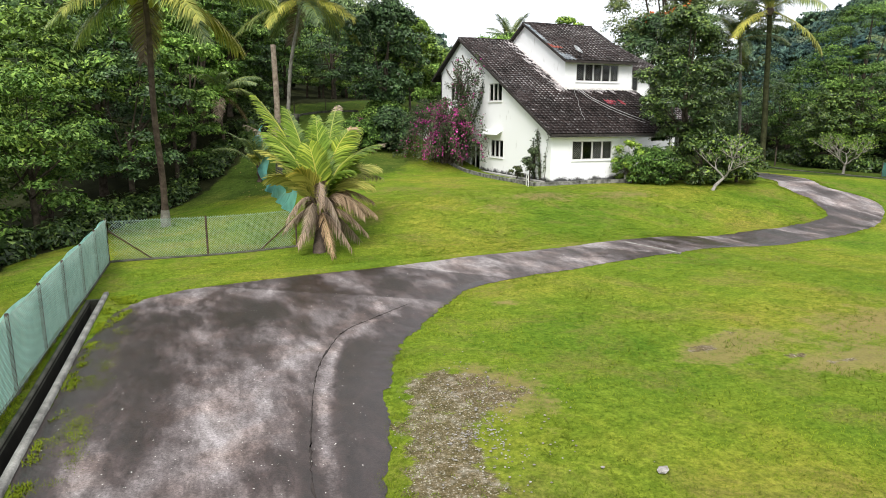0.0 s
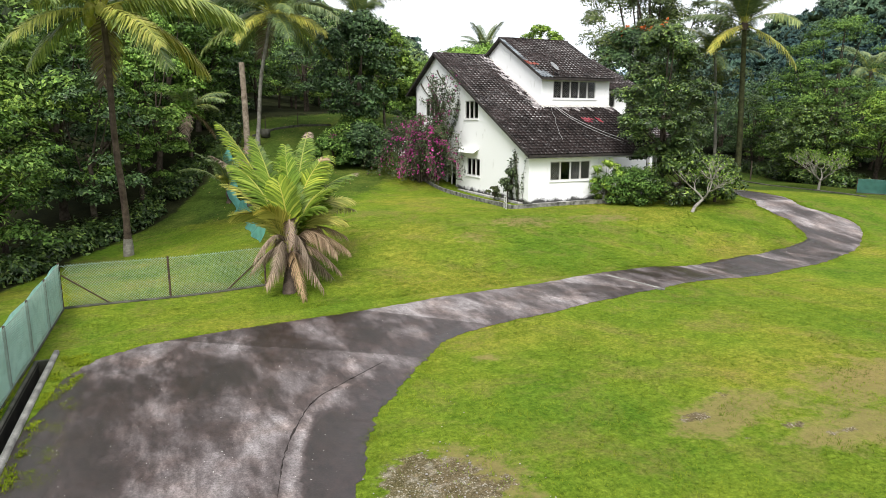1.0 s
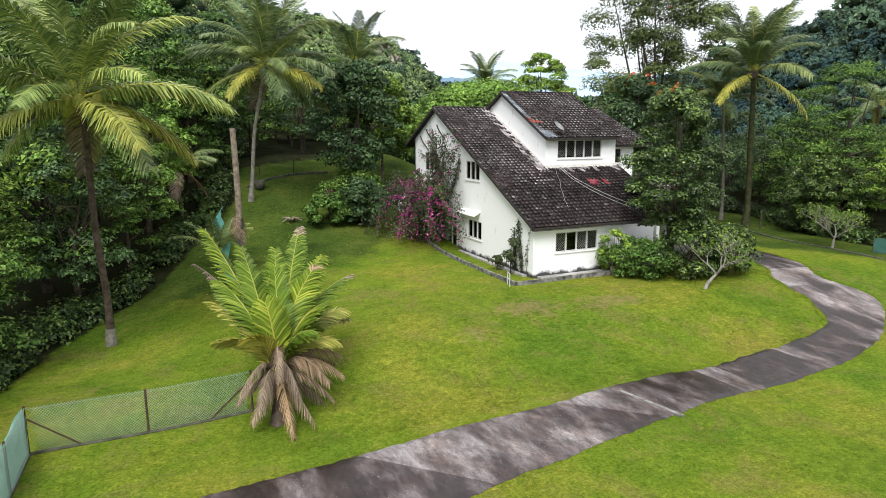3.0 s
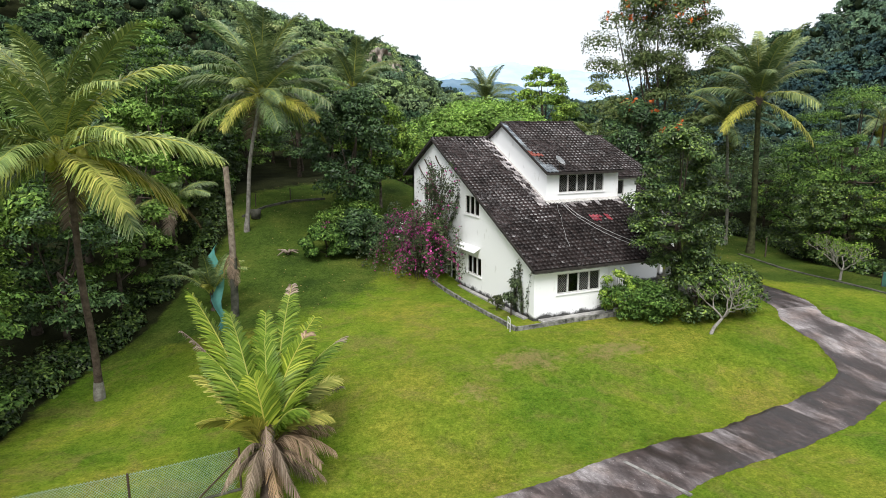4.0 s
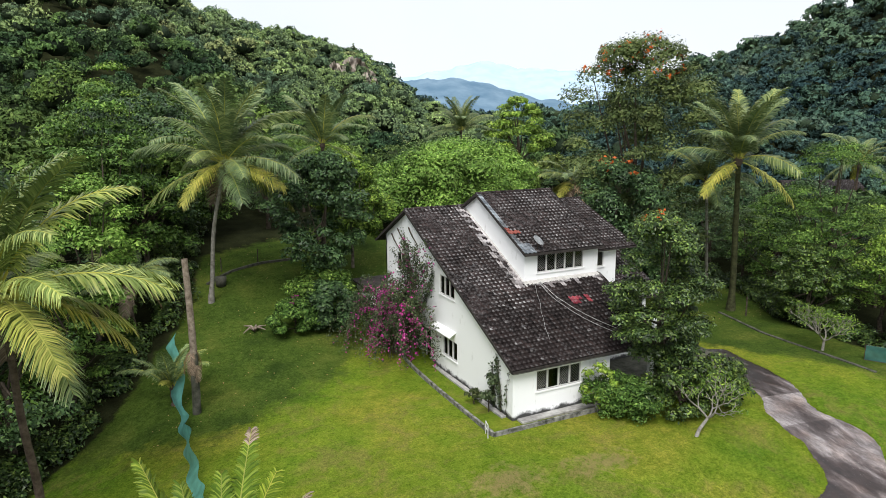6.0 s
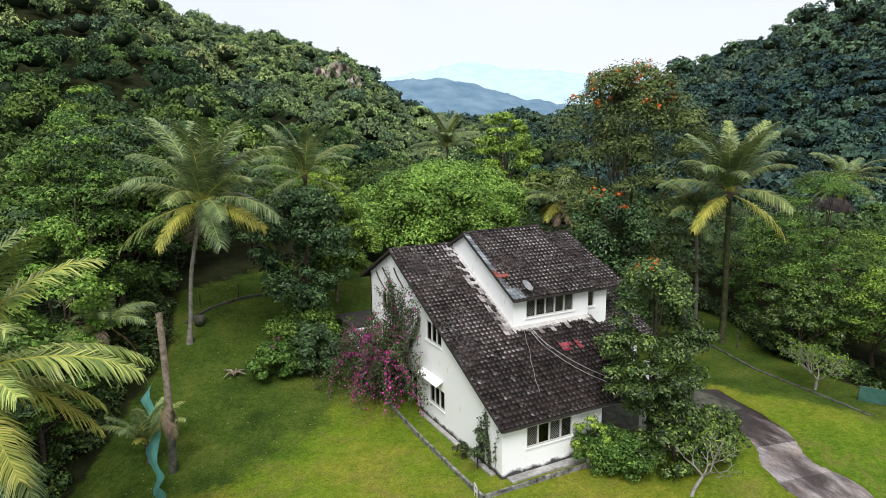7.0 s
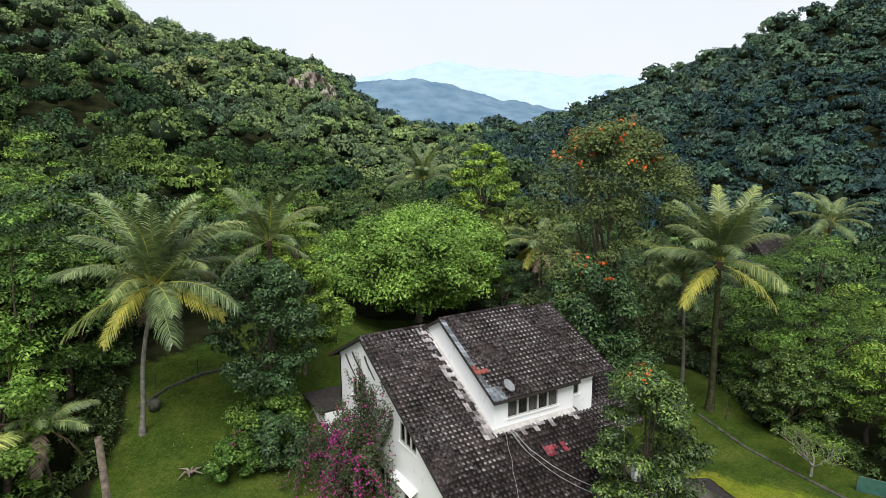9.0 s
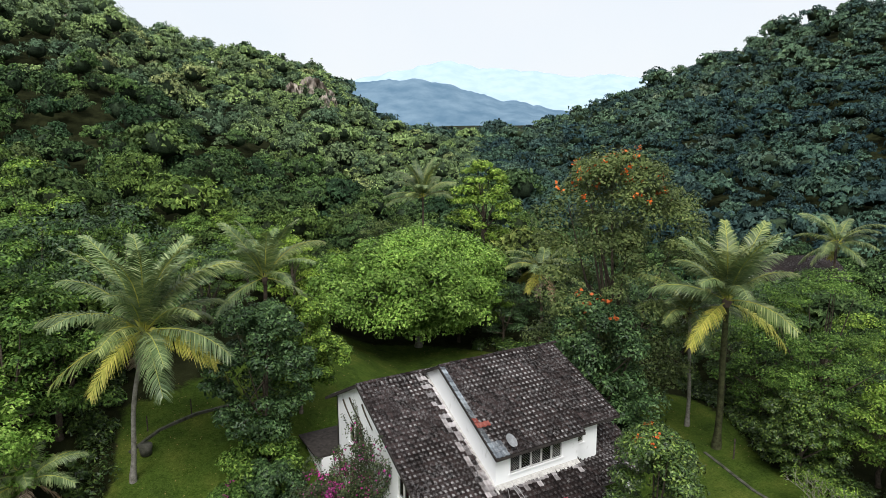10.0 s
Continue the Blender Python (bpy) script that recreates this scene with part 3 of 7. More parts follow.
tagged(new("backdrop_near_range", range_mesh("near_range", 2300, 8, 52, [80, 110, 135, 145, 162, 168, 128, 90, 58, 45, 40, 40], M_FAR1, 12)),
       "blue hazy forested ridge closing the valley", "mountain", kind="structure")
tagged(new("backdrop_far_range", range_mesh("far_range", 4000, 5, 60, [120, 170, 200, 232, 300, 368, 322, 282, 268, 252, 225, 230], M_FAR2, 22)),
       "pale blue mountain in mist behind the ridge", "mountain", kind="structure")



def cliff_mesh(seed, w_, h_):
    """A broken limestone face, w_ wide and h_ high, facing -y."""
    rg = np.random.default_rng(seed)
    nu, nv = 40, 24
    v = []
    for j in range(nv + 1):
        for i in range(nu + 1):
            u, t = i / nu - 0.5, j / nv
            edge = 1 - (2 * abs(u)) ** 3
            x = u * w_ * (1 - 0.25 * t)
            d = 4.0 * noise.fractal(Vector((u * 7, t * 2.2, seed)), 0.7, 2.0, 5) + 2.5 * noise.noise(Vector((u * 26, t * 3, seed + 4)))
            v.append((x, t * 3.5 + d - 3 * edge, h_ * t * (0.55 + 0.45 * edge + 0.15 * noise.noise(Vector((u * 9, 0, seed))))))
    i, j = np.meshgrid(np.arange(nu), np.arange(nv))
    k = nu + 1
    f = np.stack([j * k + i, j * k + i + 1, (j + 1) * k + i + 1, (j + 1) * k + i], -1).reshape(-1, 4)
    return quads_mesh("cliff", np.array(v), f, [M_ROCK])


for cx_, cy_, w_, h_, q in ((103, 292, 18, 13, 1), (94, 290, 11, 10, 2), (112, 298, 11, 10, 3), (13, 258, 7, 13, 4)):
    cl_ = tagged(new("cliff", cliff_mesh(q, w_, h_)), "pale limestone cliff standing out of the forested hill", "cliff", kind="structure")
    cl_.matrix_basis = pose(cx_, cy_, gz(cx_, cy_) - 2.5, 0, 0, -20)

# ---------------------------------------------------------------- driveway
FAR_EDGE = [(-3.36, 1), (-3.12, 6), (-2.95, 9.5), (-2.78, 13), (-2.6, 16.6), (-1.6, 20.1), (0.5, 21.2), (4.9, 21.75), (9.5, 22.2), (14.8, 22.65), (21.1, 23.2),
            (28.1, 24.0), (31.6, 24.5), (34.2, 25.5), (35.6, 27.6), (36.2, 30.2), (38.2, 33.0), (39.8, 36.8), (40.2, 40.5)]
NEAR_EDGE = [(0.6, 1), (1.7, 6), (2.4, 8.4), (3.2, 11), (4.2, 13.2), (5.3, 14.8), (7.0, 16.6), (8.7, 18.1), (12.5, 18.95), (17.7, 19.85), (21.5, 20.4),
             (28.4, 21.2), (32.6, 22.1), (36.8, 24.0), (40.3, 26.8), (39.6, 29.7), (41.2, 32.4), (42.3, 35.8), (43.0, 39.2)]


def resample(pts, per):
    p = np.asarray(pts, dtype=float)
    t = np.arange(len(p))
    s = np.linspace(0, len(p) - 1, (len(p) - 1) * per + 1)
    out = []
    for k in range(2):
        d = np.gradient(p[:, k])
        i = np.clip(np.floor(s).astype(int), 0, len(p) - 2)
        u = s - i
        h = (2 * u**3 - 3 * u**2 + 1) * p[i, k] + (u**3 - 2 * u**2 + u) * d[i] + (-2 * u**3 + 3 * u**2) * p[i + 1, k] + (u**3 - u**2) * d[i + 1]
        out.append(h)
    return np.stack(out, -1)


fe, ne = resample(FAR_EDGE, 22), resample(NEAR_EDGE, 22)
rng = np.random.default_rng(5)
for e, sgn in ((fe, 1), (ne, -1)):
    n_ = len(e)
    wob = np.convolve(rng.normal(0, 1, n_ + 8), np.ones(9) / 9, "valid") * 0.16 + rng.normal(0, 0.025, n_)
    nrm = fe - ne
    nrm = nrm / np.linalg.norm(nrm, axis=1)[:, None]
    e += nrm * wob[:, None]
fe = np.concatenate([np.linspace((-3.8, -9), fe[0], 23)[:-1], fe])
ne = np.concatenate([np.linspace((-1.2, -9), ne[0], 23)[:-1], ne])
CROSS = 32
w = np.linspace(0, 1, CROSS + 1)
rp = fe[:, None, :] * (1 - w)[None, :, None] + ne[:, None, :] * w[None, :, None]
lift = 0.045 * np.minimum(1, np.minimum(w, 1 - w) * 14)[None, :] + 0.012
rz = ground_z(rp[..., 0], rp[..., 1]) + lift
rv = np.concatenate([rp, rz[..., None]], -1)
road = tagged(new("road"), "cracked damp driveway with pale and dark stains, grass creeping over its edges", "driveway", kind="structure")
k = CROSS + 1
cuts = [0, 22, 154, 185, 201, 213, 220, 230, 235, 246, 250, 258, 264, 271, 278, 290, 304, 322, 344, 367, 392, len(fe) - 1]
seam_line = resample([(1.1, 6.5), (1.25, 8.3), (1.45, 9.5), (2.0, 11.9), (2.5, 13.4), (3.4, 15.1), (4.4, 15.9), (5.7, 16.75)], 12)
runs = list(zip(cuts, cuts[1:]))
for a_, b_ in runs[1:] + runs[:1]:
    seg = rv[a_:b_ + 1].copy()
    seg[-1] = seg[-1] * 0.985 + seg[-2] * 0.015
    i, j = np.meshgrid(np.arange(b_ - a_), np.arange(CROSS), indexing="ij")
    f = np.stack([i * k + j, i * k + j + 1, (i + 1) * k + j + 1, (i + 1) * k + j], -1).reshape(-1, 4)
    slab_me = quads_mesh("slab", seg.reshape(-1, 3), f, [M_ROAD], smooth=True)
    sx_, sy_ = seg.reshape(-1, 3)[:, 0], seg.reshape(-1, 3)[:, 1]
    mid_x = np.interp(sy_, [5, 9, 11, 14, 16.4, 18, 19.5], [-0.8, -0.4, 0.5, 2.2, 4.2, 6.0, 8.0])
    pale = 0.14 * np.exp(-(((sx_ - mid_x) / 1.7) ** 2)) * sm(20.5, 17.5, sy_) - 0.15 * sm(20.5, 17.5, sy_)
    pale = np.where(sx_ > 9, 0.025 * np.sin(sx_ * 0.9 + sy_ * 0.7) - 0.02 - 0.065 * sm(15, 18, sx_) + 0.14 * sm(33, 36, sx_) * sm(35.5, 32.5, sy_) - 0.1 * sm(34, 36.5, sy_), pale)
    pale = pale - 0.12 * sm(1.3, 0.4, sx_ - (-2.49 - 0.047 * (21.5 - np.clip(sy_, -9, 21.5)))) * sm(20.5, 19.5, sy_)
    # along the seam: a dark line, a pale band beside it, a dark damp bay out to the edge
    off = sx_ - np.interp(sy_, seam_line[:, 1], seam_line[:, 0])
    near = sm(16.8, 15.8, sy_)
    pale = pale + near * (0.1 * np.exp(-((off - 0.24) / 0.17) ** 2) - 0.08 * np.exp(-((off + 0.04) / 0.13) ** 2))
    pale = pale - 0.13 * sm(0.34, 0.5, off) * sm(14.9, 14.2, sy_) * (0.25 + 0.75 * sm(8.4, 10.4, sy_))
    at = slab_me.attributes.new("bleached", "FLOAT", "POINT")
    at.data.foreach_set("value", np.asarray(pale, dtype=np.float32))
    part("slab", slab_me, road)

# ---------------------------------------------------------------- house
HX0, HX1, HY0, HY1, BASE = 22.45, 33.0, 36.3, 55.0, 1.15     # gable wall, right verge, front wall, back wall, foot
E_Y, E_Z, R_Y, R_Z = 35.8, 4.3, 50.4, 11.6                 # eave and ridge of the long front slope
SLOPE = (R_Z - E_Z) / (R_Y - E_Y)
D_Y, D_X0, D_X1 = 42.05, 26.95, 33.0                         # dormer's front wall and sides
DE_Y, DE_Z, DR_Y, DR_Z = 41.6, 9.42, 48.0, 12.72             # dormer's eave and ridge


def roof_z(y):
    return E_Z + SLOPE * (y - E_Y)


house = tagged(new("house"), "white rendered two-storey house with a steep dark tiled roof and dormer", "house")
TH = 0.2


def panel(name, outline, holes, place, thick=TH, material=M_WALL):
    """A wall with holes: outline and holes in (u, v); place maps (u, v, depth) to the world."""
    from_loops = [outline] + holes
    polys = [[Vector((u, v, 0)) for u, v in lp] for lp in from_loops]
    tris = tessellate_polygon(polys)
    flat = [q for lp in from_loops for q in lp]
    n = len(flat)
    bm = bmesh.new()
    fr = [bm.verts.new(place(u, v, 0.0)) for u, v in flat]
    bk = [bm.verts.new(place(u, v, thick)) for u, v in flat]
    for a, b, c in tris:
        bm.faces.new((fr[a], fr[b], fr[c]))
        bm.faces.new((bk[c], bk[b], bk[a]))
    s = 0
    for lp in from_loops:
        for q in range(len(lp)):
            a, b = s + q, s + (q + 1) % len(lp)
            bm.faces.new((fr[a], fr[b], bk[b], bk[a]))
        s += len(lp)
    return part("wall", bm_mesh("wall_" + name, bm, material), house)


def rect(a, b, c, d):
    return [(a, c), (b, c), (b, d), (a, d)]


# openings (u0, u1, v0, v1)
W_FRONT = (24.05, 27.2, 2.6, 3.83)
W_LOW, W_UP, W_UP2, W_LOW2 = (42.95, 45.0, 2.4, 3.68), (43.3, 45.4, 6.52, 7.82), (50.3, 52.8, 6.7, 8.15), (46.9, 48.6, 1.3, 3.5)
W_DORM, W_SIDE = (27.95, 31.75, 7.98, 9.24), (33.75, 34.95, 7.4, 8.5)
front_at = lambda u, v, d: (u, HY0 + d, v)
gable_at = lambda u, v, d: (HX0 + d, u, v)
dorm_at = lambda u, v, d: (u, D_Y + d, v)
side_at = lambda u, v, d: (u, 43.7 + d, v)

panel("front", [(HX0, BASE - 0.6), (29.4, BASE - 0.6), (29.4, 4.3), (HX0, 4.3)], [rect(*W_FRONT)], front_at)
panel("gable", [(HY0 + TH, BASE - 0.6), (HY1, BASE - 0.6), (HY1, roof_z(R_Y) - SLOPE * (HY1 - R_Y) - 0.12), (R_Y, R_Z - 0.12), (HY0 + TH, roof_z(HY0 + TH) - 0.12)],
      [rect(*W_LOW), rect(*W_UP), rect(*W_UP2), rect(*W_LOW2)], gable_at)
panel("dormer_front", [(D_X0, roof_z(D_Y) - 0.3), (D_X1, roof_z(D_Y) - 0.3), (D_X1, 9.5), (D_X0, 9.5)], [rect(*W_DORM)], dorm_at)
for nm, xx in (("dormer_left", D_X0), ("dormer_right", D_X1 - TH)):
    panel(nm, [(D_Y + TH, roof_z(D_Y) - 0.3), (D_Y + TH, 9.5), (DR_Y, DR_Z - 0.1), (53.2, 10.0), (53.2, 9.2)], [], lambda u, v, d, xx=xx: (xx + d, u, v))
panel("right_front", [(D_X1 + 0.02, 4.6), (36.1, 4.6), (36.1, 8.72), (D_X1 + 0.02, 8.72)], [rect(*W_SIDE)], side_at)
panel("right_side", [(43.7 + TH, 0.6), (HY1, 0.6), (HY1, 9.2), (R_Y, 11.3), (43.7 + TH, 8.65)], [], lambda u, v, d: (36.1 - TH + d, u, v))
panel("back", [(HX0, 0.6), (36.1, 0.6), (36.1, 9.1), (HX0, 9.1)], [], lambda u, v, d: (u, HY1 - TH + d, v))
panel("porch_side", [(HY0 + TH, 0.6), (41.0, 0.6), (41.0, roof_z(41) - 0.3), (HY0 + TH, 4.3)], [], lambda u, v, d: (29.4 - TH + d, u, v))
panel("porch_back", [(29.4, 0.6), (36.1, 0.6), (36.1, 4.6), (29.4, 6.6)], [rect(31.0, 32.0, 1.25, 3.3)], lambda u, v, d: (u, 41.0 + d, v))
part("floor_slab", box_mesh("floor_slab", (HX0 + 0.02, HY0 + 0.02, 0.7), (36.0, HY1 - 0.05, BASE + 0.03), M_CONC), house)
part("upper_floor", box_mesh("upper_floor", (HX0 + TH, 41.3, 4.1), (36.0, HY1 - TH, 4.35), M_CONC), house)


def window(u0, u1, v0, v1, lights, place, grille=True, sill=True):
    """A window in an opening: frame, mullions, panes and slanting grilles."""
    root = new("window")
    root.parent = house
    f = 0.06

    def slab(name, a, b, c, d, d0, d1, material, par):
        p, q = Vector(place(a, c, d0)), Vector(place(b, d, d1))
        lo, hi = [min(p[i], q[i]) for i in range(3)], [max(p[i], q[i]) for i in range(3)]
        return part(name, box_mesh(name, lo, hi, material), par)

    for a, b, c, d in ((u0, u1, v1 - f, v1), (u0, u1, v0, v0 + f), (u0, u0 + f, v0 + f, v1 - f), (u1 - f, u1, v0 + f, v1 - f)):
        slab("frame", a, b, c, d, 0.03, 0.13, M_FRAME, root)
    wl_ = (u1 - u0) / lights
    for q in range(1, lights):
        slab("mullion", u0 + q * wl_ - 0.05, u0 + q * wl_ + 0.05, v0 + f, v1 - f, 0.02, 0.12, M_FRAME, root)
    for q in range(lights):
        a, b = u0 + q * wl_ + 0.04, u0 + (q + 1) * wl_ - 0.04
        pane = slab("pane", a, b, v0 + f, v1 - f, 0.085, 0.095, M_GLASS, root)
        pane.visible_shadow = False
        if lights == 5 and q == 4:
            slab("curtain", a, b, v0 + f, v1 - f, 0.15, 0.17, M_CURTAIN, root)
        if grille and not (lights == 4 and q == 1):
            bm = bmesh.new()
            sg = 1 if q % 2 == 0 else -1
            lo, hi, w_ = v0 + f, v1 - f, b - a
            s_ = lo - w_
            while s_ < hi:
                pts = []
                for uu in np.linspace(0, w_, 9):
                    vv = s_ + uu
                    if lo <= vv <= hi:
                        pts.append((a + uu if sg > 0 else b - uu, vv))
                if len(pts) > 1:
                    (ua, va), (ub, vb) = pts[0], pts[-1]
                    t_ = 0.006
                    vs_ = [bm.verts.new(place(ua, va - t_, 0.05)), bm.verts.new(place(ub, vb - t_, 0.05)), bm.verts.new(place(ub, vb + t_, 0.05)), bm.verts.new(place(ua, va + t_, 0.05))]
                    vb_ = [bm.verts.new(place(ua, va - t_, 0.07)), bm.verts.new(place(ub, vb - t_, 0.07)), bm.verts.new(place(ub, vb + t_, 0.07)), bm.verts.new(place(ua, va + t_, 0.07))]
                    bm.faces.new(vs_)
                    bm.faces.new(vb_)
                    for z_ in range(4):
                        bm.faces.new((vs_[z_], vs_[(z_ + 1) % 4], vb_[(z_ + 1) % 4], vb_[z_]))
                s_ += 0.16
            if len(bm.verts):
                part("grille", bm_mesh("grille", bm, M_GRILLE), root)
    if sill:
        slab("sill", u0 - 0.08, u1 + 0.08, v0 - 0.09, v0, -0.07, 0.12, M_WALL, root)
    return root


tagged(window(*W_FRONT, 4, front_at), "four-light window with slanting grilles")
tagged(window(*W_LOW, 3, gable_at, False), "three-light window with dark panes")
tagged(window(*W_UP, 3, gable_at, False), "three-light window with dark panes")
tagged(window(*W_UP2, 3, gable_at, False), "three-light window behind creeper")
tagged(window(*W_LOW2, 2, gable_at, False, False), "tall dark side opening under a canopy")
tagged(window(*W_DORM, 5, dorm_at), "five-light dormer window with slanting grilles")
tagged(window(*W_SIDE, 2, side_at), "small window beside the dormer")

bm = bmesh.new()
hood = [[bm.verts.new((x, y, z + e)) for x, z in ((HX0 + 0.02, 4.36), (HX0 - 0.5, 4.06))] for y in (43.1, 46.0) for e in (0.0, 0.05)]
for a_, b_ in ((0, 1), (2, 3), (0, 2), (1, 3)):
    bm.faces.new((hood[a_][0], hood[a_][1], hood[b_][1], hood[b_][0]))
for e in (0, 1):
    bm.faces.new((hood[0][e], hood[1][e], hood[3][e], hood[2][e]))
part("canopy", bm_mesh("canopy", bm, M_WALL), house, "sloping white concrete hood over the lower window")

# roof boards, tiles and verges
tile_rng = random.Random(11)
COLW, EXPO = 0.305, 0.36


def tile_mesh(name, material):
    """One interlocking clay tile: a rolled section with a thick lower lip; u across, v up the slope."""
    us = np.linspace(0, COLW, 7)
    prof = 0.03 + 0.042 * np.sin(us / COLW * 2 * np.pi) + 0.012 * np.sin(us / COLW * 4 * np.pi)
    v = []
    for vv, rise, in ((0.0, 0.03), (0.15, 0.013), (EXPO + 0.03, -0.012)):
        v += [(u, vv, q + rise) for u, q in zip(us, prof)]
    v += [(u, 0.0, q - 0.012) for u, q in zip(us, prof)]
    f = []
    for q in range(6):
        f.append((q, q + 1, 8 + q, 7 + q))
        f.append((7 + q, 8 + q, 15 + q, 14 + q))
        f.append((21 + q, 22 + q, q + 1, q))
    return np.array(v), np.array(f)


TV, TF = tile_mesh("tile", M_TILE)
TI = np.array([1 if q in (0, 3, 5, 6) else 0 for q in range(18)])     # the lower end of the roll wears pale
tile_meshes = {m.name: quads_mesh("tile_" + m.name, TV, TF, [m, M_CREST if m is M_TILE else M_CREST_FAINT if m is M_TILE_DARK else m], TI) for m in (M_TILE, M_TILE_DARK, M_TILE_BLUE, M_TILE_RED, M_TILE_FADED, M_TILE_PALE)}


def slope_tiles(root, x0, x1, ya, za, yb, zb, singles, paint, clip=None, label=""):
    """Tiles from the eave (ya, za) up to (yb, zb), x0 to x1. singles(x, y): build as pieces of their own."""
    length = math.hypot(yb - ya, zb - za)
    dy, dz = (yb - ya) / length, (zb - za) / length
    sx = 1 if dy > 0 else -1
    rot = Matrix(((sx, 0, 0), (0, dy, -dz * sx), (0, dz, dy * sx))).to_4x4()
    rows, cols = int(length / EXPO), int(round((x1 - x0) / COLW))
    cw = (x1 - x0) / cols
    groups = {}
    for r in range(rows + 1):
        v0 = min(r * EXPO, length - EXPO)
        for c in range(cols):
            x = x0 + c * cw if sx > 0 else x0 + (c + 1) * cw
            y, z = ya + dy * v0, za + dz * v0
            if clip and not clip(x0 + (c + 0.5) * cw, y + dy * EXPO / 2):
                continue
            m = Matrix.Translation((x, y, z + 0.02)) @ rot @ pose(0, 0, tile_rng.uniform(-0.004, 0.006), tile_rng.uniform(-0.5, 0.5), tile_rng.uniform(-0.4, 0.4), tile_rng.uniform(-0.25, 0.25)) @ Matrix.Diagonal((cw / COLW * 1.02, 1, 1, 1))
            material = paint(x, y)
            if singles(x, y):
                ob = new("tile", tile_meshes[material.name])
                ob.parent, ob.matrix_basis = root, m
            else:
                groups.setdefault(material.name, []).append(np.array(m))
    for nm, ms in groups.items():
        ms = np.array(ms)
        hv = np.concatenate([TV, np.ones((len(TV), 1))], 1)
        vs = np.einsum("nij,vj->nvi", ms, hv)[..., :3].reshape(-1, 3)
        fs = (TF[None] + (np.arange(len(ms)) * len(TV))[:, None, None]).reshape(-1, 4)
        tagged(part("tiling", quads_mesh("tiling", vs, fs, [bpy.data.materials[nm], M_CREST if nm == M_TILE.name else M_CREST_FAINT if nm == M_TILE_DARK.name else bpy.data.materials[nm]], np.tile(TI, len(ms))), root), kind="stuff")


def roof_board(name, x0, x1, pts, thick=0.1, material=M_FASCIA):
    """The boarding under the tiles, along a section of (y, z) points."""
    bm = bmesh.new()
    top = [[bm.verts.new((x, y, z)) for y, z in pts] for x in (x0, x1)]
    low = [[bm.verts.new((x, y, z - thick)) for y, z in pts] for x in (x0, x1)]
    n = len(pts)
    for q in range(n - 1):
        bm.faces.new((top[0][q], top[1][q], top[1][q + 1], top[0][q + 1]))
        bm.faces.new((low[0][q], low[0][q + 1], low[1][q + 1], low[1][q]))
        for s in (0, 1):
            bm.faces.new((top[s][q], top[s][q + 1], low[s][q + 1], low[s][q]))
    for q in (0, n - 1):
        bm.faces.new((top[0][q], low[0][q], low[1][q], top[1][q]))
    return part(name, bm_mesh(name, bm, material), house)


def main_clip(x, y):
    return not (D_X0 - 0.05 < x < D_X1 + 0.1 and y > D_Y - 0.05)


def main_paint(x, y):
    if 29.0 < x < 30.6 and 39.5 < y < 40.3 and tile_rng.random() < 0.8:
        return M_TILE_FADED
    if D_X0 - 0.9 < x < D_X1 + 0.2 and D_Y - 0.85 < y < D_Y + 0.1 and tile_rng.random() < 1.0 - 0.9 * (D_Y - y):
        return M_TILE_PALE
    if D_X0 - 1.0 < x < D_X0 and y > 42 and tile_rng.random() < (0.9 if x > D_X0 - 0.5 else 0.5):
        return M_TILE_PALE
    # towards the foot of the slope more tiles are darker, with fainter pale flecks
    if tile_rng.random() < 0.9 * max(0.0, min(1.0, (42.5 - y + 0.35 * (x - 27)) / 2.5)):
        return M_TILE_DARK
    return M_TILE


def dorm_paint(x, y):
    if x < 26.95:
        return M_TILE_RED if 43.2 < y < 44.0 else M_TILE_BLUE
    if x < 27.3 and y < 42.4:
        return M_TILE_BLUE
    if x < 27.6 and 43.3 < y < 43.8:
        return M_TILE_RED
    return M_TILE


roof_main = tagged(roof_board("roof", 22.1, 33.2, [(E_Y, E_Z - 0.02), (R_Y, R_Z - 0.02), (56.3, R_Z - 0.02 - SLOPE * 6.1)]), "long front roof slope of dark mossy tiles")
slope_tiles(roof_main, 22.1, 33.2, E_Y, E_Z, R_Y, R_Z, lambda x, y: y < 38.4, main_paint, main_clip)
slope_tiles(roof_main, 22.1, 38.0, 56.3, R_Z - SLOPE * 6.1, R_Y, R_Z, lambda x, y: False, lambda x, y: M_TILE)
roof_dorm = tagged(roof_board("roof", 26.68, 33.15, [(DE_Y, DE_Z - 0.02), (DR_Y, DR_Z - 0.02), (53.6, DR_Z - 0.02 - 0.51 * 5.6)]), "dormer roof of dark tiles with bluish and red repairs at its verge")
slope_tiles(roof_dorm, 26.68, 33.15, DE_Y, DE_Z, DR_Y, DR_Z, lambda x, y: y < 45.0 and x < 33.6, dorm_paint)
slope_tiles(roof_dorm, 26.68, 33.15, 53.6, DR_Z - 0.51 * 5.6, DR_Y, DR_Z, lambda x, y: False, lambda x, y: M_TILE)
roof_right = tagged(roof_board("roof", 33.0, 37.6, [(43.2, 8.72), (R_Y - 0.3, 11.5), (R_Y, 11.5)]), "stepped upper roof of weathered grey-brown tiles")
slope_tiles(roof_right, 33.2, 37.6, 43.2, 8.74, R_Y - 0.2, 11.55, lambda x, y: y < 45.0, lambda x, y: M_TILE)
WZ = lambda y: 5.25 + 0.5 * (y - 42.1)
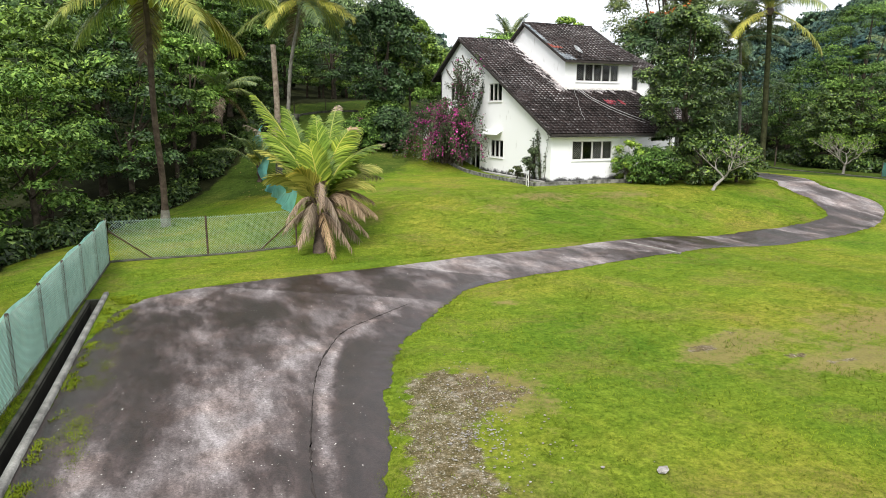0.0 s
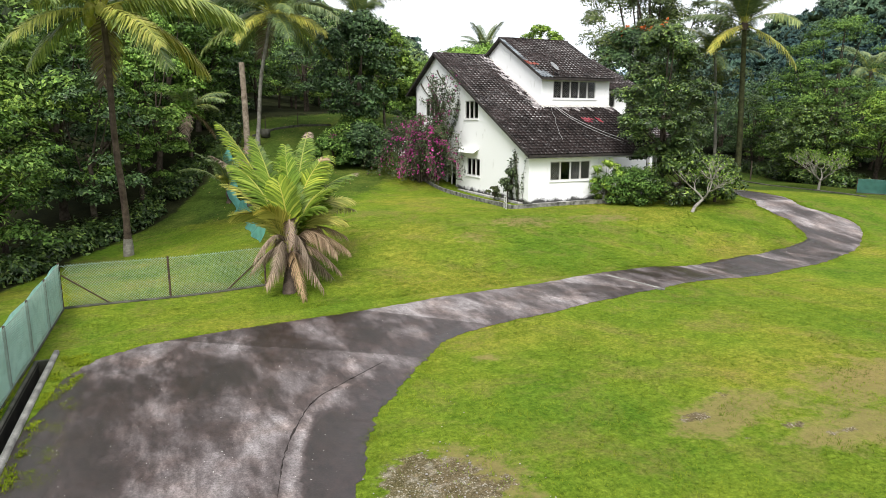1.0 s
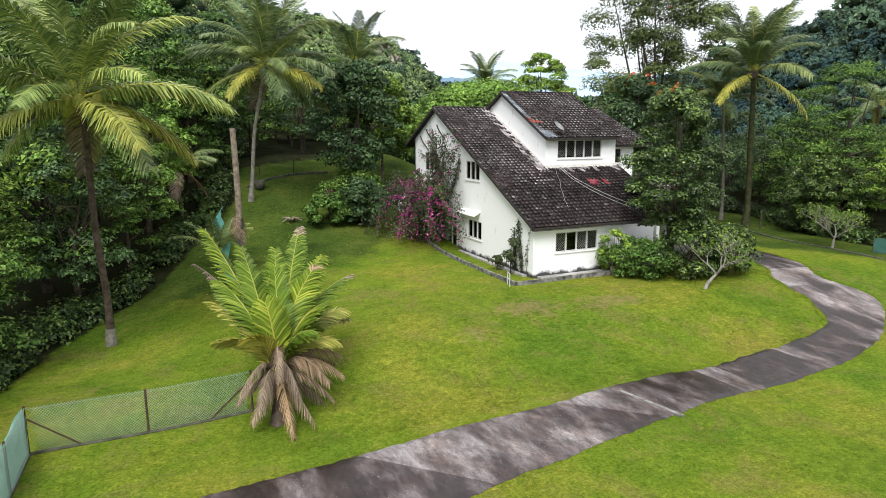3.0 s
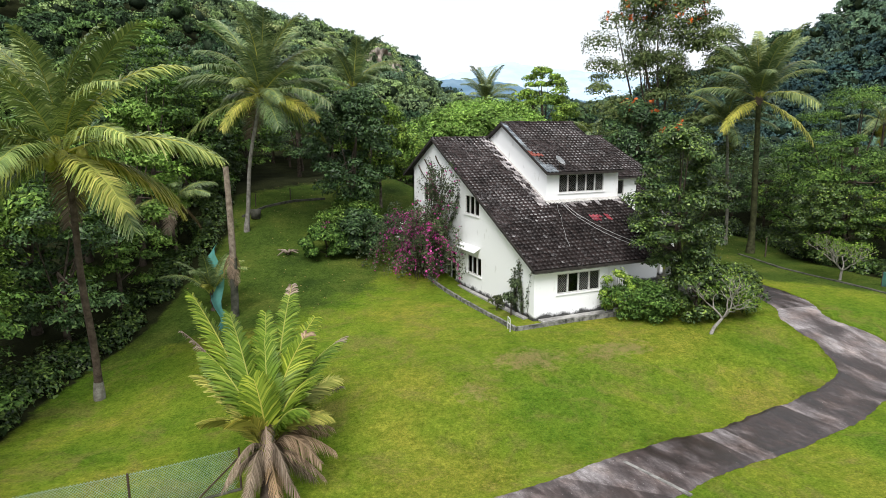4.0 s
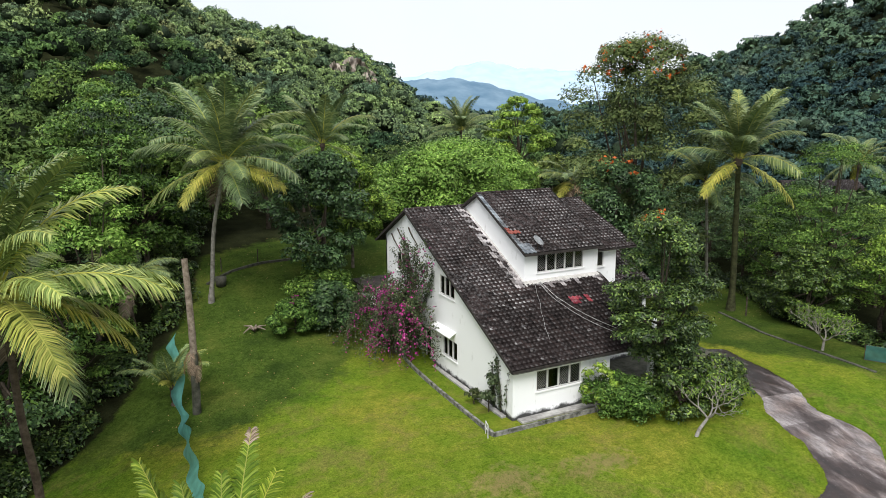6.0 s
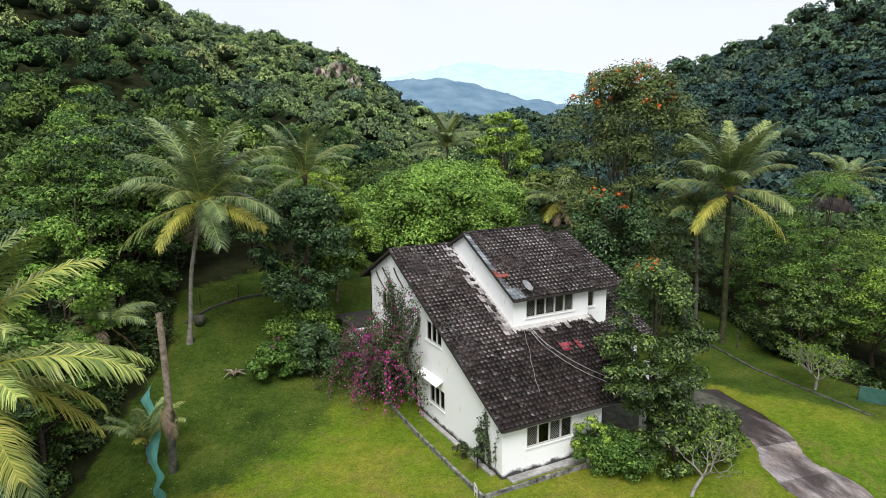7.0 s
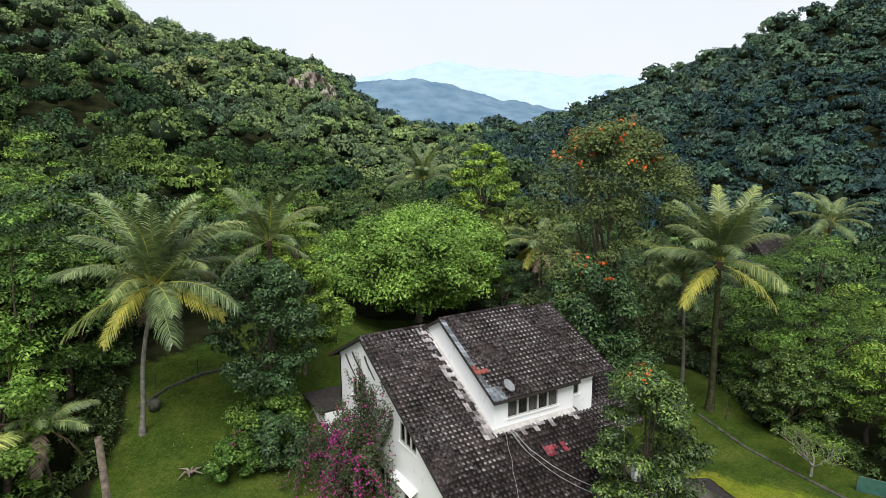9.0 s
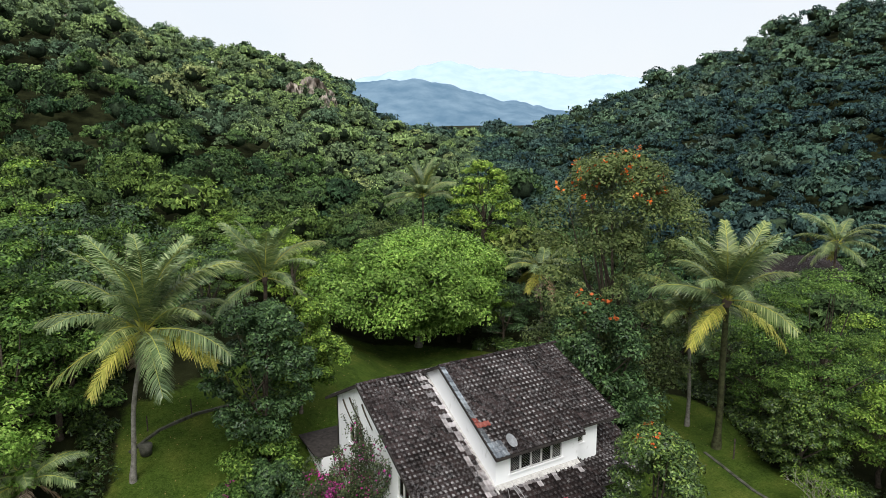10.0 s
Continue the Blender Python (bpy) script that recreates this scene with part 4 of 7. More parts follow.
roof_wing = tagged(roof_board("roof", 33.25, 39.3, [(41.9, WZ(41.9) - 0.02), (47.7, WZ(47.7) - 0.02), (53.0, WZ(47.7) - 2.6)]), "low side-wing roof of dark tiles")
slope_tiles(roof_wing, 33.25, 39.3, 41.9, WZ(41.9), 47.7, WZ(47.7), lambda x, y: False, lambda x, y: M_TILE_BLUE if x < 34.0 and tile_rng.random() < 0.5 else M_TILE)


def ridge_caps(x0, x1, y, z):
    """Half-round ridge tiles laid end to end, each a piece of its own."""
    n = int((x1 - x0) / 0.4)
    step = (x1 - x0) / n
    bm = bmesh.new()
    rows_ = []
    for x, s in ((0, 1.08), (step * 1.06, 0.94)):
        rows_.append([bm.verts.new((x, 0.14 * s * math.cos(t), 0.11 * s * math.sin(t))) for t in np.linspace(-0.25, math.pi + 0.25, 8)])
    for t in range(7):
        bm.faces.new((rows_[0][t], rows_[0][t + 1], rows_[1][t + 1], rows_[1][t]))
    me = bm_mesh("ridge_tile", bm, M_TILE)
    for q in range(n):
        ob = new("ridge_tile", me)
        ob.parent = house
        ob.matrix_basis = pose(x0 + q * step, y + tile_rng.uniform(-0.015, 0.015), z + tile_rng.uniform(-0.01, 0.012), 0, tile_rng.uniform(-1.5, 1.5), tile_rng.uniform(-2, 2))


ridge_caps(22.1, 26.9, R_Y, R_Z + 0.02)
ridge_caps(26.68, 33.15, DR_Y, DR_Z + 0.02)
ridge_caps(33.5, 38.0, R_Y, 11.58)


def verge(x, pts, material=M_WALL, w_=0.05, drop=0.15):
    bm = bmesh.new()
    a = [[bm.verts.new((x + s * w_, y, z + e)) for y, z in pts] for s in (0, 1) for e in (0.03, -drop)]
    for q in range(len(pts) - 1):
        bm.faces.new((a[0][q], a[0][q + 1], a[1][q + 1], a[1][q]))
        bm.faces.new((a[2][q], a[3][q], a[3][q + 1], a[2][q + 1]))
        bm.faces.new((a[0][q], a[2][q], a[2][q + 1], a[0][q + 1]))
        bm.faces.new((a[1][q], a[1][q + 1], a[3][q + 1], a[3][q]))
    part("bargeboard", bm_mesh("bargeboard", bm, material), house)


verge(22.06, [(E_Y, E_Z), (R_Y, R_Z), (56.3, R_Z - SLOPE * 6.1)], M_FASCIA)
verge(26.64, [(DE_Y, DE_Z), (DR_Y, DR_Z), (53.6, DR_Z - 0.51 * 5.6)], M_FASCIA, 0.04, 0.14)
verge(33.2, [(E_Y, E_Z), (D_Y, roof_z(D_Y))], M_FASCIA)
part("fascia", box_mesh("fascia", (22.1, E_Y - 0.03, E_Z - 0.14), (33.2, E_Y + 0.0, E_Z - 0.0), M_FASCIA), house)
part("fascia", box_mesh("fascia", (26.68, DE_Y - 0.03, DE_Z - 0.17), (33.15, DE_Y, DE_Z), M_FASCIA), house)
part("soffit", box_mesh("soffit", (22.2, E_Y + 0.02, E_Z - 0.22), (33.1, HY0, E_Z - 0.17), M_CONC), house)
# pale mortar flashing where the dormer meets the slope
bm = bmesh.new()
wr = np.random.default_rng(71)
n = 48
for q in range(n):
    y0, y1 = D_Y - 0.5 + (50.0 - D_Y + 0.5) * q / n, D_Y - 0.5 + (50.0 - D_Y + 0.5) * (q + 1) / n
    w_ = 0.15 + 0.06 * wr.random()
    bm.faces.new([bm.verts.new((x, y, roof_z(y) + 0.1)) for x, y in ((D_X0 - w_, y0), (D_X0 - 0.01, y0), (D_X0 - 0.01, y1), (D_X0 - w_, y1))])
for q in range(44):
    x0, x1 = D_X0 + (D_X1 - D_X0) * q / 44, D_X0 + (D_X1 - D_X0) * (q + 1) / 44
    w_ = 0.3 + 0.1 * wr.random()
    bm.faces.new([bm.verts.new((x, y, roof_z(y) + 0.104)) for x, y in ((x0, D_Y - w_), (x1, D_Y - w_), (x1, D_Y - 0.01), (x0, D_Y - 0.01))])
part("flashing", bm_mesh("flashing", bm, M_LIMEBARK), house, "pale mortar flashing round the dormer")

# porch columns
for x, y, top in ((37.6, 42.3, WZ(42.3)), (36.9, 40.3, 4.1), (33.0, 36.6, 4.5)):
    part("column", box_mesh("column", (x - 0.15, y - 0.15, 0.7), (x + 0.15, y + 0.15, top - 0.1), M_WALL, 0.02), house, "white square porch column")
part("porch_beam", box_mesh("porch_beam", (29.4, 36.35, 4.0), (33.0, 36.6, 4.3), M_WALL), house)
# the dark concrete on this slab stands in for shade under the tree
part("porch_slab", box_mesh("porch_slab", (29.45, 36.0, 0.8), (41.5, 43.6, 1.22), M_CONC_DARK), house)
part("plinth", box_mesh("plinth", (HX0 + 0.3, HY0 - 0.6, 0.6), (28.2, HY0 - 0.03, 1.24), M_APRON, 0.03), house, "stained concrete apron under the front window")
part("plinth", box_mesh("plinth", (HX0 - 0.35, HY0 + 0.6, 0.6), (HX0 - 0.03, 51, 1.24), M_APRON, 0.03), house)
# back annex
part("annex", box_mesh("annex", (21.2, 55.05, 1.6), (24.5, 58.6, 4.7), M_WALL), house, "small white lean-to")
part("annex_roof", box_mesh("annex_roof", (20.8, 55.05, 4.7), (25, 59.0, 4.84), M_FASCIA), house)


# ---------------------------------------------------------------- plants
def leaves(rg, centres, normals, size, aspect=0.5, jitter=0.38):
    """Pointed leaves (one quad each) at centres, facing normals loosely."""
    n = len(centres)
    nr = normals + rg.normal(0, jitter, (n, 3))
    nr /= np.linalg.norm(nr, axis=1)[:, None] + 1e-9
    t = np.cross(nr, rg.normal(0, 1, (n, 3)))
    t /= np.linalg.norm(t, axis=1)[:, None] + 1e-9
    b = np.cross(nr, t)
    ln = (size * rg.uniform(0.6, 1.35, n))[:, None]
    wd = ln * aspect
    v = np.stack([centres - t * ln * 0.5, centres + b * wd * 0.5 - t * ln * 0.05, centres + t * ln * 0.5 - nr * ln * 0.12, centres - b * wd * 0.5 - t * ln * 0.05], 1).reshape(-1, 3)
    return v, np.arange(n * 4).reshape(-1, 4)[:, ::-1]


def blades(rg, centres, normals, size, aspect=0.6, jitter=0.38):
    """Small pointed leaves of one triangle each, for crowns seen from afar."""
    n = len(centres)
    nr = normals + rg.normal(0, jitter, (n, 3))
    nr /= np.linalg.norm(nr, axis=1)[:, None] + 1e-9
    t = np.cross(nr, rg.normal(0, 1, (n, 3)))
    t /= np.linalg.norm(t, axis=1)[:, None] + 1e-9
    b = np.cross(nr, t)
    ln = (size * rg.uniform(0.6, 1.35, n))[:, None]
    v = np.stack([centres - t * ln * 0.45 - b * ln * aspect * 0.5, centres - t * ln * 0.3 + b * ln * aspect * 0.5, centres + t * ln * 0.55 - nr * ln * 0.12], 1).reshape(-1, 3)
    return v, np.arange(n * 3).reshape(-1, 3)[:, ::-1]


def soften(me, normals):
    """Shade leaves by the roundness of the clump that they sit on: one direction for each vertex."""
    normals = normals / (np.linalg.norm(normals, axis=1)[:, None] + 1e-9)
    at = me.attributes.new("custom_normal", "FLOAT_VECTOR", "POINT")
    at.data.foreach_set("vector", np.ascontiguousarray(normals, dtype=np.float32).ravel())
    return me


def foliage(name, rg, points, outward, size, aspect, material, fine=True, own=0.28):
    """A mass of leaves at points on clumps that face outward; own: how far each leaf turns its own way."""
    v, f = (blades if fine else leaves)(rg, points, outward, size, aspect)
    me = quads_mesh(name, v, f, [material])
    d = outward / (np.linalg.norm(outward, axis=1)[:, None] + 1e-9)
    return soften(me, np.repeat(d + rg.normal(0, own, d.shape), 3 if fine else 4, axis=0))


def clump_points(rg, clumps, per, shell=0.72, low=-0.55):
    """Points near the skin of leaf clumps (x, y, z, rx, ry, rz), with outward directions."""
    c = np.repeat(np.asarray(clumps, dtype=float), per, axis=0)
    d = rg.normal(0, 1, (len(c), 3))
    d /= np.linalg.norm(d, axis=1)[:, None]
    d[:, 2] = np.where(d[:, 2] < low, -d[:, 2] * 0.6, d[:, 2])
    p = c[:, :3] + d * c[:, 3:] * rg.uniform(shell, 1.08, len(c))[:, None]
    return p, d + np.array([0, 0, 0.55])


def crown_clumps(rg, n, r, h, z0, small=0.28, big=0.45, top=1.0, flat=0.75):
    """Clumps spread over an uneven crown of radius r, from z0 to z0 + h."""
    out = []
    ph = rg.uniform(0, 6.28, 3)
    for q in range(n):
        a, u = rg.uniform(0, 2 * np.pi), rg.uniform(0, 1)
        bulge = np.sin(np.pi * np.clip(u * 0.86 + 0.12, 0, 1)) ** 0.6
        lob = 1 + 0.2 * np.sin(2 * a + ph[0]) + 0.13 * np.sin(3 * a + ph[1] + 4 * u)
        rr = r * bulge * lob * np.sqrt(rg.uniform(0.25, 1))
        s = r * rg.uniform(small, big)
        out.append((rr * np.cos(a), rr * np.sin(a), z0 + h * u * top, s, s, s * flat))
    return out


def limbs(rg, base_h, trunk_r, clumps, count, lean=(0, 0)):
    """A tapered trunk and limbs that reach into the clumps."""
    top = np.array([lean[0], lean[1], base_h])
    pts = [np.array([lean[0] * s * s, lean[1] * s * s, base_h * s - 0.3 * (1 - s)]) + rg.normal(0, trunk_r * 0.25, 3) * [1, 1, 0] for s in np.linspace(0, 1, 7)]
    rad = trunk_r * (1.25 - 0.55 * np.linspace(0, 1, 7))
    rad[0] *= 1.35
    parts_ = [tube(pts, rad, 8)]
    for q in rg.choice(len(clumps), min(count, len(clumps)), replace=False):
        c = np.array(clumps[q][:3])
        start = pts[rg.integers(3, 7)]
        mid = (start + c) / 2 + np.array([0, 0, -0.08 * np.linalg.norm(c - start)]) + rg.normal(0, 0.15, 3)
        s = np.linspace(0, 1, 6)[:, None]
        line = (1 - s) ** 2 * start + 2 * s * (1 - s) * mid + s * s * c
        parts_.append(tube(line, trunk_r * 0.5 * (1 - 0.85 * s[:, 0]), 5))
    return join(parts_)


def make_tree(name, seed, height, trunk_h, trunk_r, r, n_clumps, per, leaf, leaf_m, label, category="tree", bark=None, lean=(0, 0), n_limbs=10,
              small=0.28, big=0.45, aspect=0.5, bloom=None, flat=0.75, low=-0.55, shell=0.72, fine=False):
    rg = np.random.default_rng(seed)
    root = tagged(new(name), label, category)
    z0 = trunk_h * 0.95
    clumps = crown_clumps(rg, n_clumps, r, max(0.3, height - z0 - r * small * 0.5), z0, small, big, flat=flat)
    clumps = [(c[0] + lean[0], c[1] + lean[1], *c[2:]) for c in clumps]
    tv, tf = limbs(rg, trunk_h + (height - trunk_h) * 0.35, trunk_r, clumps, n_limbs, lean)
    part("trunk", quads_mesh("trunk", tv, tf, [bark or M_BARK], smooth=True), root)
    p, d = clump_points(rg, clumps, per, shell, low)
    part("crown", foliage("crown", rg, p, d, leaf, aspect, leaf_m, fine), root)
    if bloom:
        bm_, count, size, topped = bloom
        idx = np.argsort(-(p[:, 2] + rg.uniform(0, topped, len(p))))[: count * 25]
        seeds = p[rg.choice(idx, count, replace=False)]
        bp = np.repeat(seeds, 9, axis=0) + rg.normal(0, size * 0.6, (count * 9, 3))
        v, f = leaves(rg, bp + [0, 0, size * 0.5], np.tile([0, 0, 1.0], (len(bp), 1)), size, 0.8, 0.8)
        part("blossom", quads_mesh("blossom", v, f, [bm_]), root)
    return root


def put(root, x, y, turn=0.0, scale=1.0, sink=0.1):
    root.matrix_basis = pose(x, y, gz(x, y) - sink, 0, 0, turn) @ Matrix.Diagonal((scale, scale, scale, 1))
    return root


def again(root, x, y, turn, scale):
    return copy_thing(root, pose(x, y, gz(x, y) - 0.15, 0, 0, turn) @ Matrix.Diagonal((scale / root.scale[0],) * 3 + (1,)))


# ---- palms
def frond_mesh(name, length, droop, rise, material, seed, n=84, leaf=1.0, hang=0.5, tatter=0.0, wide=1.0, sweep=0.0):
    """One pinnate frond along +x: an arched midrib with leaflets down both sides."""
    rg = np.random.default_rng(seed)
    s = np.linspace(0, 1, 14)
    ang = rise - droop * s**1.3
    dx, dz = np.cos(ang) * length / 13, np.sin(ang) * length / 13
    x, z = np.concatenate([[0], np.cumsum(dx)[:-1]]), np.concatenate([[0], np.cumsum(dz)[:-1]])
    rib = np.stack([x, np.zeros(14), z], -1)
    parts_ = [tube(rib, 0.045 * (1 - 0.88 * s) + 0.004, 4)]
    vs, fs = [], []
    for q in range(n):
        t = 0.12 + 0.88 * (q + 0.5) / n
        at = np.array([np.interp(t, s, x), 0, np.interp(t, s, z)])
        an = np.interp(t, s, ang)
        fwd, up = np.array([np.cos(an), 0, np.sin(an)]), np.array([-np.sin(an), 0, np.cos(an)])
        ln = leaf * (0.35 + 0.65 * np.sin(np.pi * min(1, t * 0.9 + 0.12)) ** 0.7) * rg.uniform(0.85, 1.1)
        for sd in (-1, 1):
            if rg.random() < tatter:
                continue
            out = np.array([0, sd, 0]) * (0.8 - 0.35 * sweep) + fwd * (0.45 + 0.4 * t + 0.4 * sweep) + up * rg.uniform(0.0, 0.35)
            out /= np.linalg.norm(out)
            drop = np.array([0, 0, -1.0]) * hang * ln * rg.uniform(0.6, 1.4)
            a = at
            b = at + out * ln * 0.5 + drop * 0.15
            c = at + out * ln * 0.92 + drop * 0.75
            wd = fwd * (0.024 + 0.011 * length / 4) * wide
            k0 = len(vs)
            vs += [a - wd * 0.6, a + wd * 0.6, b + wd, b - wd, c + wd * 0.25, c - wd * 0.25]
            fs += [(k0, k0 + 1, k0 + 2, k0 + 3), (k0 + 3, k0 + 2, k0 + 4, k0 + 5)]
    parts_.append((np.array(vs), np.array(fs)))
    v, f = join(parts_)
    return quads_mesh(name, v, f, [material, L_PALMY if material is not L_PALMD else L_PALMD], [1] * len(parts_[0][1]) + [0] * len(fs))


FROND = {}
for q in range(3):
    for tone, green, wd in (("", L_PALM, 0.78), ("sunny ", L_PALMG, 0.9)):
        FROND[tone + "up", q] = frond_mesh("frond_up", 5.4, 0.9, 1.38, green, 10 + q, n=104, leaf=1.05, hang=0.4, wide=wd)
        FROND[tone + "mid", q] = frond_mesh("frond_mid", 5.5, 1.3, 1.0, green, 20 + q, n=112, leaf=1.1, hang=0.55, wide=wd, tatter=0.05)
        FROND[tone + "side", q] = frond_mesh("frond_side", 5.2, 1.0, 0.4, green, 30 + q, n=112, leaf=1.15, hang=0.6, wide=wd, tatter=0.06)
        FROND[tone + "low", q] = frond_mesh("frond_low", 4.7, 0.7, -0.2, L_PALMY if q == 1 or (q and tone) else green, 40 + q, n=96, leaf=1.05, hang=0.6, wide=wd, tatter=0.06)
    FROND["dead", q] = frond_mesh("frond_dead", 3.8, 0.7, -0.75, L_PALMD, 50 + q, hang=0.5, tatter=0.25)
    FROND["yellow", q] = frond_mesh("frond_yellow", 2.7, 1.6, 1.15, L_PALMY, 80 + q, n=130, leaf=0.75, hang=0.6, wide=0.9)


def make_palm(name, seed, base, top, plan, label, r=0.17, scale=1.0, nuts=0, bark=None, foot=None):
    """A coconut palm from base to the crown's heart; plan: (frond kind, how many)."""
    rg = np.random.default_rng(seed)
    root = tagged(new(name), label, "palm tree")
    root.matrix_basis = pose(*base)
    d = np.array(top) - np.array(base)
    s = np.linspace(0, 1, 26)[:, None]
    line = np.concatenate([d[:2][None] * (0.55 * s + 0.45 * s**2.2), d[2] * s], 1) + np.concatenate([0.06 * np.sin(s * 9), 0.05 * np.cos(s * 7), 0 * s], 1)
    line[0, 2] -= 0.5
    ringed = r * (1.15 - 0.4 * s[:, 0]) * (1 + 0.05 * (np.arange(26) % 2))
    ringed[:3] *= [1.5, 1.35, 1.15]
    v, f = tube(line, ringed, 10)
    part("trunk", quads_mesh("trunk", v, f, [bark or M_PALMBARK], smooth=False), root)
    if foot:
        v, f = tube(line[:3], ringed[:3] + 0.012, 10)
        part("limewash_band", quads_mesh("limewash_band", v, f, [foot]), root, "pale lichened foot of the trunk")
    az = rg.uniform(0, 360)
    for kind, count in plan:
        for q in range(count):
            az += 137.5 + rg.uniform(-14, 14)
            m = pose(*d) @ pose(0, 0, rg.uniform(-0.15, 0.1), 0, 0, az) @ pose(0.12, 0, 0, rg.uniform(-16, 16), rg.uniform(-12, 12), 0) @ Matrix.Diagonal((*[scale * rg.uniform(0.85, 1.1)] * 3, 1))
            part("frond", FROND[kind, int(rg.integers(3))], root, "", m)
    for q in range(nuts):
        a = rg.uniform(0, 6.28)
        bm = bmesh.new()
        bmesh.ops.create_icosphere(bm, subdivisions=2, radius=0.23)
        for vv in bm.verts:
            vv.co.z *= 1.25
        part("coconut", bm_mesh("coconut", bm, M_NUT, True), root, "", pose(*(d + [0.72 * math.cos(a), 0.72 * math.sin(a), 0.1 - rg.uniform(0, 0.75)])))
    # fibrous heart of the crown
    v, f = tube([d + [0, 0, -0.5], d + [0, 0, -0.1], d + [0, 0, 0.5]], [r * 0.8, r * 1.5, r * 0.3], 8)
    part("crown_heart", quads_mesh("crown_heart", v, f, [M_PALMBARK]), root)
    return root


make_palm("coconut_palm", 1, (-0.8, 39.7, gz(-0.8, 39.7)), (-0.9, 36.3, 11.6), [("sunny up", 7), ("sunny mid", 5), ("sunny side", 9), ("sunny low", 8), ("dead", 1)],
          "tall coconut palm with yellow-green fronds, nuts and a pale foot", 0.165, 1.16, 14, foot=M_PALEBARK)
make_palm("coconut_palm", 2, (9.5, 59.6, gz(9.5, 59.6)), (10.9, 57.8, 15.0), [("up", 8), ("mid", 7), ("side", 9), ("low", 7), ("dead", 1)],
          "tall coconut palm with a wide drooping crown above the side lawn", 0.155, 1.24, 6, M_PALEBARK)
make_palm("coconut_palm", 3, (20.5, 66, gz(20.5, 66)), (20.2, 63.8, 16.0), [("up", 7), ("mid", 6), ("side", 3), ("low", 2)], "coconut palm with upright fronds behind the small trees", 0.18, 0.95)
make_palm("coconut_palm", 4, (52.4, 46.6, gz(52.4, 46.6)), (49.1, 44.3, 14.6), [("up", 14), ("mid", 5), ("side", 3), ("low", 2)],
          "tall coconut palm with a mossy trunk beside the side lawn", 0.25, 1.15, 0, M_MOSSBARK)
make_palm("coconut_palm", 5, (53.6, 50.6, gz(53.6, 50.6)), (50.2, 48.4, 12.6), [("mid", 6), ("side", 6), ("low", 2)], "slim coconut palm behind a larger one", 0.15, 0.9, 0, M_PALEBARK)
make_palm("coconut_palm", 6, (89.5, 59, gz(89.5, 59)), (89.5, 59, 12.6), [("mid", 7), ("side", 7), ("low", 4)], "distant coconut palm beside a roof", 0.16, 1.0)
make_palm("coconut_palm", 7, (54, 101, gz(54, 101)), (54, 101, 16.5), [("up", 6), ("mid", 8), ("side", 6)], "distant coconut palm over the tree tops", 0.16, 1.1)
make_palm("coconut_palm", 8, (55.5, 74, gz(55.5, 74)), (55.5, 74, 10.5), [("mid", 4), ("side", 7), ("low", 4), ("dead", 4)], "ragged palm with hanging dead fronds", 0.18, 1.1)
make_palm("coconut_palm", 9, (3.9, 57.2, gz(3.9, 57.2)), (3.9, 56.8, 7.2), [("mid", 5), ("side", 5), ("dead", 3)], "small palm in the shade of the forest edge", 0.13, 0.7)


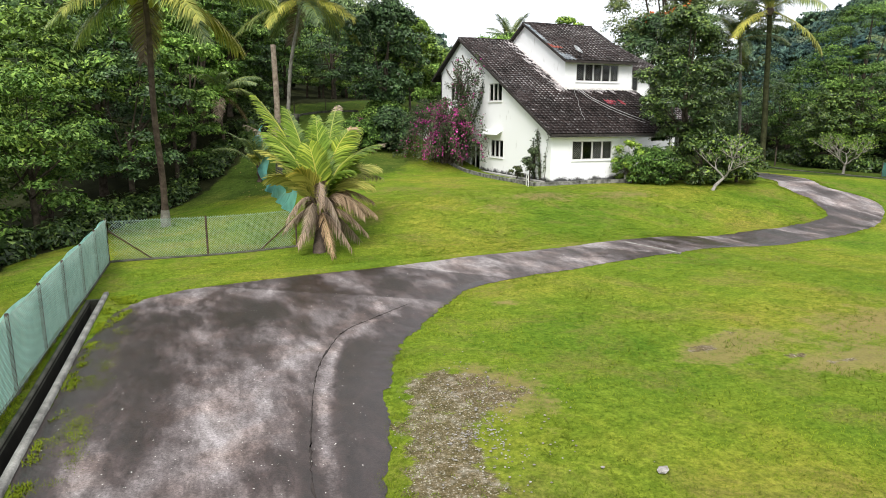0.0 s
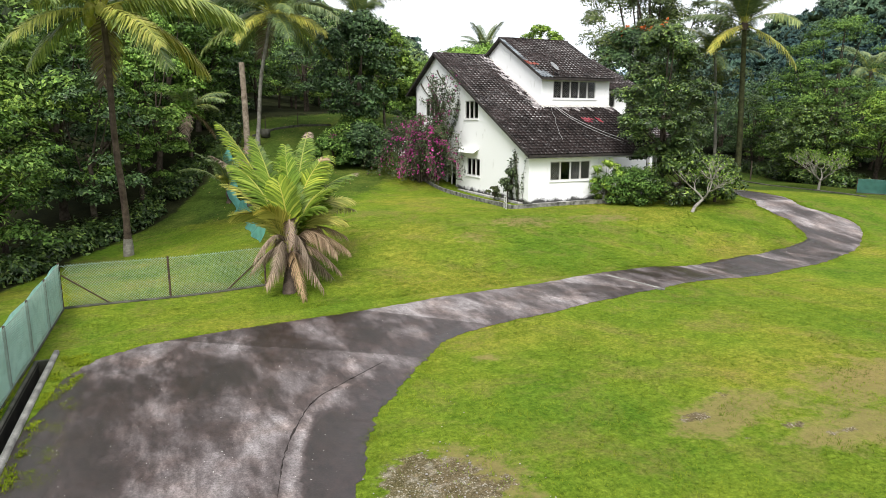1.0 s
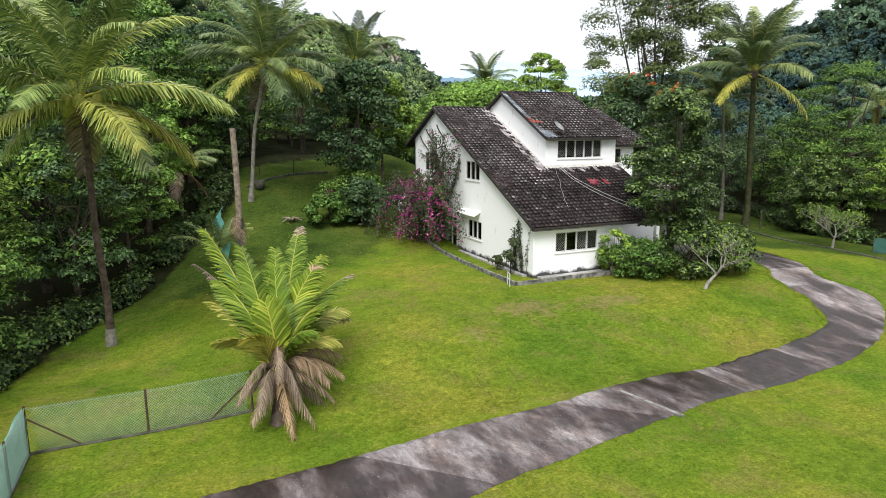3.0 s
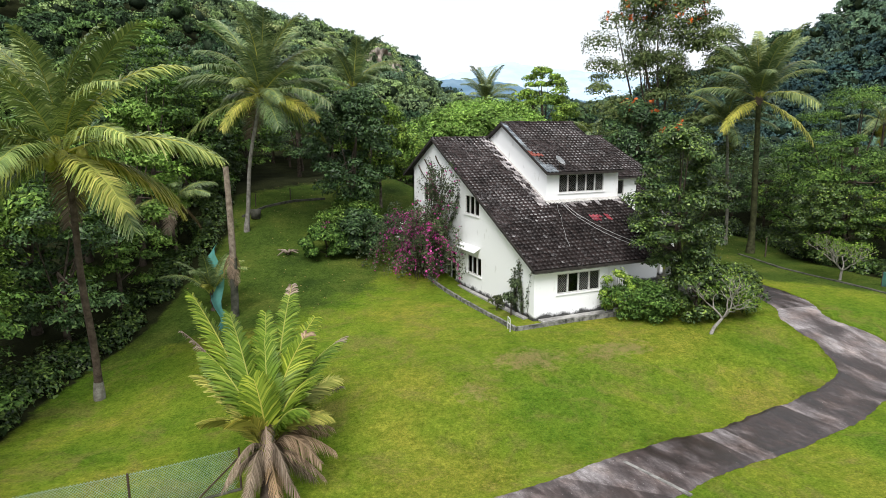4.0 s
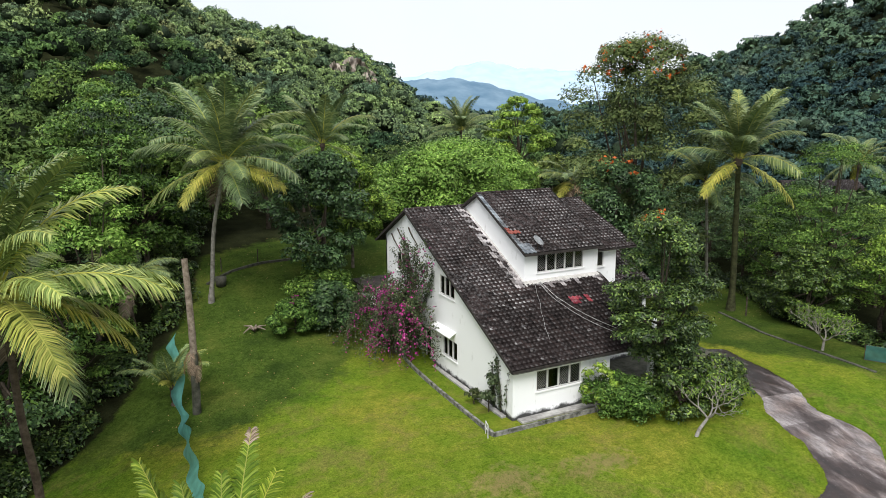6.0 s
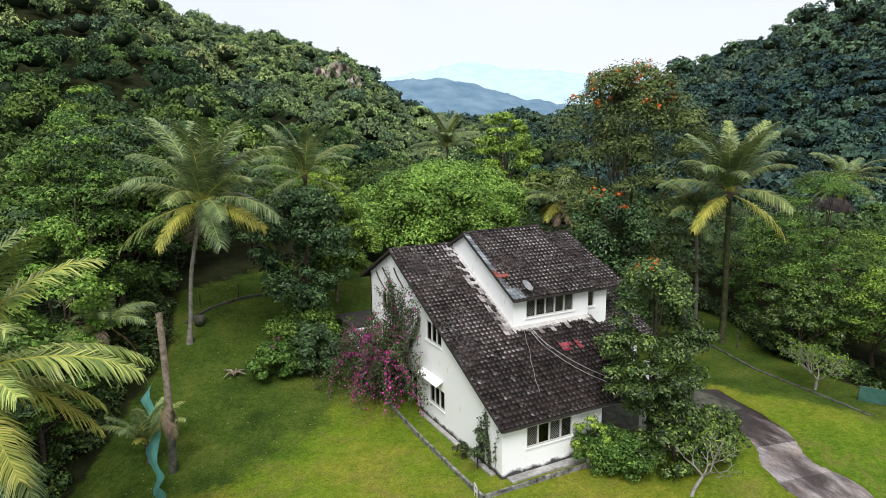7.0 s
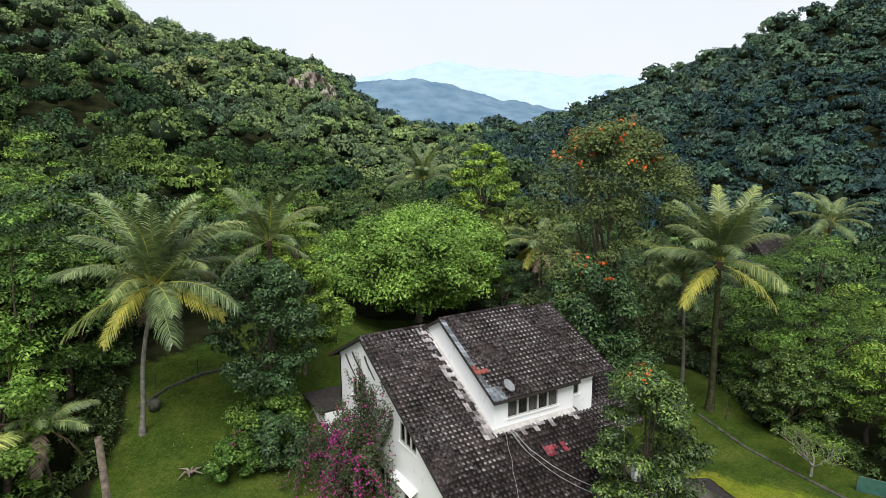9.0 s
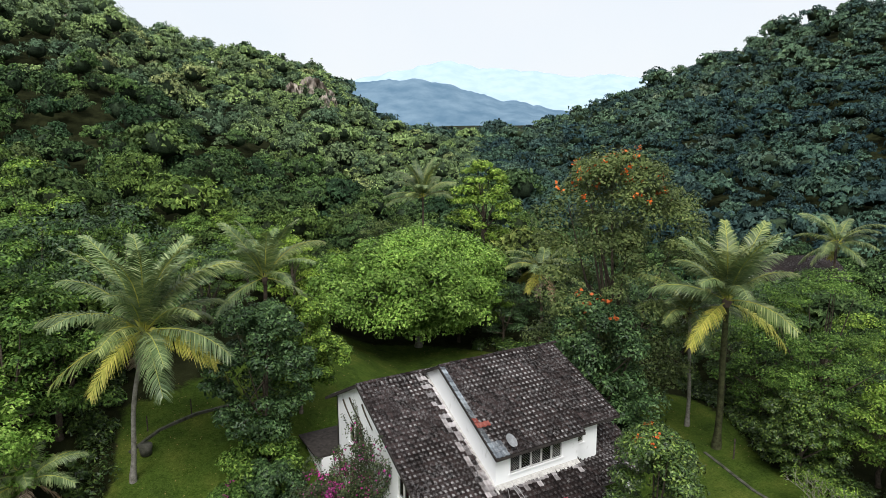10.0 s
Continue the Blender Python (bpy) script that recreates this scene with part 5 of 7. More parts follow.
def aimed_frond(name, heart, tip, arch, material, seed, n=120, leaf=0.95, hang=0.2, wide=1.0, sweep=0.7, tatter=0.0, dry_end=0.0):
    """A frond that rises from heart and bends over to tip; arch: how far its middle stands above the straight line."""
    rg = np.random.default_rng(seed)
    heart, tip = np.array(heart, dtype=float), np.array(tip, dtype=float)
    mid = heart * 0.55 + tip * 0.45 + np.array([0, 0, arch]) - 0.25 * (tip - heart) * [1, 1, 0]
    s_ = np.linspace(0, 1, 18)
    rib = (1 - s_[:, None]) ** 2 * heart + 2 * (s_ * (1 - s_))[:, None] * mid + (s_**2)[:, None] * tip
    fwd = np.gradient(rib, axis=0)
    fwd /= np.linalg.norm(fwd, axis=1)[:, None]
    twist = rg.uniform(-0.8, 0.8)
    level = tip - heart
    side0 = np.array([-level[1], level[0], 0.0]) / (math.hypot(level[0], level[1]) + 1e-6)
    up = np.cross(fwd, side0)
    up *= np.sign(up[:, 2:3] + 1e-6)
    side = side0 * math.cos(twist) + up * math.sin(twist)
    tv, tf = tube(rib, 0.05 * (1 - 0.88 * s_) + 0.005, 5)
    vs, fs = [], []
    for q in range(n):
        t = 0.2 + 0.8 * (q + 0.5) / n
        at, fw, sd_, up_ = (np.array([np.interp(t, s_, arr[:, c]) for c in range(3)]) for arr in (rib, fwd, side, np.cross(side, fwd)))
        ln = leaf * (0.3 + 0.7 * np.sin(np.pi * min(1, (t - 0.2) * 0.98 + 0.2)) ** 0.8) * rg.uniform(0.88, 1.1)
        for sg in (-1, 1):
            if rg.random() < tatter:
                continue
            out = sd_ * sg * (0.8 - 0.3 * sweep) + fw * (0.5 + 0.4 * t + 0.3 * sweep) + up_ * rg.uniform(-0.05, 0.2)
            out /= np.linalg.norm(out)
            drop = np.array([0, 0, -1.0]) * hang * ln * rg.uniform(0.5, 1.5)
            w_ = fw * 0.042 * wide
            k0 = len(vs)
            b_, c_ = at + out * ln * 0.5 + drop * 0.2, at + out * ln + drop
            vs += [at - w_ * 0.5, at + w_ * 0.5, b_ + w_, b_ - w_, c_ + w_ * 0.2, c_ - w_ * 0.2]
            fs += [(k0, k0 + 1, k0 + 2, k0 + 3, int(t > 1 - dry_end)), (k0 + 3, k0 + 2, k0 + 4, k0 + 5, int(t > 1 - dry_end))]
    fs = np.array(fs)
    v, f = join([(tv, tf), (np.array(vs), fs[:, :4])])
    rib_m = L_PALMD if material is L_PALMD else L_PALMY
    return quads_mesh(name, v, f, [material, rib_m, L_PALMD], np.concatenate([np.ones(len(tf)), fs[:, 4] * 2]))


def make_young_palm(base, heart, fresh, yellow, dry, label, seed):
    """A young palm with hardly any trunk: its fronds are given by their tips and arch."""
    root = tagged(new("young_coconut_palm"), label, "palm tree")
    root.matrix_basis = pose(*base)
    base, heart = np.array(base), np.array(heart)
    h = heart - base
    s_ = np.linspace(0, 1, 7)[:, None]
    v, f = tube(h * s_ + [0, 0, -0.3] * (1 - s_), np.array([0.3, 0.27, 0.25, 0.22, 0.2, 0.17, 0.12]), 9)
    part("trunk", quads_mesh("trunk", v, f, [M_PALMBARK]), root)
    k = seed
    for tips, m_, opts in ((fresh, L_PALMB, dict(leaf=1.05, hang=0.3, wide=1.2, n=130, sweep=0.45, tatter=0.05)), (yellow, L_PALMY, dict(leaf=0.85, hang=0.2, wide=1.1, n=100, sweep=0.7)), (dry, L_PALMD, dict(leaf=0.5, hang=0.6, wide=0.5, n=110, sweep=0.5, tatter=0.2))):
        for x, y, z, arch, *end in tips:
            k += 1
            start = h * 0.85 + np.array([0.12 * math.cos(k * 2.4), 0.12 * math.sin(k * 2.4), 0.0])
            part("frond", aimed_frond("frond", start, np.array([x, y, z]) - base, arch, m_, k, dry_end=end[0] if end else 0.0, **opts), root, "dry brown frond" if m_ is L_PALMD else "")
    return root


make_young_palm((4.9, 25.1, gz(4.9, 25.1)), (5.2, 25.9, 1.5),
                [(7.5, 32.1, 5.9, 0.9, 0.08), (3.4, 30.5, 6.3, 0.6), (8.9, 29.5, 4.1, 1.5, 0.1), (6.0, 30.0, 5.4, 0.6), (4.6, 29.4, 5.7, 0.6), (5.6, 28.0, 5.0, 0.6), (7.2, 28.2, 4.9, 1.0, 0.07),
                 (8.0, 30.2, 4.9, 1.2), (7.0, 26.6, 3.8, 1.2), (3.6, 28.2, 4.7, 1.0), (4.9, 26.2, 4.2, 0.7), (6.3, 25.2, 3.3, 1.1)],
                [(3.2, 28.0, 4.0, 1.2), (8.2, 27.6, 3.2, 1.5), (7.3, 25.8, 2.6, 1.4), (3.2, 26.2, 3.0, 1.2), (4.1, 25.2, 3.3, 0.9)],
                [(2.9, 30.3, 5.0, 1.3), (8.4, 27.9, 2.7, 1.7), (4.9, 24.2, 2.0, 2.4), (7.6, 26.4, 1.8, 1.7), (6.9, 25.0, 0.7, 1.4), (6.0, 24.1, 0.3, 1.3), (5.2, 23.7, 0.15, 1.4), (4.0, 24.7, 0.5, 1.1), (6.7, 25.6, 0.4, 1.2),
                 (7.4, 25.4, 1.4, 1.7), (3.6, 24.6, 1.5, 1.7), (5.6, 24.2, 1.2, 2.0), (6.7, 24.6, 1.5, 1.9), (4.2, 24.2, 1.1, 1.6), (7.6, 27.2, 1.2, 1.5), (3.6, 25.3, 1.0, 1.2)],
                "young coconut palm with bright fronds and dry brown skirts", 300)

# dead palm trunk standing like a pole
px, py = 6.75, 46.9
v, f = tube([(px + 0.1 * math.sin(s * 3), py, gz(px, py) - 0.4 + s * 9.9) for s in np.linspace(0, 1, 18)], [0.23 - 0.06 * s + 0.015 * (q % 2) for q, s in enumerate(np.linspace(0, 1, 18))], 9)
dead = tagged(new("dead_palm_trunk"), "bare dead palm trunk standing without a crown, mossy at its foot", "tree trunk")
part("trunk", quads_mesh("trunk", v, f, [M_DEADWOOD]), dead)
v, f = tube([(px + 0.1 * math.sin(s * 3), py, gz(px, py) - 0.4 + s * 9.9) for s in np.linspace(0, 0.42, 9)], [0.245 - 0.06 * s + 0.02 * (q % 2) for q, s in enumerate(np.linspace(0, 0.42, 9))], 9)
part("mossy_sleeve", quads_mesh("mossy_sleeve", v, f, [M_CONC_DARK]), dead, "dark mossy lower trunk")
rg = np.random.default_rng(51)
for q in range(5):
    part("dead_frond", FROND["dead", q % 3], dead, "brown hanging frond", pose(px, py, gz(px, py) + rg.uniform(3.2, 4.4), 0, rg.uniform(10, 30), q * 72 + 20) @ Matrix.Diagonal((0.45, 0.45, 0.45, 1)))
make_palm("young_coconut_palm", 22, (5.6, 48.6, gz(5.6, 48.6)), (5.6, 48.6, gz(5.6, 48.6) + 1.2), [("up", 4), ("mid", 5), ("yellow", 2)], "small young palm at the edge of the wood", 0.12, 0.62)
# a dark pot by the tall palm and a root lying on the side lawn
bm = bmesh.new()
bmesh.ops.create_cone(bm, cap_ends=True, segments=14, radius1=0.38, radius2=0.48, depth=0.8)
bmesh.ops.bevel(bm, geom=bm.edges[:], offset=0.04, segments=2, affect="EDGES")
stump = tagged(new("garden_pot", bm_mesh("garden_pot", bm, M_CONC_DARK, True)), "dark concrete garden pot beside the palm", "pot")
stump.matrix_basis = pose(10.6, 61.6, gz(10.6, 61.6) + 0.36)
rg = np.random.default_rng(52)
segs = []
for q in range(6):
    a = q * 1.05
    segs.append(tube([(0, 0, 0.1), (0.35 * math.cos(a), 0.35 * math.sin(a), 0.25 + 0.15 * rg.random()), (0.9 * math.cos(a + 0.3), 0.9 * math.sin(a + 0.3), 0.05 + 0.3 * rg.random())], [0.13, 0.08, 0.03], 6))
v, f = join(segs)
root_ = tagged(new("tree_root", quads_mesh("tree_root", v, f, [M_DEADWOOD], smooth=True)), "grey weathered root lying on the side lawn", "root")
root_.matrix_basis = pose(11.8, 54.6, gz(11.8, 54.6))

# ---- single trees near the house
put(make_tree("shade_tree", 101, 11.5, 2.7, 0.2, 3.3, 125, 330, 0.21, L_SHADE, "dense dark-leaved tree with a few orange blooms by the porch", n_limbs=12, aspect=0.45, small=0.16, big=0.32, low=-0.3, shell=0.62, flat=0.66, bloom=(L_ORANGE, 12, 0.13, 7.0)), 32.2, 35.2)
put(make_tree("broad_tree", 102, 13.6, 3.4, 0.35, 10.2, 300, 300, 0.36, L_DOME, "broad round tree with a fresh green dome behind the house", n_limbs=24, small=0.11, big=0.21, bark=M_PALEBARK, fine=True, aspect=0.6, low=-0.4, shell=0.72), 41.5, 79.0)
put(make_tree("flame_tree", 103, 24.4, 3.0, 0.4, 7.6, 220, 300, 0.26, L_OLIVE, "tall flame tree with scattered orange blooms", n_limbs=26, low=-0.35, small=0.12, big=0.25, fine=True, aspect=0.6, bloom=(L_ORANGE, 60, 0.26, 26.0)), 48.0, 54.5)
put(make_tree("flame_tree", 104, 13.5, 2.5, 0.3, 4.6, 110, 280, 0.28, L_DARK, "dark dense tree with a few orange blooms", n_limbs=14, fine=True, aspect=0.6, small=0.18, big=0.32, bloom=(L_ORANGE, 8, 0.34, 9.0)), 42.0, 50.5)
put(make_tree("tall_tree", 105, 19.5, 6, 0.35, 5.0, 55, 180, 0.5, L_LIGHT, "tall light-green tree with open layered crown", n_limbs=16, small=0.2, big=0.34, flat=0.5), 63, 98)
put(make_tree("small_tree", 106, 11.8, 3.2, 0.14, 4.1, 130, 170, 0.27, L_DARK, "bushy green tree on slim trunks beside the side lawn", n_limbs=14, small=0.13, big=0.25, fine=True, aspect=0.6), 18.2, 58.0)
put(make_tree("small_tree", 107, 9.6, 3.0, 0.12, 3.4, 100, 170, 0.27, L_MID, "bushy green tree on slim pale trunks", n_limbs=10, bark=M_DEADWOOD, small=0.13, big=0.27, fine=True, aspect=0.6), 22.0, 62.0)
put(make_tree("shrub", 108, 3.4, 0.4, 0.1, 2.8, 60, 230, 0.24, L_MID, "leafy green shrub at the lawn's edge", "shrub", small=0.2, big=0.34, fine=True, aspect=0.6), 17.6, 56.4)
put(make_tree("shrub", 115, 3.6, 0.5, 0.08, 2.2, 44, 230, 0.24, L_DARK, "dark leafy shrub beside the bougainvillea", "shrub", small=0.2, big=0.34, fine=True, aspect=0.6), 17.2, 53.6)
put(make_tree("shrub", 116, 2.6, 0.4, 0.08, 1.9, 36, 230, 0.24, L_MID, "spreading green shrub on the side lawn", "shrub", small=0.2, big=0.34, fine=True, aspect=0.6, bloom=(L_FLOWER, 3, 0.16, 3.0)), 14.6, 53.6)
put(make_tree("shrub", 109, 2.5, 0.3, 0.1, 2.0, 70, 120, 0.2, L_MID, "rounded leafy shrub beside the front window", "shrub", small=0.18, big=0.32, aspect=0.4, shell=0.6), 28.7, 34.2)
put(make_tree("shrub", 110, 2.9, 0.3, 0.07, 1.15, 22, 70, 0.26, L_LIGHT, "pale-leaved shrub before the front wall", "shrub", small=0.25, big=0.42, aspect=0.35, shell=0.3), 27.8, 35.3)
put(make_tree("shrub", 111, 3.5, 0.3, 0.1, 2.3, 70, 130, 0.2, L_SHADE, "dense dark shrub behind the frangipani", "shrub", small=0.18, big=0.3, low=-0.4), 31.9, 33.0)
put(make_tree("shrub", 112, 3.0, 0.3, 0.1, 1.9, 40, 170, 0.2, L_SHADE, "dark leafy shrub beside the porch", "shrub", small=0.2, big=0.36), 34.6, 32.6)


def make_frangipani(seed, height, spread, label, leafy, lean=(0.0, 0.0), stems=3, depth=5):
    """A candelabra of bare pale stems that fork, with tufts of leaves at the tips; lean: how its foot slants."""
    rg = np.random.default_rng(seed)
    root = tagged(new("frangipani"), label, "tree")
    parts_, tips = [], []

    def grow(p, d, ln, r, left):
        q = p + d * ln
        m = (p + q) / 2 + rg.normal(0, ln * 0.05, 3) - np.array([0, 0, ln * 0.06])
        parts_.append(tube([p, m, q], [r, r * 0.9, r * 0.82], 6))
        if left == 0:
            tips.append(q)
            return
        turn, count = rg.uniform(0, 6.28), 3 if rg.random() < 0.35 else 2
        for s in range(count):
            a = turn + s * 6.28 / count
            e = d + spread * np.array([math.cos(a), math.sin(a), 0]) * rg.uniform(0.4, 1.2) + np.array([0, 0, rg.uniform(-0.05, 0.5)])
            e /= np.linalg.norm(e)
            grow(q, e, ln * rg.uniform(0.6, 1.0), r * 0.7, left - 1)

    foot = np.array([lean[0], lean[1], 0.55 * height * 0.3 + 0.25])
    parts_.append(tube([(0, 0, -0.15), foot * [0.35, 0.35, 0.5], foot], [0.12, 0.1, 0.08], 8))
    for s in range(stems):
        a = s * 6.28 / stems + rg.uniform(0, 0.6)
        d = np.array([math.cos(a) * spread, math.sin(a) * spread, 0.8]) + np.array([lean[0], lean[1], 0]) * 0.3
        grow(foot, d / np.linalg.norm(d), height * 0.22, 0.062, depth - 1)
    v, f = join(parts_)
    part("branchwork", quads_mesh("branchwork", v, f, [M_PALEBARK], smooth=True), root, "bare pale forking branches")
    tips = np.array(tips)
    k = max(1, int(leafy))
    p = np.repeat(tips, k, axis=0) + rg.normal(0, 0.12, (len(tips) * k, 3))
    v, f = leaves(rg, p, np.tile([0, 0, 0.6], (len(p), 1)), 0.2, 0.3, 0.8)
    part("foliage", quads_mesh("leaves", v, f, [L_LIGHT]), root)
    return root


put(make_frangipani(7, 3.3, 0.95, "frangipani with bare pale branches on the lawn by the drive", 4, (1.25, 0.3), 3, 5), 30.3, 30.4)
put(make_frangipani(9, 3.6, 0.95, "rounded frangipani with pale branches and thin leaves", 11, (0.1, 0.0), 4, 5), 49.5, 36.0)

# ---- bougainvillea against the gable
rg = np.random.default_rng(77)
boug = tagged(new("bougainvillea"), "arching bougainvillea with magenta bracts against the gable wall", "shrub")
stems, lv, fl = [], [], []
for q in range(120):
    a = rg.uniform(0, 6.28)
    reach, high = rg.uniform(1.0, 5.2), rg.uniform(1.8, 5.2)
    b0 = np.array([rg.normal(0, 0.5), rg.normal(0, 1.0), 0])
    s = np.linspace(0, 1, 12)[:, None]
    out = np.array([math.cos(a) * 0.95, math.sin(a) * 1.25, 0])
    arc = b0 + out * reach * s**1.1 + np.concatenate([0 * s, 0 * s, high * np.sin(np.pi * np.minimum(1, s * 0.97)) ** 0.7], 1)
    arc[:, 2] = np.maximum(arc[:, 2], 0.12)
    arc[:, 0] = np.minimum(arc[:, 0], 1.35 + 0.2 * np.sin(arc[:, 1] * 3 + q))
    stems.append(tube(arc, 0.014 * (1 - 0.8 * s[:, 0]) + 0.004, 4))
    for t in rg.uniform(0.12, 1, 190):
        at = np.array([np.interp(t, s[:, 0], arc[:, c]) for c in range(3)]) + rg.normal(0, 0.13, 3)
        (fl if (t > 0.35 and rg.random() < (0.62 if (q % 3 == 0 and math.cos(a) < 0.35) else 0.035)) else lv).append(at)
for q in range(34):
    # long airy shoots that lean on the wall and arch away from it
    y0, y1, top = rg.uniform(-2.6, 1.6), rg.uniform(-5.2, 1.8), rg.uniform(4.4, 8.6)
    s = np.linspace(0, 1, 16)[:, None]
    lean_ = rg.uniform(0.2, 1.3)
    arc = np.concatenate([0.3 + 1.3 * np.sin(s * 1.5) - lean_ * s**2.5, y0 + (y1 - y0) * s**1.4, top * np.sin(s * 1.9) / np.sin(1.57) * 0.98], 1)
    stems.append(tube(arc, 0.014 * (1 - 0.7 * s[:, 0]) + 0.005, 4))
    for t in rg.uniform(0.2, 1, 110):
        at = np.array([np.interp(t, s[:, 0], arc[:, c]) for c in range(3)]) + rg.normal(0, 0.14, 3)
        at[0] = min(at[0], 1.7)
        (fl if rg.random() < 0.08 else lv).append(at)
v, f = join(stems)
part("stemwork", quads_mesh("stemwork", v, f, [M_BARK]), boug)
lv, fl = np.array(lv), np.array(fl)
v, f = leaves(rg, lv, np.tile([-0.4, -0.3, 0.6], (len(lv), 1)), 0.15, 0.6, 0.7)
part("foliage", quads_mesh("leaves", v, f, [L_BOUG]), boug)
v, f = leaves(rg, fl, np.tile([-0.4, -0.4, 0.6], (len(fl), 1)), 0.14, 0.8, 0.7)
part("blossom", quads_mesh("blossom", v, f, [L_FLOWER]), boug, "magenta bracts")
boug.matrix_basis = pose(20.45, 48.9, gz(20.45, 48.9))


def make_creeper(seed, pts, spread, n_shoot, label, leafm=L_VINE, bare=()):
    """A wall creeper: thin shoots in the plane of the wall (along y and z), with small leaves."""
    rg = np.random.default_rng(seed)
    root = tagged(new("wall_creeper"), label, "creeper")
    st, lf = [], []
    for q in range(n_shoot):
        (ya, za), (yb, zb) = pts[int(rg.integers(len(pts)))]
        s = np.linspace(0, 1, 10)[:, None]
        arc = np.concatenate([-0.06 - 0.05 * rg.random() + 0 * s, ya + (yb - ya) * s + rg.normal(0, spread) * s * (1.3 - s) + 0.08 * np.sin(9 * s + q), za + (zb - za) * s * rg.uniform(0.6, 1)], 1)
        st.append(tube(arc, 0.014 * (1 - 0.6 * s[:, 0]) + 0.003, 4))
        for t in rg.uniform(0.1, 1, 42):
            lf.append(np.array([np.interp(t, s[:, 0], arc[:, c]) for c in range(3)]) + rg.normal(0, 0.1, 3) * [0.5, 1, 1] - [0.05, 0, 0])
    lf = np.array(lf)
    v, f = leaves(rg, lf, np.tile([-0.8, 0, 0.4], (len(lf), 1)), 0.15, 0.55, 0.6)
    part("foliage", quads_mesh("leaves", v, f, [leafm]), root)
    for (ya, za), (yb, zb) in bare:
        s = np.linspace(0, 1, 8)[:, None]
        st.append(tube(np.concatenate([-0.07 + 0 * s, ya + (yb - ya) * s + 0.05 * np.sin(7 * s), za + (zb - za) * s - 0.12 * np.sin(3.1 * s)], 1), 0.055 - 0.02 * s[:, 0], 5))
    for v, f in st:
        part("stem", quads_mesh("stem", v, f, [M_BARK]), root)
    root.matrix_basis = pose(HX0, 0, 0)
    return root


make_creeper(3, [((37.4, 1.2), (37.9, 4.6)), ((37.0, 1.2), (36.6, 4.6)), ((38.2, 1.2), (38.4, 4.2))], 0.25, 16, "straggling creeper on the corner of the gable wall")
make_creeper(4, [((49.5, 6.5), (51.5, 10.4)), ((48.5, 6.0), (49.6, 10.2)), ((51.0, 7.0), (53.5, 9.0)), ((48.0, 5.0), (46.3, 8.2))], 0.4, 14, "dark leafless creeper trails high on the gable", bare=[((53.6, 9.4), (51.8, 8.3)), ((52.4, 9.95), (50.3, 8.8)), ((50.3, 10.3), (48.7, 9.2))])
put(make_tree("shrub", 113, 2.5, 0.9, 0.04, 0.75, 9, 70, 0.2, L_VINE, "small straggly shrub at the corner of the house", "shrub", small=0.3, big=0.45), 21.9, 38.0)
put(make_tree("shrub", 114, 1.1, 0.4, 0.03, 0.5, 8, 70, 0.18, L_VINE, "low shrub against the gable wall", "shrub", small=0.3, big=0.5), 21.7, 39.4)

# ---- the forest round the clearing
FOREST = []
for q, (lm, h, r, leaf, flat, lab) in enumerate(((L_MID, 11, 4.2, 0.62, 0.75, "broad-leaved forest tree with a mid-green crown"), (L_DARK, 12, 4.0, 0.6, 0.8, "dark-leaved forest tree with a dense crown"),
                                                 (L_LIGHT, 10, 3.8, 0.6, 0.7, "fresh green leafy forest tree"), (L_OLIVE, 13, 4.3, 0.6, 0.6, "olive-green forest tree with an open crown"),
                                                 (L_MID, 15, 3.6, 0.58, 0.6, "tall slim mid-green forest tree"))):
    FOREST.append(make_tree("forest_tree", 200 + q, h, h * 0.2, 0.2, r, 42, 155, leaf * 0.48, lm, lab, n_limbs=9, small=0.2, big=0.4, low=-0.12, shell=0.62, flat=flat * 0.9, fine=True, aspect=0.62))
rg = np.random.default_rng(31)
placed, used = [(54.2, 40.6), (56.8, 41.2), (60.4, 43.2), (1.6, 58.0)], [False] * len(FOREST)
put(make_tree("broad_shrub", 121, 6.8, 0.8, 0.16, 3.1, 110, 130, 0.22, L_SHADE, "tall dark glossy-leaved shrub at the edge of the side lawn", "shrub", small=0.14, big=0.27, fine=True, aspect=0.55, low=-0.3), 54.2, 40.6)
put(make_tree("feathery_tree", 122, 11.0, 1.2, 0.2, 3.4, 50, 380, 0.22, L_MID, "fresh green tree with layered drooping sprays", n_limbs=14, small=0.18, big=0.38, fine=True, aspect=0.5, flat=0.65, low=-0.1, shell=0.6), 56.8, 41.2)
put(make_tree("feathery_tree", 123, 15.0, 2.0, 0.25, 5.2, 80, 340, 0.22, L_MID, "tall feathery yellow-green tree over the edge of the wood", n_limbs=24, small=0.16, big=0.34, fine=True, aspect=0.35, flat=0.55, low=-0.1, shell=0.6), 60.4, 43.2)
put(make_tree("creeper_tree", 124, 12.0, 1.5, 0.2, 3.8, 80, 170, 0.3, L_DOME, "tree hung with bright yellow-green creeper", n_limbs=10, small=0.16, big=0.3, fine=True, aspect=0.6, low=-0.3), 1.6, 58.0)


def try_put(x, y, gap, kinds, lo, hi):
    if on_lawn(x, y, 2.2) or any((x - a) ** 2 + (y - b) ** 2 < gap * gap for a, b in placed):
        return
    placed.append((x, y))
    q, sc, tn = int(rg.choice(kinds)), rg.uniform(lo, hi), rg.uniform(0, 360)
    if not used[q]:
        used[q] = True
        put(FOREST[q], x, y, tn, sc, 0.15)
    else:
        again(FOREST[q], x, y, tn, sc)


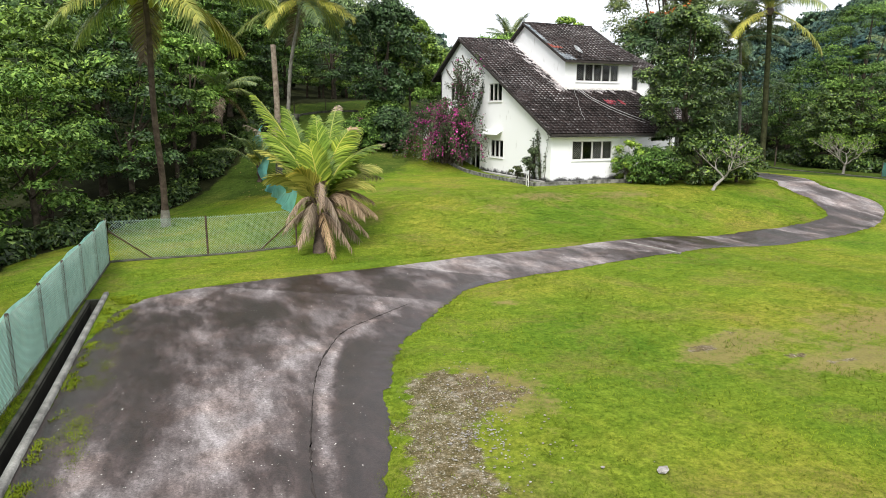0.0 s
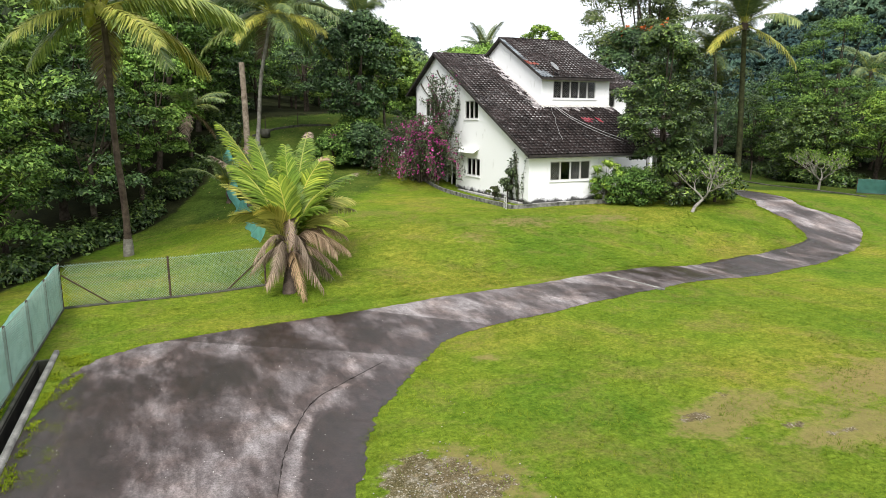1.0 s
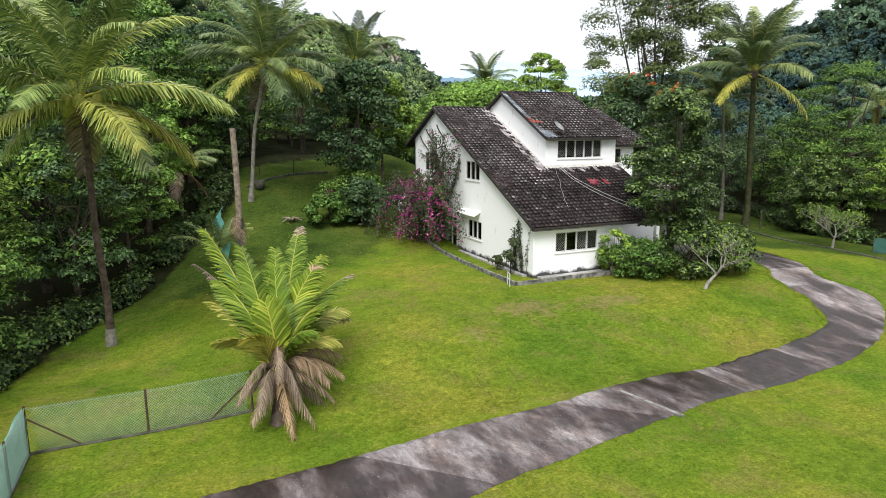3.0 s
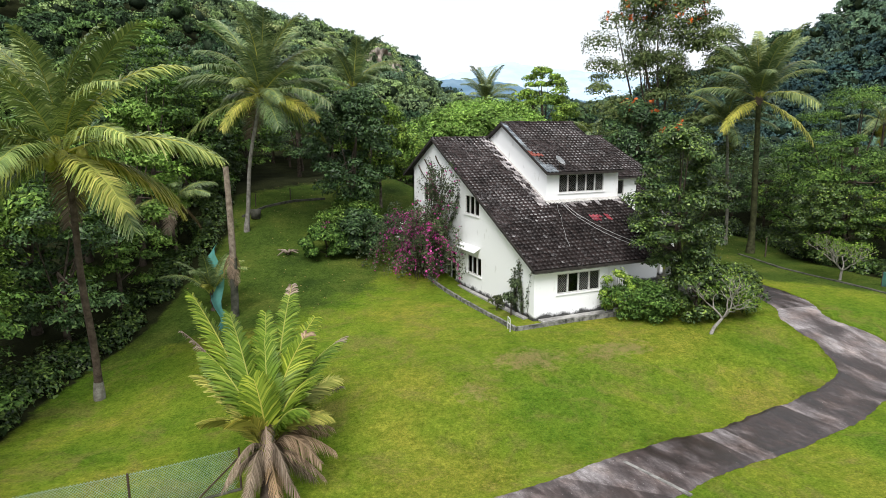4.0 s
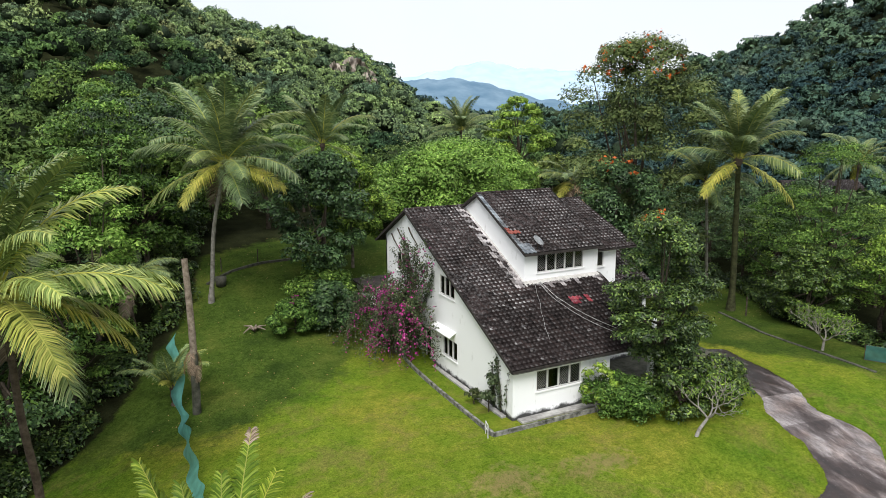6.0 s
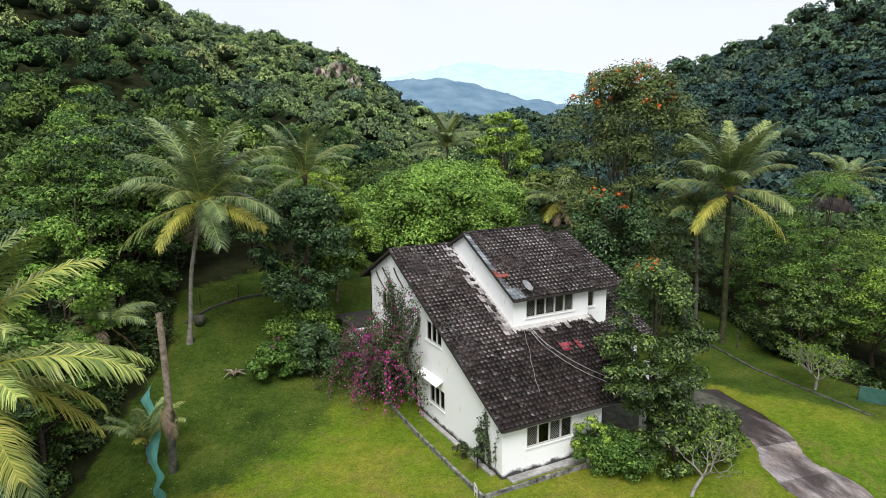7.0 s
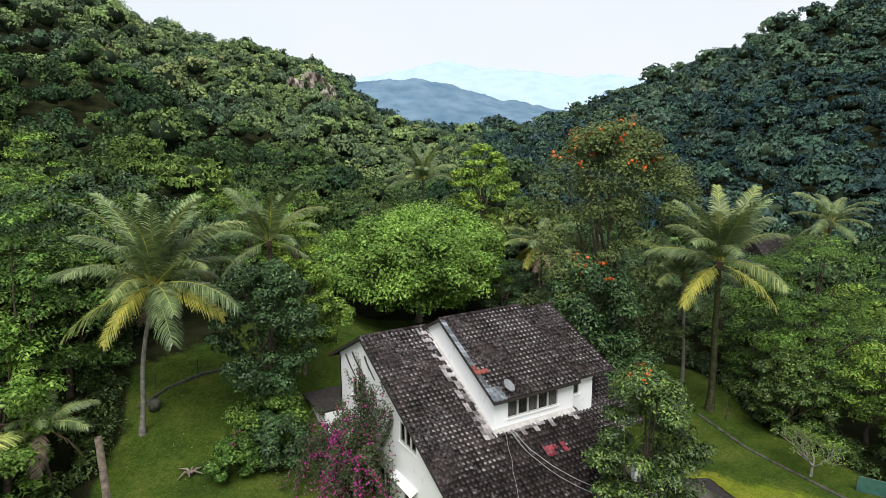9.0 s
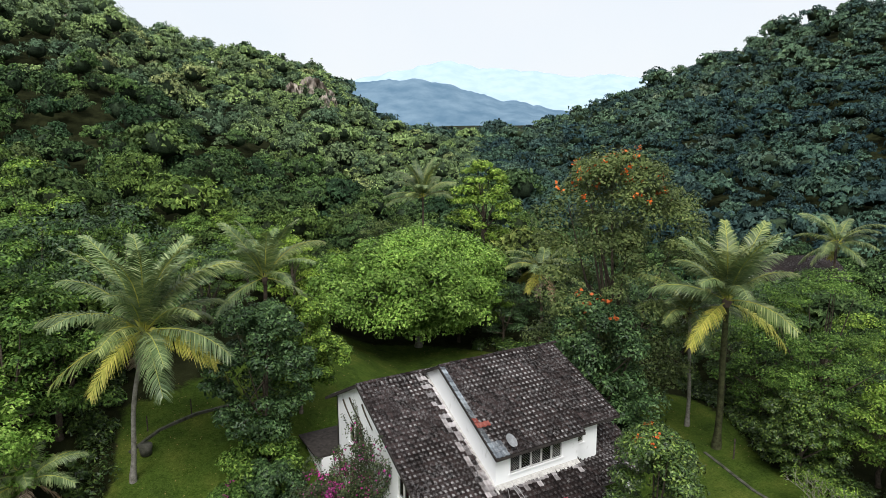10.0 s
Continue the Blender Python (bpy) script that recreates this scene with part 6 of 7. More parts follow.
# the edge of the wood on the left, then on the right and behind
for q in range(900):
    y = rg.uniform(14, 92)
    x = np.interp(y, LEFT_Y, LEFT_X) - rg.uniform(2.4, 10.5)
    try_put(x, y, 3.9, [1, 0, 0, 4, 1] if y > 46 else [0, 1, 0, 4, 0, 2], 0.75, 1.25)
for q in range(700):
    y = rg.uniform(26, 80)
    x = np.interp(y, RIGHT_Y, RIGHT_X) + rg.uniform(2.6, 20)
    try_put(x, y, 4.4, [1, 0, 1, 2, 0, 1], 0.6, 0.95)
for q in range(500):
    x, y = rg.uniform(16, 60), rg.uniform(80, 100)
    if math.hypot(x - 42.5, y - 79.5) > 11:
        try_put(x, y, 5.0, [0, 2, 3, 1, 4], 0.6, 0.95)
for q in range(160):
    try_put(rg.uniform(7, 25), rg.uniform(69, 92), 4.6, [0, 1, 1, 4], 0.6, 0.95)
for f_, u_ in zip(FOREST, used):
    f_["group"] = "trees round the clearing"

# ---- undergrowth along the edges: one uncounted mass
rg = np.random.default_rng(8)
cl = []
for q in range(520):
    if q % 2:
        y = rg.uniform(12, 90)
        x = np.interp(y, LEFT_Y, LEFT_X) - rg.uniform(0.3, 3.5)
    else:
        y = rg.uniform(28, 76)
        x = np.interp(y, RIGHT_Y, RIGHT_X) + rg.uniform(0.5, 4)
    s = rg.uniform(0.4, 1.1)
    cl.append((x, y, gz(x, y) + s * 0.5, s, s, s * 0.9))
p, d = clump_points(rg, cl, 130)
# dark leaf colour puts in the shade at the foot of the wood
tagged(new("undergrowth", foliage("undergrowth", rg, p, d, 0.27, 0.6, L_SHADE)), "leafy undergrowth along the edge of the wood", "undergrowth", kind="stuff")


# ---- far woods on the hills
BALLS = {}


def ball(sub):
    """Vertices and triangles of a unit ball."""
    if sub not in BALLS:
        bm = bmesh.new()
        bmesh.ops.create_icosphere(bm, subdivisions=sub, radius=1)
        bm.verts.index_update()
        BALLS[sub] = np.array([v_.co[:] for v_ in bm.verts]), np.array([[v_.index for v_ in f_.verts] for f_ in bm.faces])
        bm.free()
    return BALLS[sub]


def woods(name, seed, spots, material, n_leaf, lobes, leaf, r_lo, r_hi, label, tall=0.8, stem=2.0, sub=2):
    """Many far tree crowns as one mass: leaf sprays on many small lobes, over a body painted dark as inner shade."""
    rg = np.random.default_rng(seed)
    n = len(spots)
    giant = rg.random(n) < 0.14
    r = (r_lo + (r_hi - r_lo) * rg.random(n) ** 1.3) * np.where(giant, 1.45, 0.95)
    hgt = r * tall * rg.uniform(0.65, 1.15, n) * np.where(giant, 0.8, 1.0)
    c = np.stack([spots[:, 0], spots[:, 1], ground_z(spots[:, 0], spots[:, 1]) + hgt * 0.5 + stem * rg.uniform(0.2, 1.6, n) + np.where(giant, stem * 0.9, 0)], -1)
    span = np.stack([r, r, hgt], -1)[:, None, :]
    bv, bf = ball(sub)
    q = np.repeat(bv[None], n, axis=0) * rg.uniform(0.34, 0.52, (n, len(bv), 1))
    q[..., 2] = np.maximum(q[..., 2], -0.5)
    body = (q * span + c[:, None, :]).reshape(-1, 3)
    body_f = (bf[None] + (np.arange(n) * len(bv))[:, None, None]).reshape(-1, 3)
    lc = rg.normal(0, 1, (n, lobes, 3))
    lc /= np.linalg.norm(lc, axis=2)[..., None]
    lc[..., 2] = np.abs(lc[..., 2]) * 1.05 - 0.32
    lc *= rg.uniform(0.55, 0.88, (n, lobes, 1))
    lr = rg.uniform(0.16, 0.34, (n, lobes))
    pick = rg.integers(0, lobes, (n, n_leaf))
    d = rg.normal(0, 1, (n, n_leaf, 3))
    d /= np.linalg.norm(d, axis=2)[..., None]
    d[..., 2] = np.where(d[..., 2] < -0.35, -d[..., 2], d[..., 2])
    row = np.arange(n)[:, None]
    pts = (lc[row, pick] + d * (lr[row, pick] * rg.uniform(0.8, 1.1, (n, n_leaf)))[..., None] * [1, 1, 0.75]) * span + c[:, None, :]
    face = (d + lc[row, pick] * 0.5 + [0, 0, 0.4]).reshape(-1, 3)
    v, f = blades(rg, pts.reshape(-1, 3), (d + lc[row, pick] * 0.4).reshape(-1, 3), leaf * np.repeat(r / r.mean(), n_leaf), 0.62, 0.4)
    me = quads_mesh(name, np.concatenate([body, v]), np.concatenate([body_f, f + len(body)]), [material, L_INNER_SHADE], np.concatenate([np.ones(len(body_f)), np.zeros(len(f))]))
    soften(me, np.concatenate([(q / span).reshape(-1, 3), np.repeat(face + rg.normal(0, 0.3, face.shape), 3, axis=0)]))
    kind_ = rg.uniform(0, 1, n)
    at = me.attributes.new("species", "FLOAT", "POINT")
    at.data.foreach_set("value", np.concatenate([np.repeat(kind_, len(bv)), np.repeat(kind_, n_leaf * 3)]).astype(np.float32))
    return tagged(new(name, me), label, "forest", kind="stuff")


def scatter(seed, count, r0, r1, az0, az1, gap):
    """Spots in a sector about the clearing, kept apart."""
    rg = np.random.default_rng(seed)
    grid, out = {}, []
    for q in range(count):
        r, a = math.sqrt(rg.uniform(r0 * r0, r1 * r1)), radians(rg.uniform(az0, az1))
        x, y = 7 + r * math.sin(a), 14 + r * math.cos(a)
        if r > np.interp(math.degrees(a), AZ, FAR) + 22 or on_lawn(x, y, 5.0) or (10 < x < 62 and 10 < y < 96) or (x < 12 and y < 62) or (62 <= x < 74 and y < 74):
            continue
        if (x - 101) ** 2 + (y - 286) ** 2 < 11 ** 2:
            continue
        i, j = int(x // gap), int(y // gap)
        if any((x - a_) ** 2 + (y - b_) ** 2 < gap * gap for di in (-1, 0, 1) for dj in (-1, 0, 1) for a_, b_ in grid.get((i + di, j + dj), ())):
            continue
        grid.setdefault((i, j), []).append((x, y))
        out.append((x, y))
    return np.array(out)


woods("woodland", 300, scatter(40, 3000, 55, 112, -16, 38, 4.4), L_WOOD, 1400, 34, 0.45, 2.8, 4.6, "mixed green forest canopy round the clearing", 1.2, 3.5, 3)
woods("woodland", 302, scatter(42, 2600, 55, 130, 38, 68, 4.6), L_WOOD, 1000, 30, 0.5, 2.8, 4.6, "low mixed forest canopy in the valley", 1.0, 1.0, 3)
woods("woodland", 301, scatter(41, 5000, 110, 178, -16, 38, 4.8), L_WOOD, 680, 26, 0.62, 2.9, 4.8, "mixed green forest canopy on the near slopes", 1.15, 2.5)
rgw = np.random.default_rng(90)
woods("woodland", 303, np.stack([rgw.uniform(76, 89, 16), rgw.uniform(46, 63, 16)], -1), L_WOOD, 900, 28, 0.48, 2.6, 3.8, "leafy trees before the distant house", 1.2, 3.0, 3)
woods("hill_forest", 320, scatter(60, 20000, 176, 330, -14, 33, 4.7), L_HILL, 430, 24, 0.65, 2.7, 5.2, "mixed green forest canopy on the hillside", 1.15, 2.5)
woods("hill_forest", 321, scatter(61, 11000, 128, 330, 33, 68, 5.8), L_BLUE, 350, 26, 1.0, 3.5, 6.2, "dark forest canopy on the hillside, blued for haze", 0.95, 1.5)
woods("far_forest", 340, scatter(80, 9000, 325, 560, 20, 68, 7.2), L_BLUE, 220, 20, 1.6, 4.6, 7.6, "forest canopy on the far hillside, blued for haze", 0.95)
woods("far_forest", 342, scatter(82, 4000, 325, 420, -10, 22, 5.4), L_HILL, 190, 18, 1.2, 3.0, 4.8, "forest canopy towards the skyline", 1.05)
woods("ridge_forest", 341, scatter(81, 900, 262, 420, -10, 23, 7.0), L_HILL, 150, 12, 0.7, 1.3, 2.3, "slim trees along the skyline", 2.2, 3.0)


def on_ridge(seed, count, az0, az1):
    rg = np.random.default_rng(seed)
    a = rg.uniform(az0, az1, count)
    r = np.interp(a, AZ, FAR) * rg.uniform(0.93, 1.0, count)
    return np.stack([7 + r * np.sin(np.radians(a)), 14 + r * np.cos(np.radians(a))], -1)


woods("ridge_forest", 343, on_ridge(83, 75, 46.5, 72), L_BLUE, 520, 22, 1.3, 5.0, 8.6, "tall dark crowns standing over the ridge, blued for haze", 1.1, 4.0)


# ---------------------------------------------------------------- fences, drain and kerbs
def wire_fence(a, b, height, posts, label, net=None, brace=True):
    """A chain-link fence from a to b: iron posts, crossed wires, rails, and a net where given."""
    a, b = np.array(a, dtype=float), np.array(b, dtype=float)
    ln = np.linalg.norm(b - a)
    d = (b - a) / ln
    root = tagged(new("chain_link_fence"), label, "fence")
    zf = lambda s: gz(*(a + d * s))
    side = np.array([-d[1], d[0]])
    for q in range(posts):
        s = ln * q / (posts - 1)
        x, y = a + d * s
        v, f = tube([(x, y, zf(s) - 0.3), (x, y, zf(s) + height * 0.5), (x, y, zf(s) + height + 0.04)], [0.04, 0.038, 0.038], 7)
        part("post", quads_mesh("post", v, f, [M_POST], smooth=True), root)
    if brace:
        for s0, s1 in ((0.05, 1.5), (ln - 0.05, ln - 1.5)):
            p, q = a + d * s0, a + d * s1
            v, f = tube([(*p, zf(s0) + height * 0.78), (*q, zf(s1) + 0.03)], [0.028, 0.028], 6)
            part("brace", quads_mesh("brace", v, f, [M_POST], smooth=True), root)
    wires, pitch = [], 0.095
    for sg in (1, -1):
        s = -height
        while s < ln + height:
            lo, hi = (s, s + height) if sg > 0 else (s + height, s)
            t0, t1 = 0.0, 1.0
            pts = []
            for t in np.linspace(0, 1, 6):
                u = lo + (hi - lo) * t
                if 0 <= u <= ln:
                    pts.append((*(a + d * u + side * 0.03), zf(u) + 0.02 + height * t))
            if len(pts) >= 2:
                wires.append(tube([pts[0], pts[-1]], [0.0062, 0.0062], 3))
            s += pitch
    for hgt in (0.04, height * 0.98):
        pts = [(*(a + d * s + side * 0.035), zf(s) + hgt) for s in np.linspace(0, ln, 12)]
        wires.append(tube(pts, [0.006] * 12, 4))
    v, f = join(wires)
    part("wire_mesh", quads_mesh("wire_mesh", v, f, [M_WIRE]), root, "green-coated diamond wire mesh")
    if net:
        nu, nv = int(ln / 0.3), 6
        rg = np.random.default_rng(3)
        sag = np.convolve(rg.normal(0, 1, nu + 9), np.ones(9) / 9, "valid")[: nu + 1]
        vs = []
        for j in range(nv + 1):
            for i_ in range(nu + 1):
                s = ln * i_ / nu
                h_ = 0.05 + (height + 0.02 + 0.06 * sag[i_] - 0.05) * j / nv
                off = 0.05 + 0.03 * math.sin(i_ * 0.7 + j)
                vs.append((*(a + d * s - side * off), zf(s) + h_))
        i_, j_ = np.meshgrid(np.arange(nu), np.arange(nv))
        k_ = nu + 1
        f = np.stack([j_ * k_ + i_, j_ * k_ + i_ + 1, (j_ + 1) * k_ + i_ + 1, (j_ + 1) * k_ + i_], -1).reshape(-1, 4)
        part("shade_net", quads_mesh("shade_net", vs, f, [net], smooth=True), root, "pale green shade net")
    # low concrete footing
    pts = np.array([(*(a + d * s), zf(s) + 0.02) for s in np.linspace(0, ln, 10)])
    v, f = tube(pts, [0.06] * 10, 6)
    part("footing", quads_mesh("footing", v, f, [M_CONC_DARK]), root)
    return root


wire_fence((-2.7, 26.4), (-4.1, 4.0), 1.62, 10, "chain-link fence hung with pale green shade net beside the drain", M_NET, False)
wire_fence((-2.7, 26.4), (4.3, 26.6), 1.55, 3, "open chain-link fence with rusty posts across the lawn")
wire_fence((50.3, 33.4), (56.5, 23.0), 1.1, 5, "low fence with dull green net beyond the drive", M_NET_DULL, False)
for x, y in ((11.0, 63.9), (14.2, 64.6)):
    v, f = tube([(x, y, gz(x, y) - 0.3), (x + 0.02, y, gz(x, y) + 1.2)], [0.05, 0.045], 7)
    tagged(new("fence_post", quads_mesh("fence_post", v, f, [M_BARK])), "thin dark post at the back of the side lawn", "post")

v, f = tube([(52.0, 44.7, gz(52, 44.7) - 0.3), (52.02, 44.7, gz(52, 44.7) + 0.9), (52.0, 44.7, gz(52, 44.7) + 1.75)], [0.07, 0.065, 0.06], 7)
tagged(new("fence_post", quads_mesh("fence_post", v, f, [M_BARK])), "dark wooden post standing alone at the edge of the lawn", "post")

# torn net trailing on its line between the young palm and the dead trunk
rg = np.random.default_rng(12)
vs, nu, nv = [], 40, 5
for j in range(nv + 1):
    for i_ in range(nu + 1):
        s = i_ / nu
        x, y = 5.6 + 0.4 * s, 34.5 + 16.5 * s
        top = 0.95 + 0.3 * math.sin(s * 14 + 1)
        h_ = max(0.03, top * j / nv) + 2.4 * float(sm(0.72, 1.0, s))
        vs.append((x + 0.16 * math.sin(i_ * 0.9 + j * 0.5) * (0.4 + s) + 0.4 * (j / nv - 0.5) * (1 + 0.4 * math.sin(s * 9)), y + 0.1 * math.cos(j * 1.3), gz(x, y) + h_))
i_, j_ = np.meshgrid(np.arange(nu), np.arange(nv))
k_ = nu + 1
f = np.stack([j_ * k_ + i_, j_ * k_ + i_ + 1, (j_ + 1) * k_ + i_ + 1, (j_ + 1) * k_ + i_], -1).reshape(-1, 4)
tagged(new("torn_net", quads_mesh("torn_net", vs, f, [M_TORN], smooth=True)), "torn turquoise shade net sagging along the side lawn", "net")

# drain: a trough with side walls, and a pale kerb on the drive's side
drain = tagged(new("drain"), "open concrete drain with a pale kerb beside the drive", "drain", kind="structure")


def strip(name, xs, y0, y1, material, label=""):
    """A strip along y with a section of (x, z above ground) points."""
    ys = np.linspace(y0, y1, 32)
    v = np.array([(float(drain_x(y)) + x, y, gz(float(drain_x(y)) + x, y) + z) for y in ys for x, z in xs])
    k_ = len(xs)
    i_, j_ = np.meshgrid(np.arange(31), np.arange(k_ - 1), indexing="ij")
    f = np.stack([i_ * k_ + j_, i_ * k_ + j_ + 1, (i_ + 1) * k_ + j_ + 1, (i_ + 1) * k_ + j_], -1).reshape(-1, 4)
    return part(name, quads_mesh(name, v, f, [material]), drain, label)


strip("trough", [(-0.325, -0.01), (-0.32, -0.55), (-0.02, -0.55), (-0.012, 0.05)], -9, 20.95, M_DRAIN, "trough coloured near black for the shade inside it")
strip("drain_lip", [(-0.41, -0.02), (-0.4, 0.045), (-0.33, 0.045), (-0.322, -0.1)], -9, 20.95, M_CONC_DARK, "mossy outer lip")
strip("kerb", [(-0.014, -0.1), (-0.01, 0.1), (0.11, 0.1), (0.12, -0.05)], -9, 21.5, M_CONC, "pale concrete kerb")
part("end_wall", box_mesh("end_wall", (-2.95, 20.88, -0.9), (-2.45, 21.0, gz(-2.7, 21) + 0.03), M_CONC_DARK), drain)

# bare earthy strip with moss between kerb and drive
rg = np.random.default_rng(21)


# stones on the gravel patch: a counted few, then the rest
def stone_mesh(seed):
    rs = random.Random(seed)
    bm = bmesh.new()
    bmesh.ops.create_icosphere(bm, subdivisions=1, radius=1)
    for v_ in bm.verts:
        v_.co *= rs.uniform(0.7, 1.15)
        v_.co.z *= 0.38
    return bm_mesh("stone", bm, M_GRAVEL)


stones = [stone_mesh(q) for q in range(5)]
rg = np.random.default_rng(14)
sv, sf, nv_ = [], [], 0
protos = []
for me in stones:
    protos.append((np.array([v_.co[:] for v_ in me.vertices]), np.array([p_.vertices[:] for p_ in me.polygons])))
for q in range(520):
    a, r_ = rg.uniform(0, 6.28), abs(rg.normal(0, 0.6))
    x, y = 4.3 + 1.5 * r_ * math.cos(a) + 0.2 * rg.normal(), 9.0 + 3.4 * r_ * math.sin(a)
    x += 0.3 * (y - 9.0)
    s = rg.uniform(0.008, 0.026) * (1.6 if rg.random() < 0.06 else 1)
    pv, pf = protos[int(rg.integers(5))]
    t = rg.uniform(0, 6.28)
    R_ = np.array([[math.cos(t), -math.sin(t), 0], [math.sin(t), math.cos(t), 0], [0, 0, 1]])
    sv.append((pv * s) @ R_.T + [x, y, gz(x, y) + 0.02 + s * 0.2])
    sf.append(pf + nv_)
    nv_ += len(pv)
tagged(new("gravel", quads_mesh("gravel", np.concatenate(sv), np.concatenate(sf), [M_GRAVEL])), "loose grey gravel at the edge of the drive", "gravel", kind="stuff")
st = tagged(new("stone", stones[0]), "single pale stone lying in the grass", "stone")
st.matrix_basis = pose(6.35, 6.75, gz(6.35, 6.75) + 0.04, 0, 0, 20) @ Matrix.Diagonal((0.14, 0.1, 0.12, 1))

# small litter on the drive and fallen leaves
rg = np.random.default_rng(15)
n_ = 2600
u_, w_ = rg.uniform(0, 1, n_), rg.uniform(0.05, 0.95, n_)
idx = (u_ ** 1.3 * (len(fe) - 1)).astype(int)
pt = fe[idx] * (1 - w_)[:, None] + ne[idx] * w_[:, None]
c_ = np.concatenate([pt, (ground_z(pt[:, 0], pt[:, 1]) + 0.072)[:, None]], 1)
v, f = leaves(rg, c_, np.tile([0, 0, 1.0], (n_, 1)), 0.026 * rg.uniform(0.5, 1.4, n_), 0.6, 0.25)
tagged(new("drive_litter", quads_mesh("drive_litter", v, f, [M_LIMEBARK])), "pale grit and leaf scraps scattered on the drive", "litter", kind="stuff")
n_ = 2600
x_, y_ = rg.uniform(4, 56, n_), rg.uniform(44, 84, n_)
k_ = on_lawn(x_, y_) & (mossy(x_, y_) > 0.5) & ~((x_ > 20) & (x_ < 39) & (y_ < 60))
x_, y_ = x_[k_], y_[k_]
c_ = np.stack([x_, y_, ground_z(x_, y_) + 0.03], -1)
v, f = leaves(rg, c_, np.tile([0, 0, 1.0], (len(c_), 1)), 0.11, 0.6, 0.3)
tagged(new("fallen_leaves", quads_mesh("fallen_leaves", v, f, [M_DIRTLEAF])), "brown and yellow fallen leaves on the back lawn", "leaves", kind="stuff")

# ---- grass: tufts over the front lawn, thickest where the camera starts
def turf(name, seed, n, box_, size, label, edge=False):
    rg = np.random.default_rng(seed)
    if box_ == "kerb":
        y_ = rg.uniform(3, 21, n)
        x_ = drain_x(y_) + np.where(rg.random(n) < 0.6, 0.78 + rg.normal(0, 0.13, n), np.where(rg.random(n) < 0.5, 0.24 + np.abs(rg.normal(0, 0.12, n)), -0.52 - np.abs(rg.normal(0, 0.12, n))))
        k_ = np.array([noise.fractal(Vector((a_ * 1.6, b_ * 1.1, 3.0)), 0.8, 2.0, 4) for a_, b_ in zip(x_, y_)]) + np.where(x_ < drain_x(y_), 0.3, 0.0) > 0.08
        xy = np.stack([x_[k_], y_[k_]], -1)
    elif edge:
        e = np.concatenate([fe, ne])
        dirs = np.concatenate([fe - ne, ne - fe])
        dirs /= np.linalg.norm(dirs, axis=1)[:, None]
        i_ = rg.integers(0, len(e), n)
        xy = e[i_] + dirs[i_] * rg.normal(0.12, 0.16, n)[:, None] + rg.normal(0, 0.12, (n, 2))
        xy = xy[(xy[:, 0] > drain_x(xy[:, 1]) + 0.8) | (xy[:, 1] > 20.6)]
    else:
        x0, x1, y0, y1 = box_
        xy = np.stack([rg.uniform(x0, x1, n), y0 + (y1 - y0) * rg.uniform(0, 1, n) ** 1.35], -1)
        d_ = ((xy[:, None, :] - ((fe + ne) / 2)[None, ::6, :]) ** 2).sum(-1)
        j_ = d_.argmin(1) * 6
        half = np.linalg.norm(fe - ne, axis=1)[j_] / 2
        keep = (np.sqrt(d_.min(1)) > half + 0.05) & on_lawn(xy[:, 0], xy[:, 1]) & ~((np.abs(xy[:, 0] - drain_x(xy[:, 1]) + 0.1) < 0.5) & (xy[:, 1] < 21.2))
        keep &= ~((((xy[:, 0] - 4.1 - 0.3 * (xy[:, 1] - 9.0)) / 1.2) ** 2 + ((xy[:, 1] - 9.0) / 3.4) ** 2 < 1) & (rg.random(n) < 0.85))
        for px_, py_ in ((11.0, 10.9), (12.4, 11.6), (11.1, 9.8), (12.6, 9.5), (13.6, 8.9)):
            keep &= ~((((xy[:, 0] - px_) / 0.7) ** 2 + ((xy[:, 1] - py_) / 0.45) ** 2 < 1) & (rg.random(n) < 0.8))
        keep &= ~((xy[:, 0] > 21) & (xy[:, 1] > 35))
        xy = xy[keep]
    n = len(xy)
    lump = np.sin(xy[:, 0] * 1.7 + 2 * np.sin(xy[:, 1] * 0.9)) * np.sin(xy[:, 1] * 1.3) * 0.35 + 1
    k = 5
    b = np.repeat(np.concatenate([xy, ground_z(xy[:, 0], xy[:, 1])[:, None] + (0.05 if box_ == "kerb" else 0)], 1), k, axis=0)
    b[:, :2] += rg.normal(0, 0.05, (n * k, 2))
    h = size * rg.uniform(0.35, 0.8, n * k) * np.repeat(lump, k)
    a = rg.uniform(0, 6.28, n * k)
    lean = np.stack([np.cos(a), np.sin(a), 0 * a], -1) * (h * rg.uniform(1.2, 2.6, n * k))[:, None]
    w_ = np.stack([-np.sin(a), np.cos(a), 0 * a], -1) * (0.011 + 0.05 * size)
    tip = b + lean + np.array([0, 0, 1.0]) * h[:, None]
    v = np.stack([b + w_ - [0, 0, 0.02], b - w_ - [0, 0, 0.02], tip], 1).reshape(-1, 3)
    me = soften(quads_mesh(name, v, np.arange(n * k * 3).reshape(-1, 3), [L_GRASS]), np.repeat(rg.normal(0, 0.2, (n * k, 3)) + [0, 0, 1.0], 3, axis=0))
    return tagged(new(name, me), label, "grass", kind="stuff")


turf("lawn_grass_near", 1, 34000, (-8, 26, 3.5, 25), 0.05, "short bright green grass blades of the front lawn")
turf("lawn_grass_far", 2, 20000, (3, 37, 23, 36), 0.055, "mown grass of the lawn before the house")
turf("kerb_moss", 4, 9000, "kerb", 0.035, "mossy grass patches between kerb and drive")
turf("edge_grass", 3, 6500, None, 0.05, "grass creeping over the edges of the drive", True)

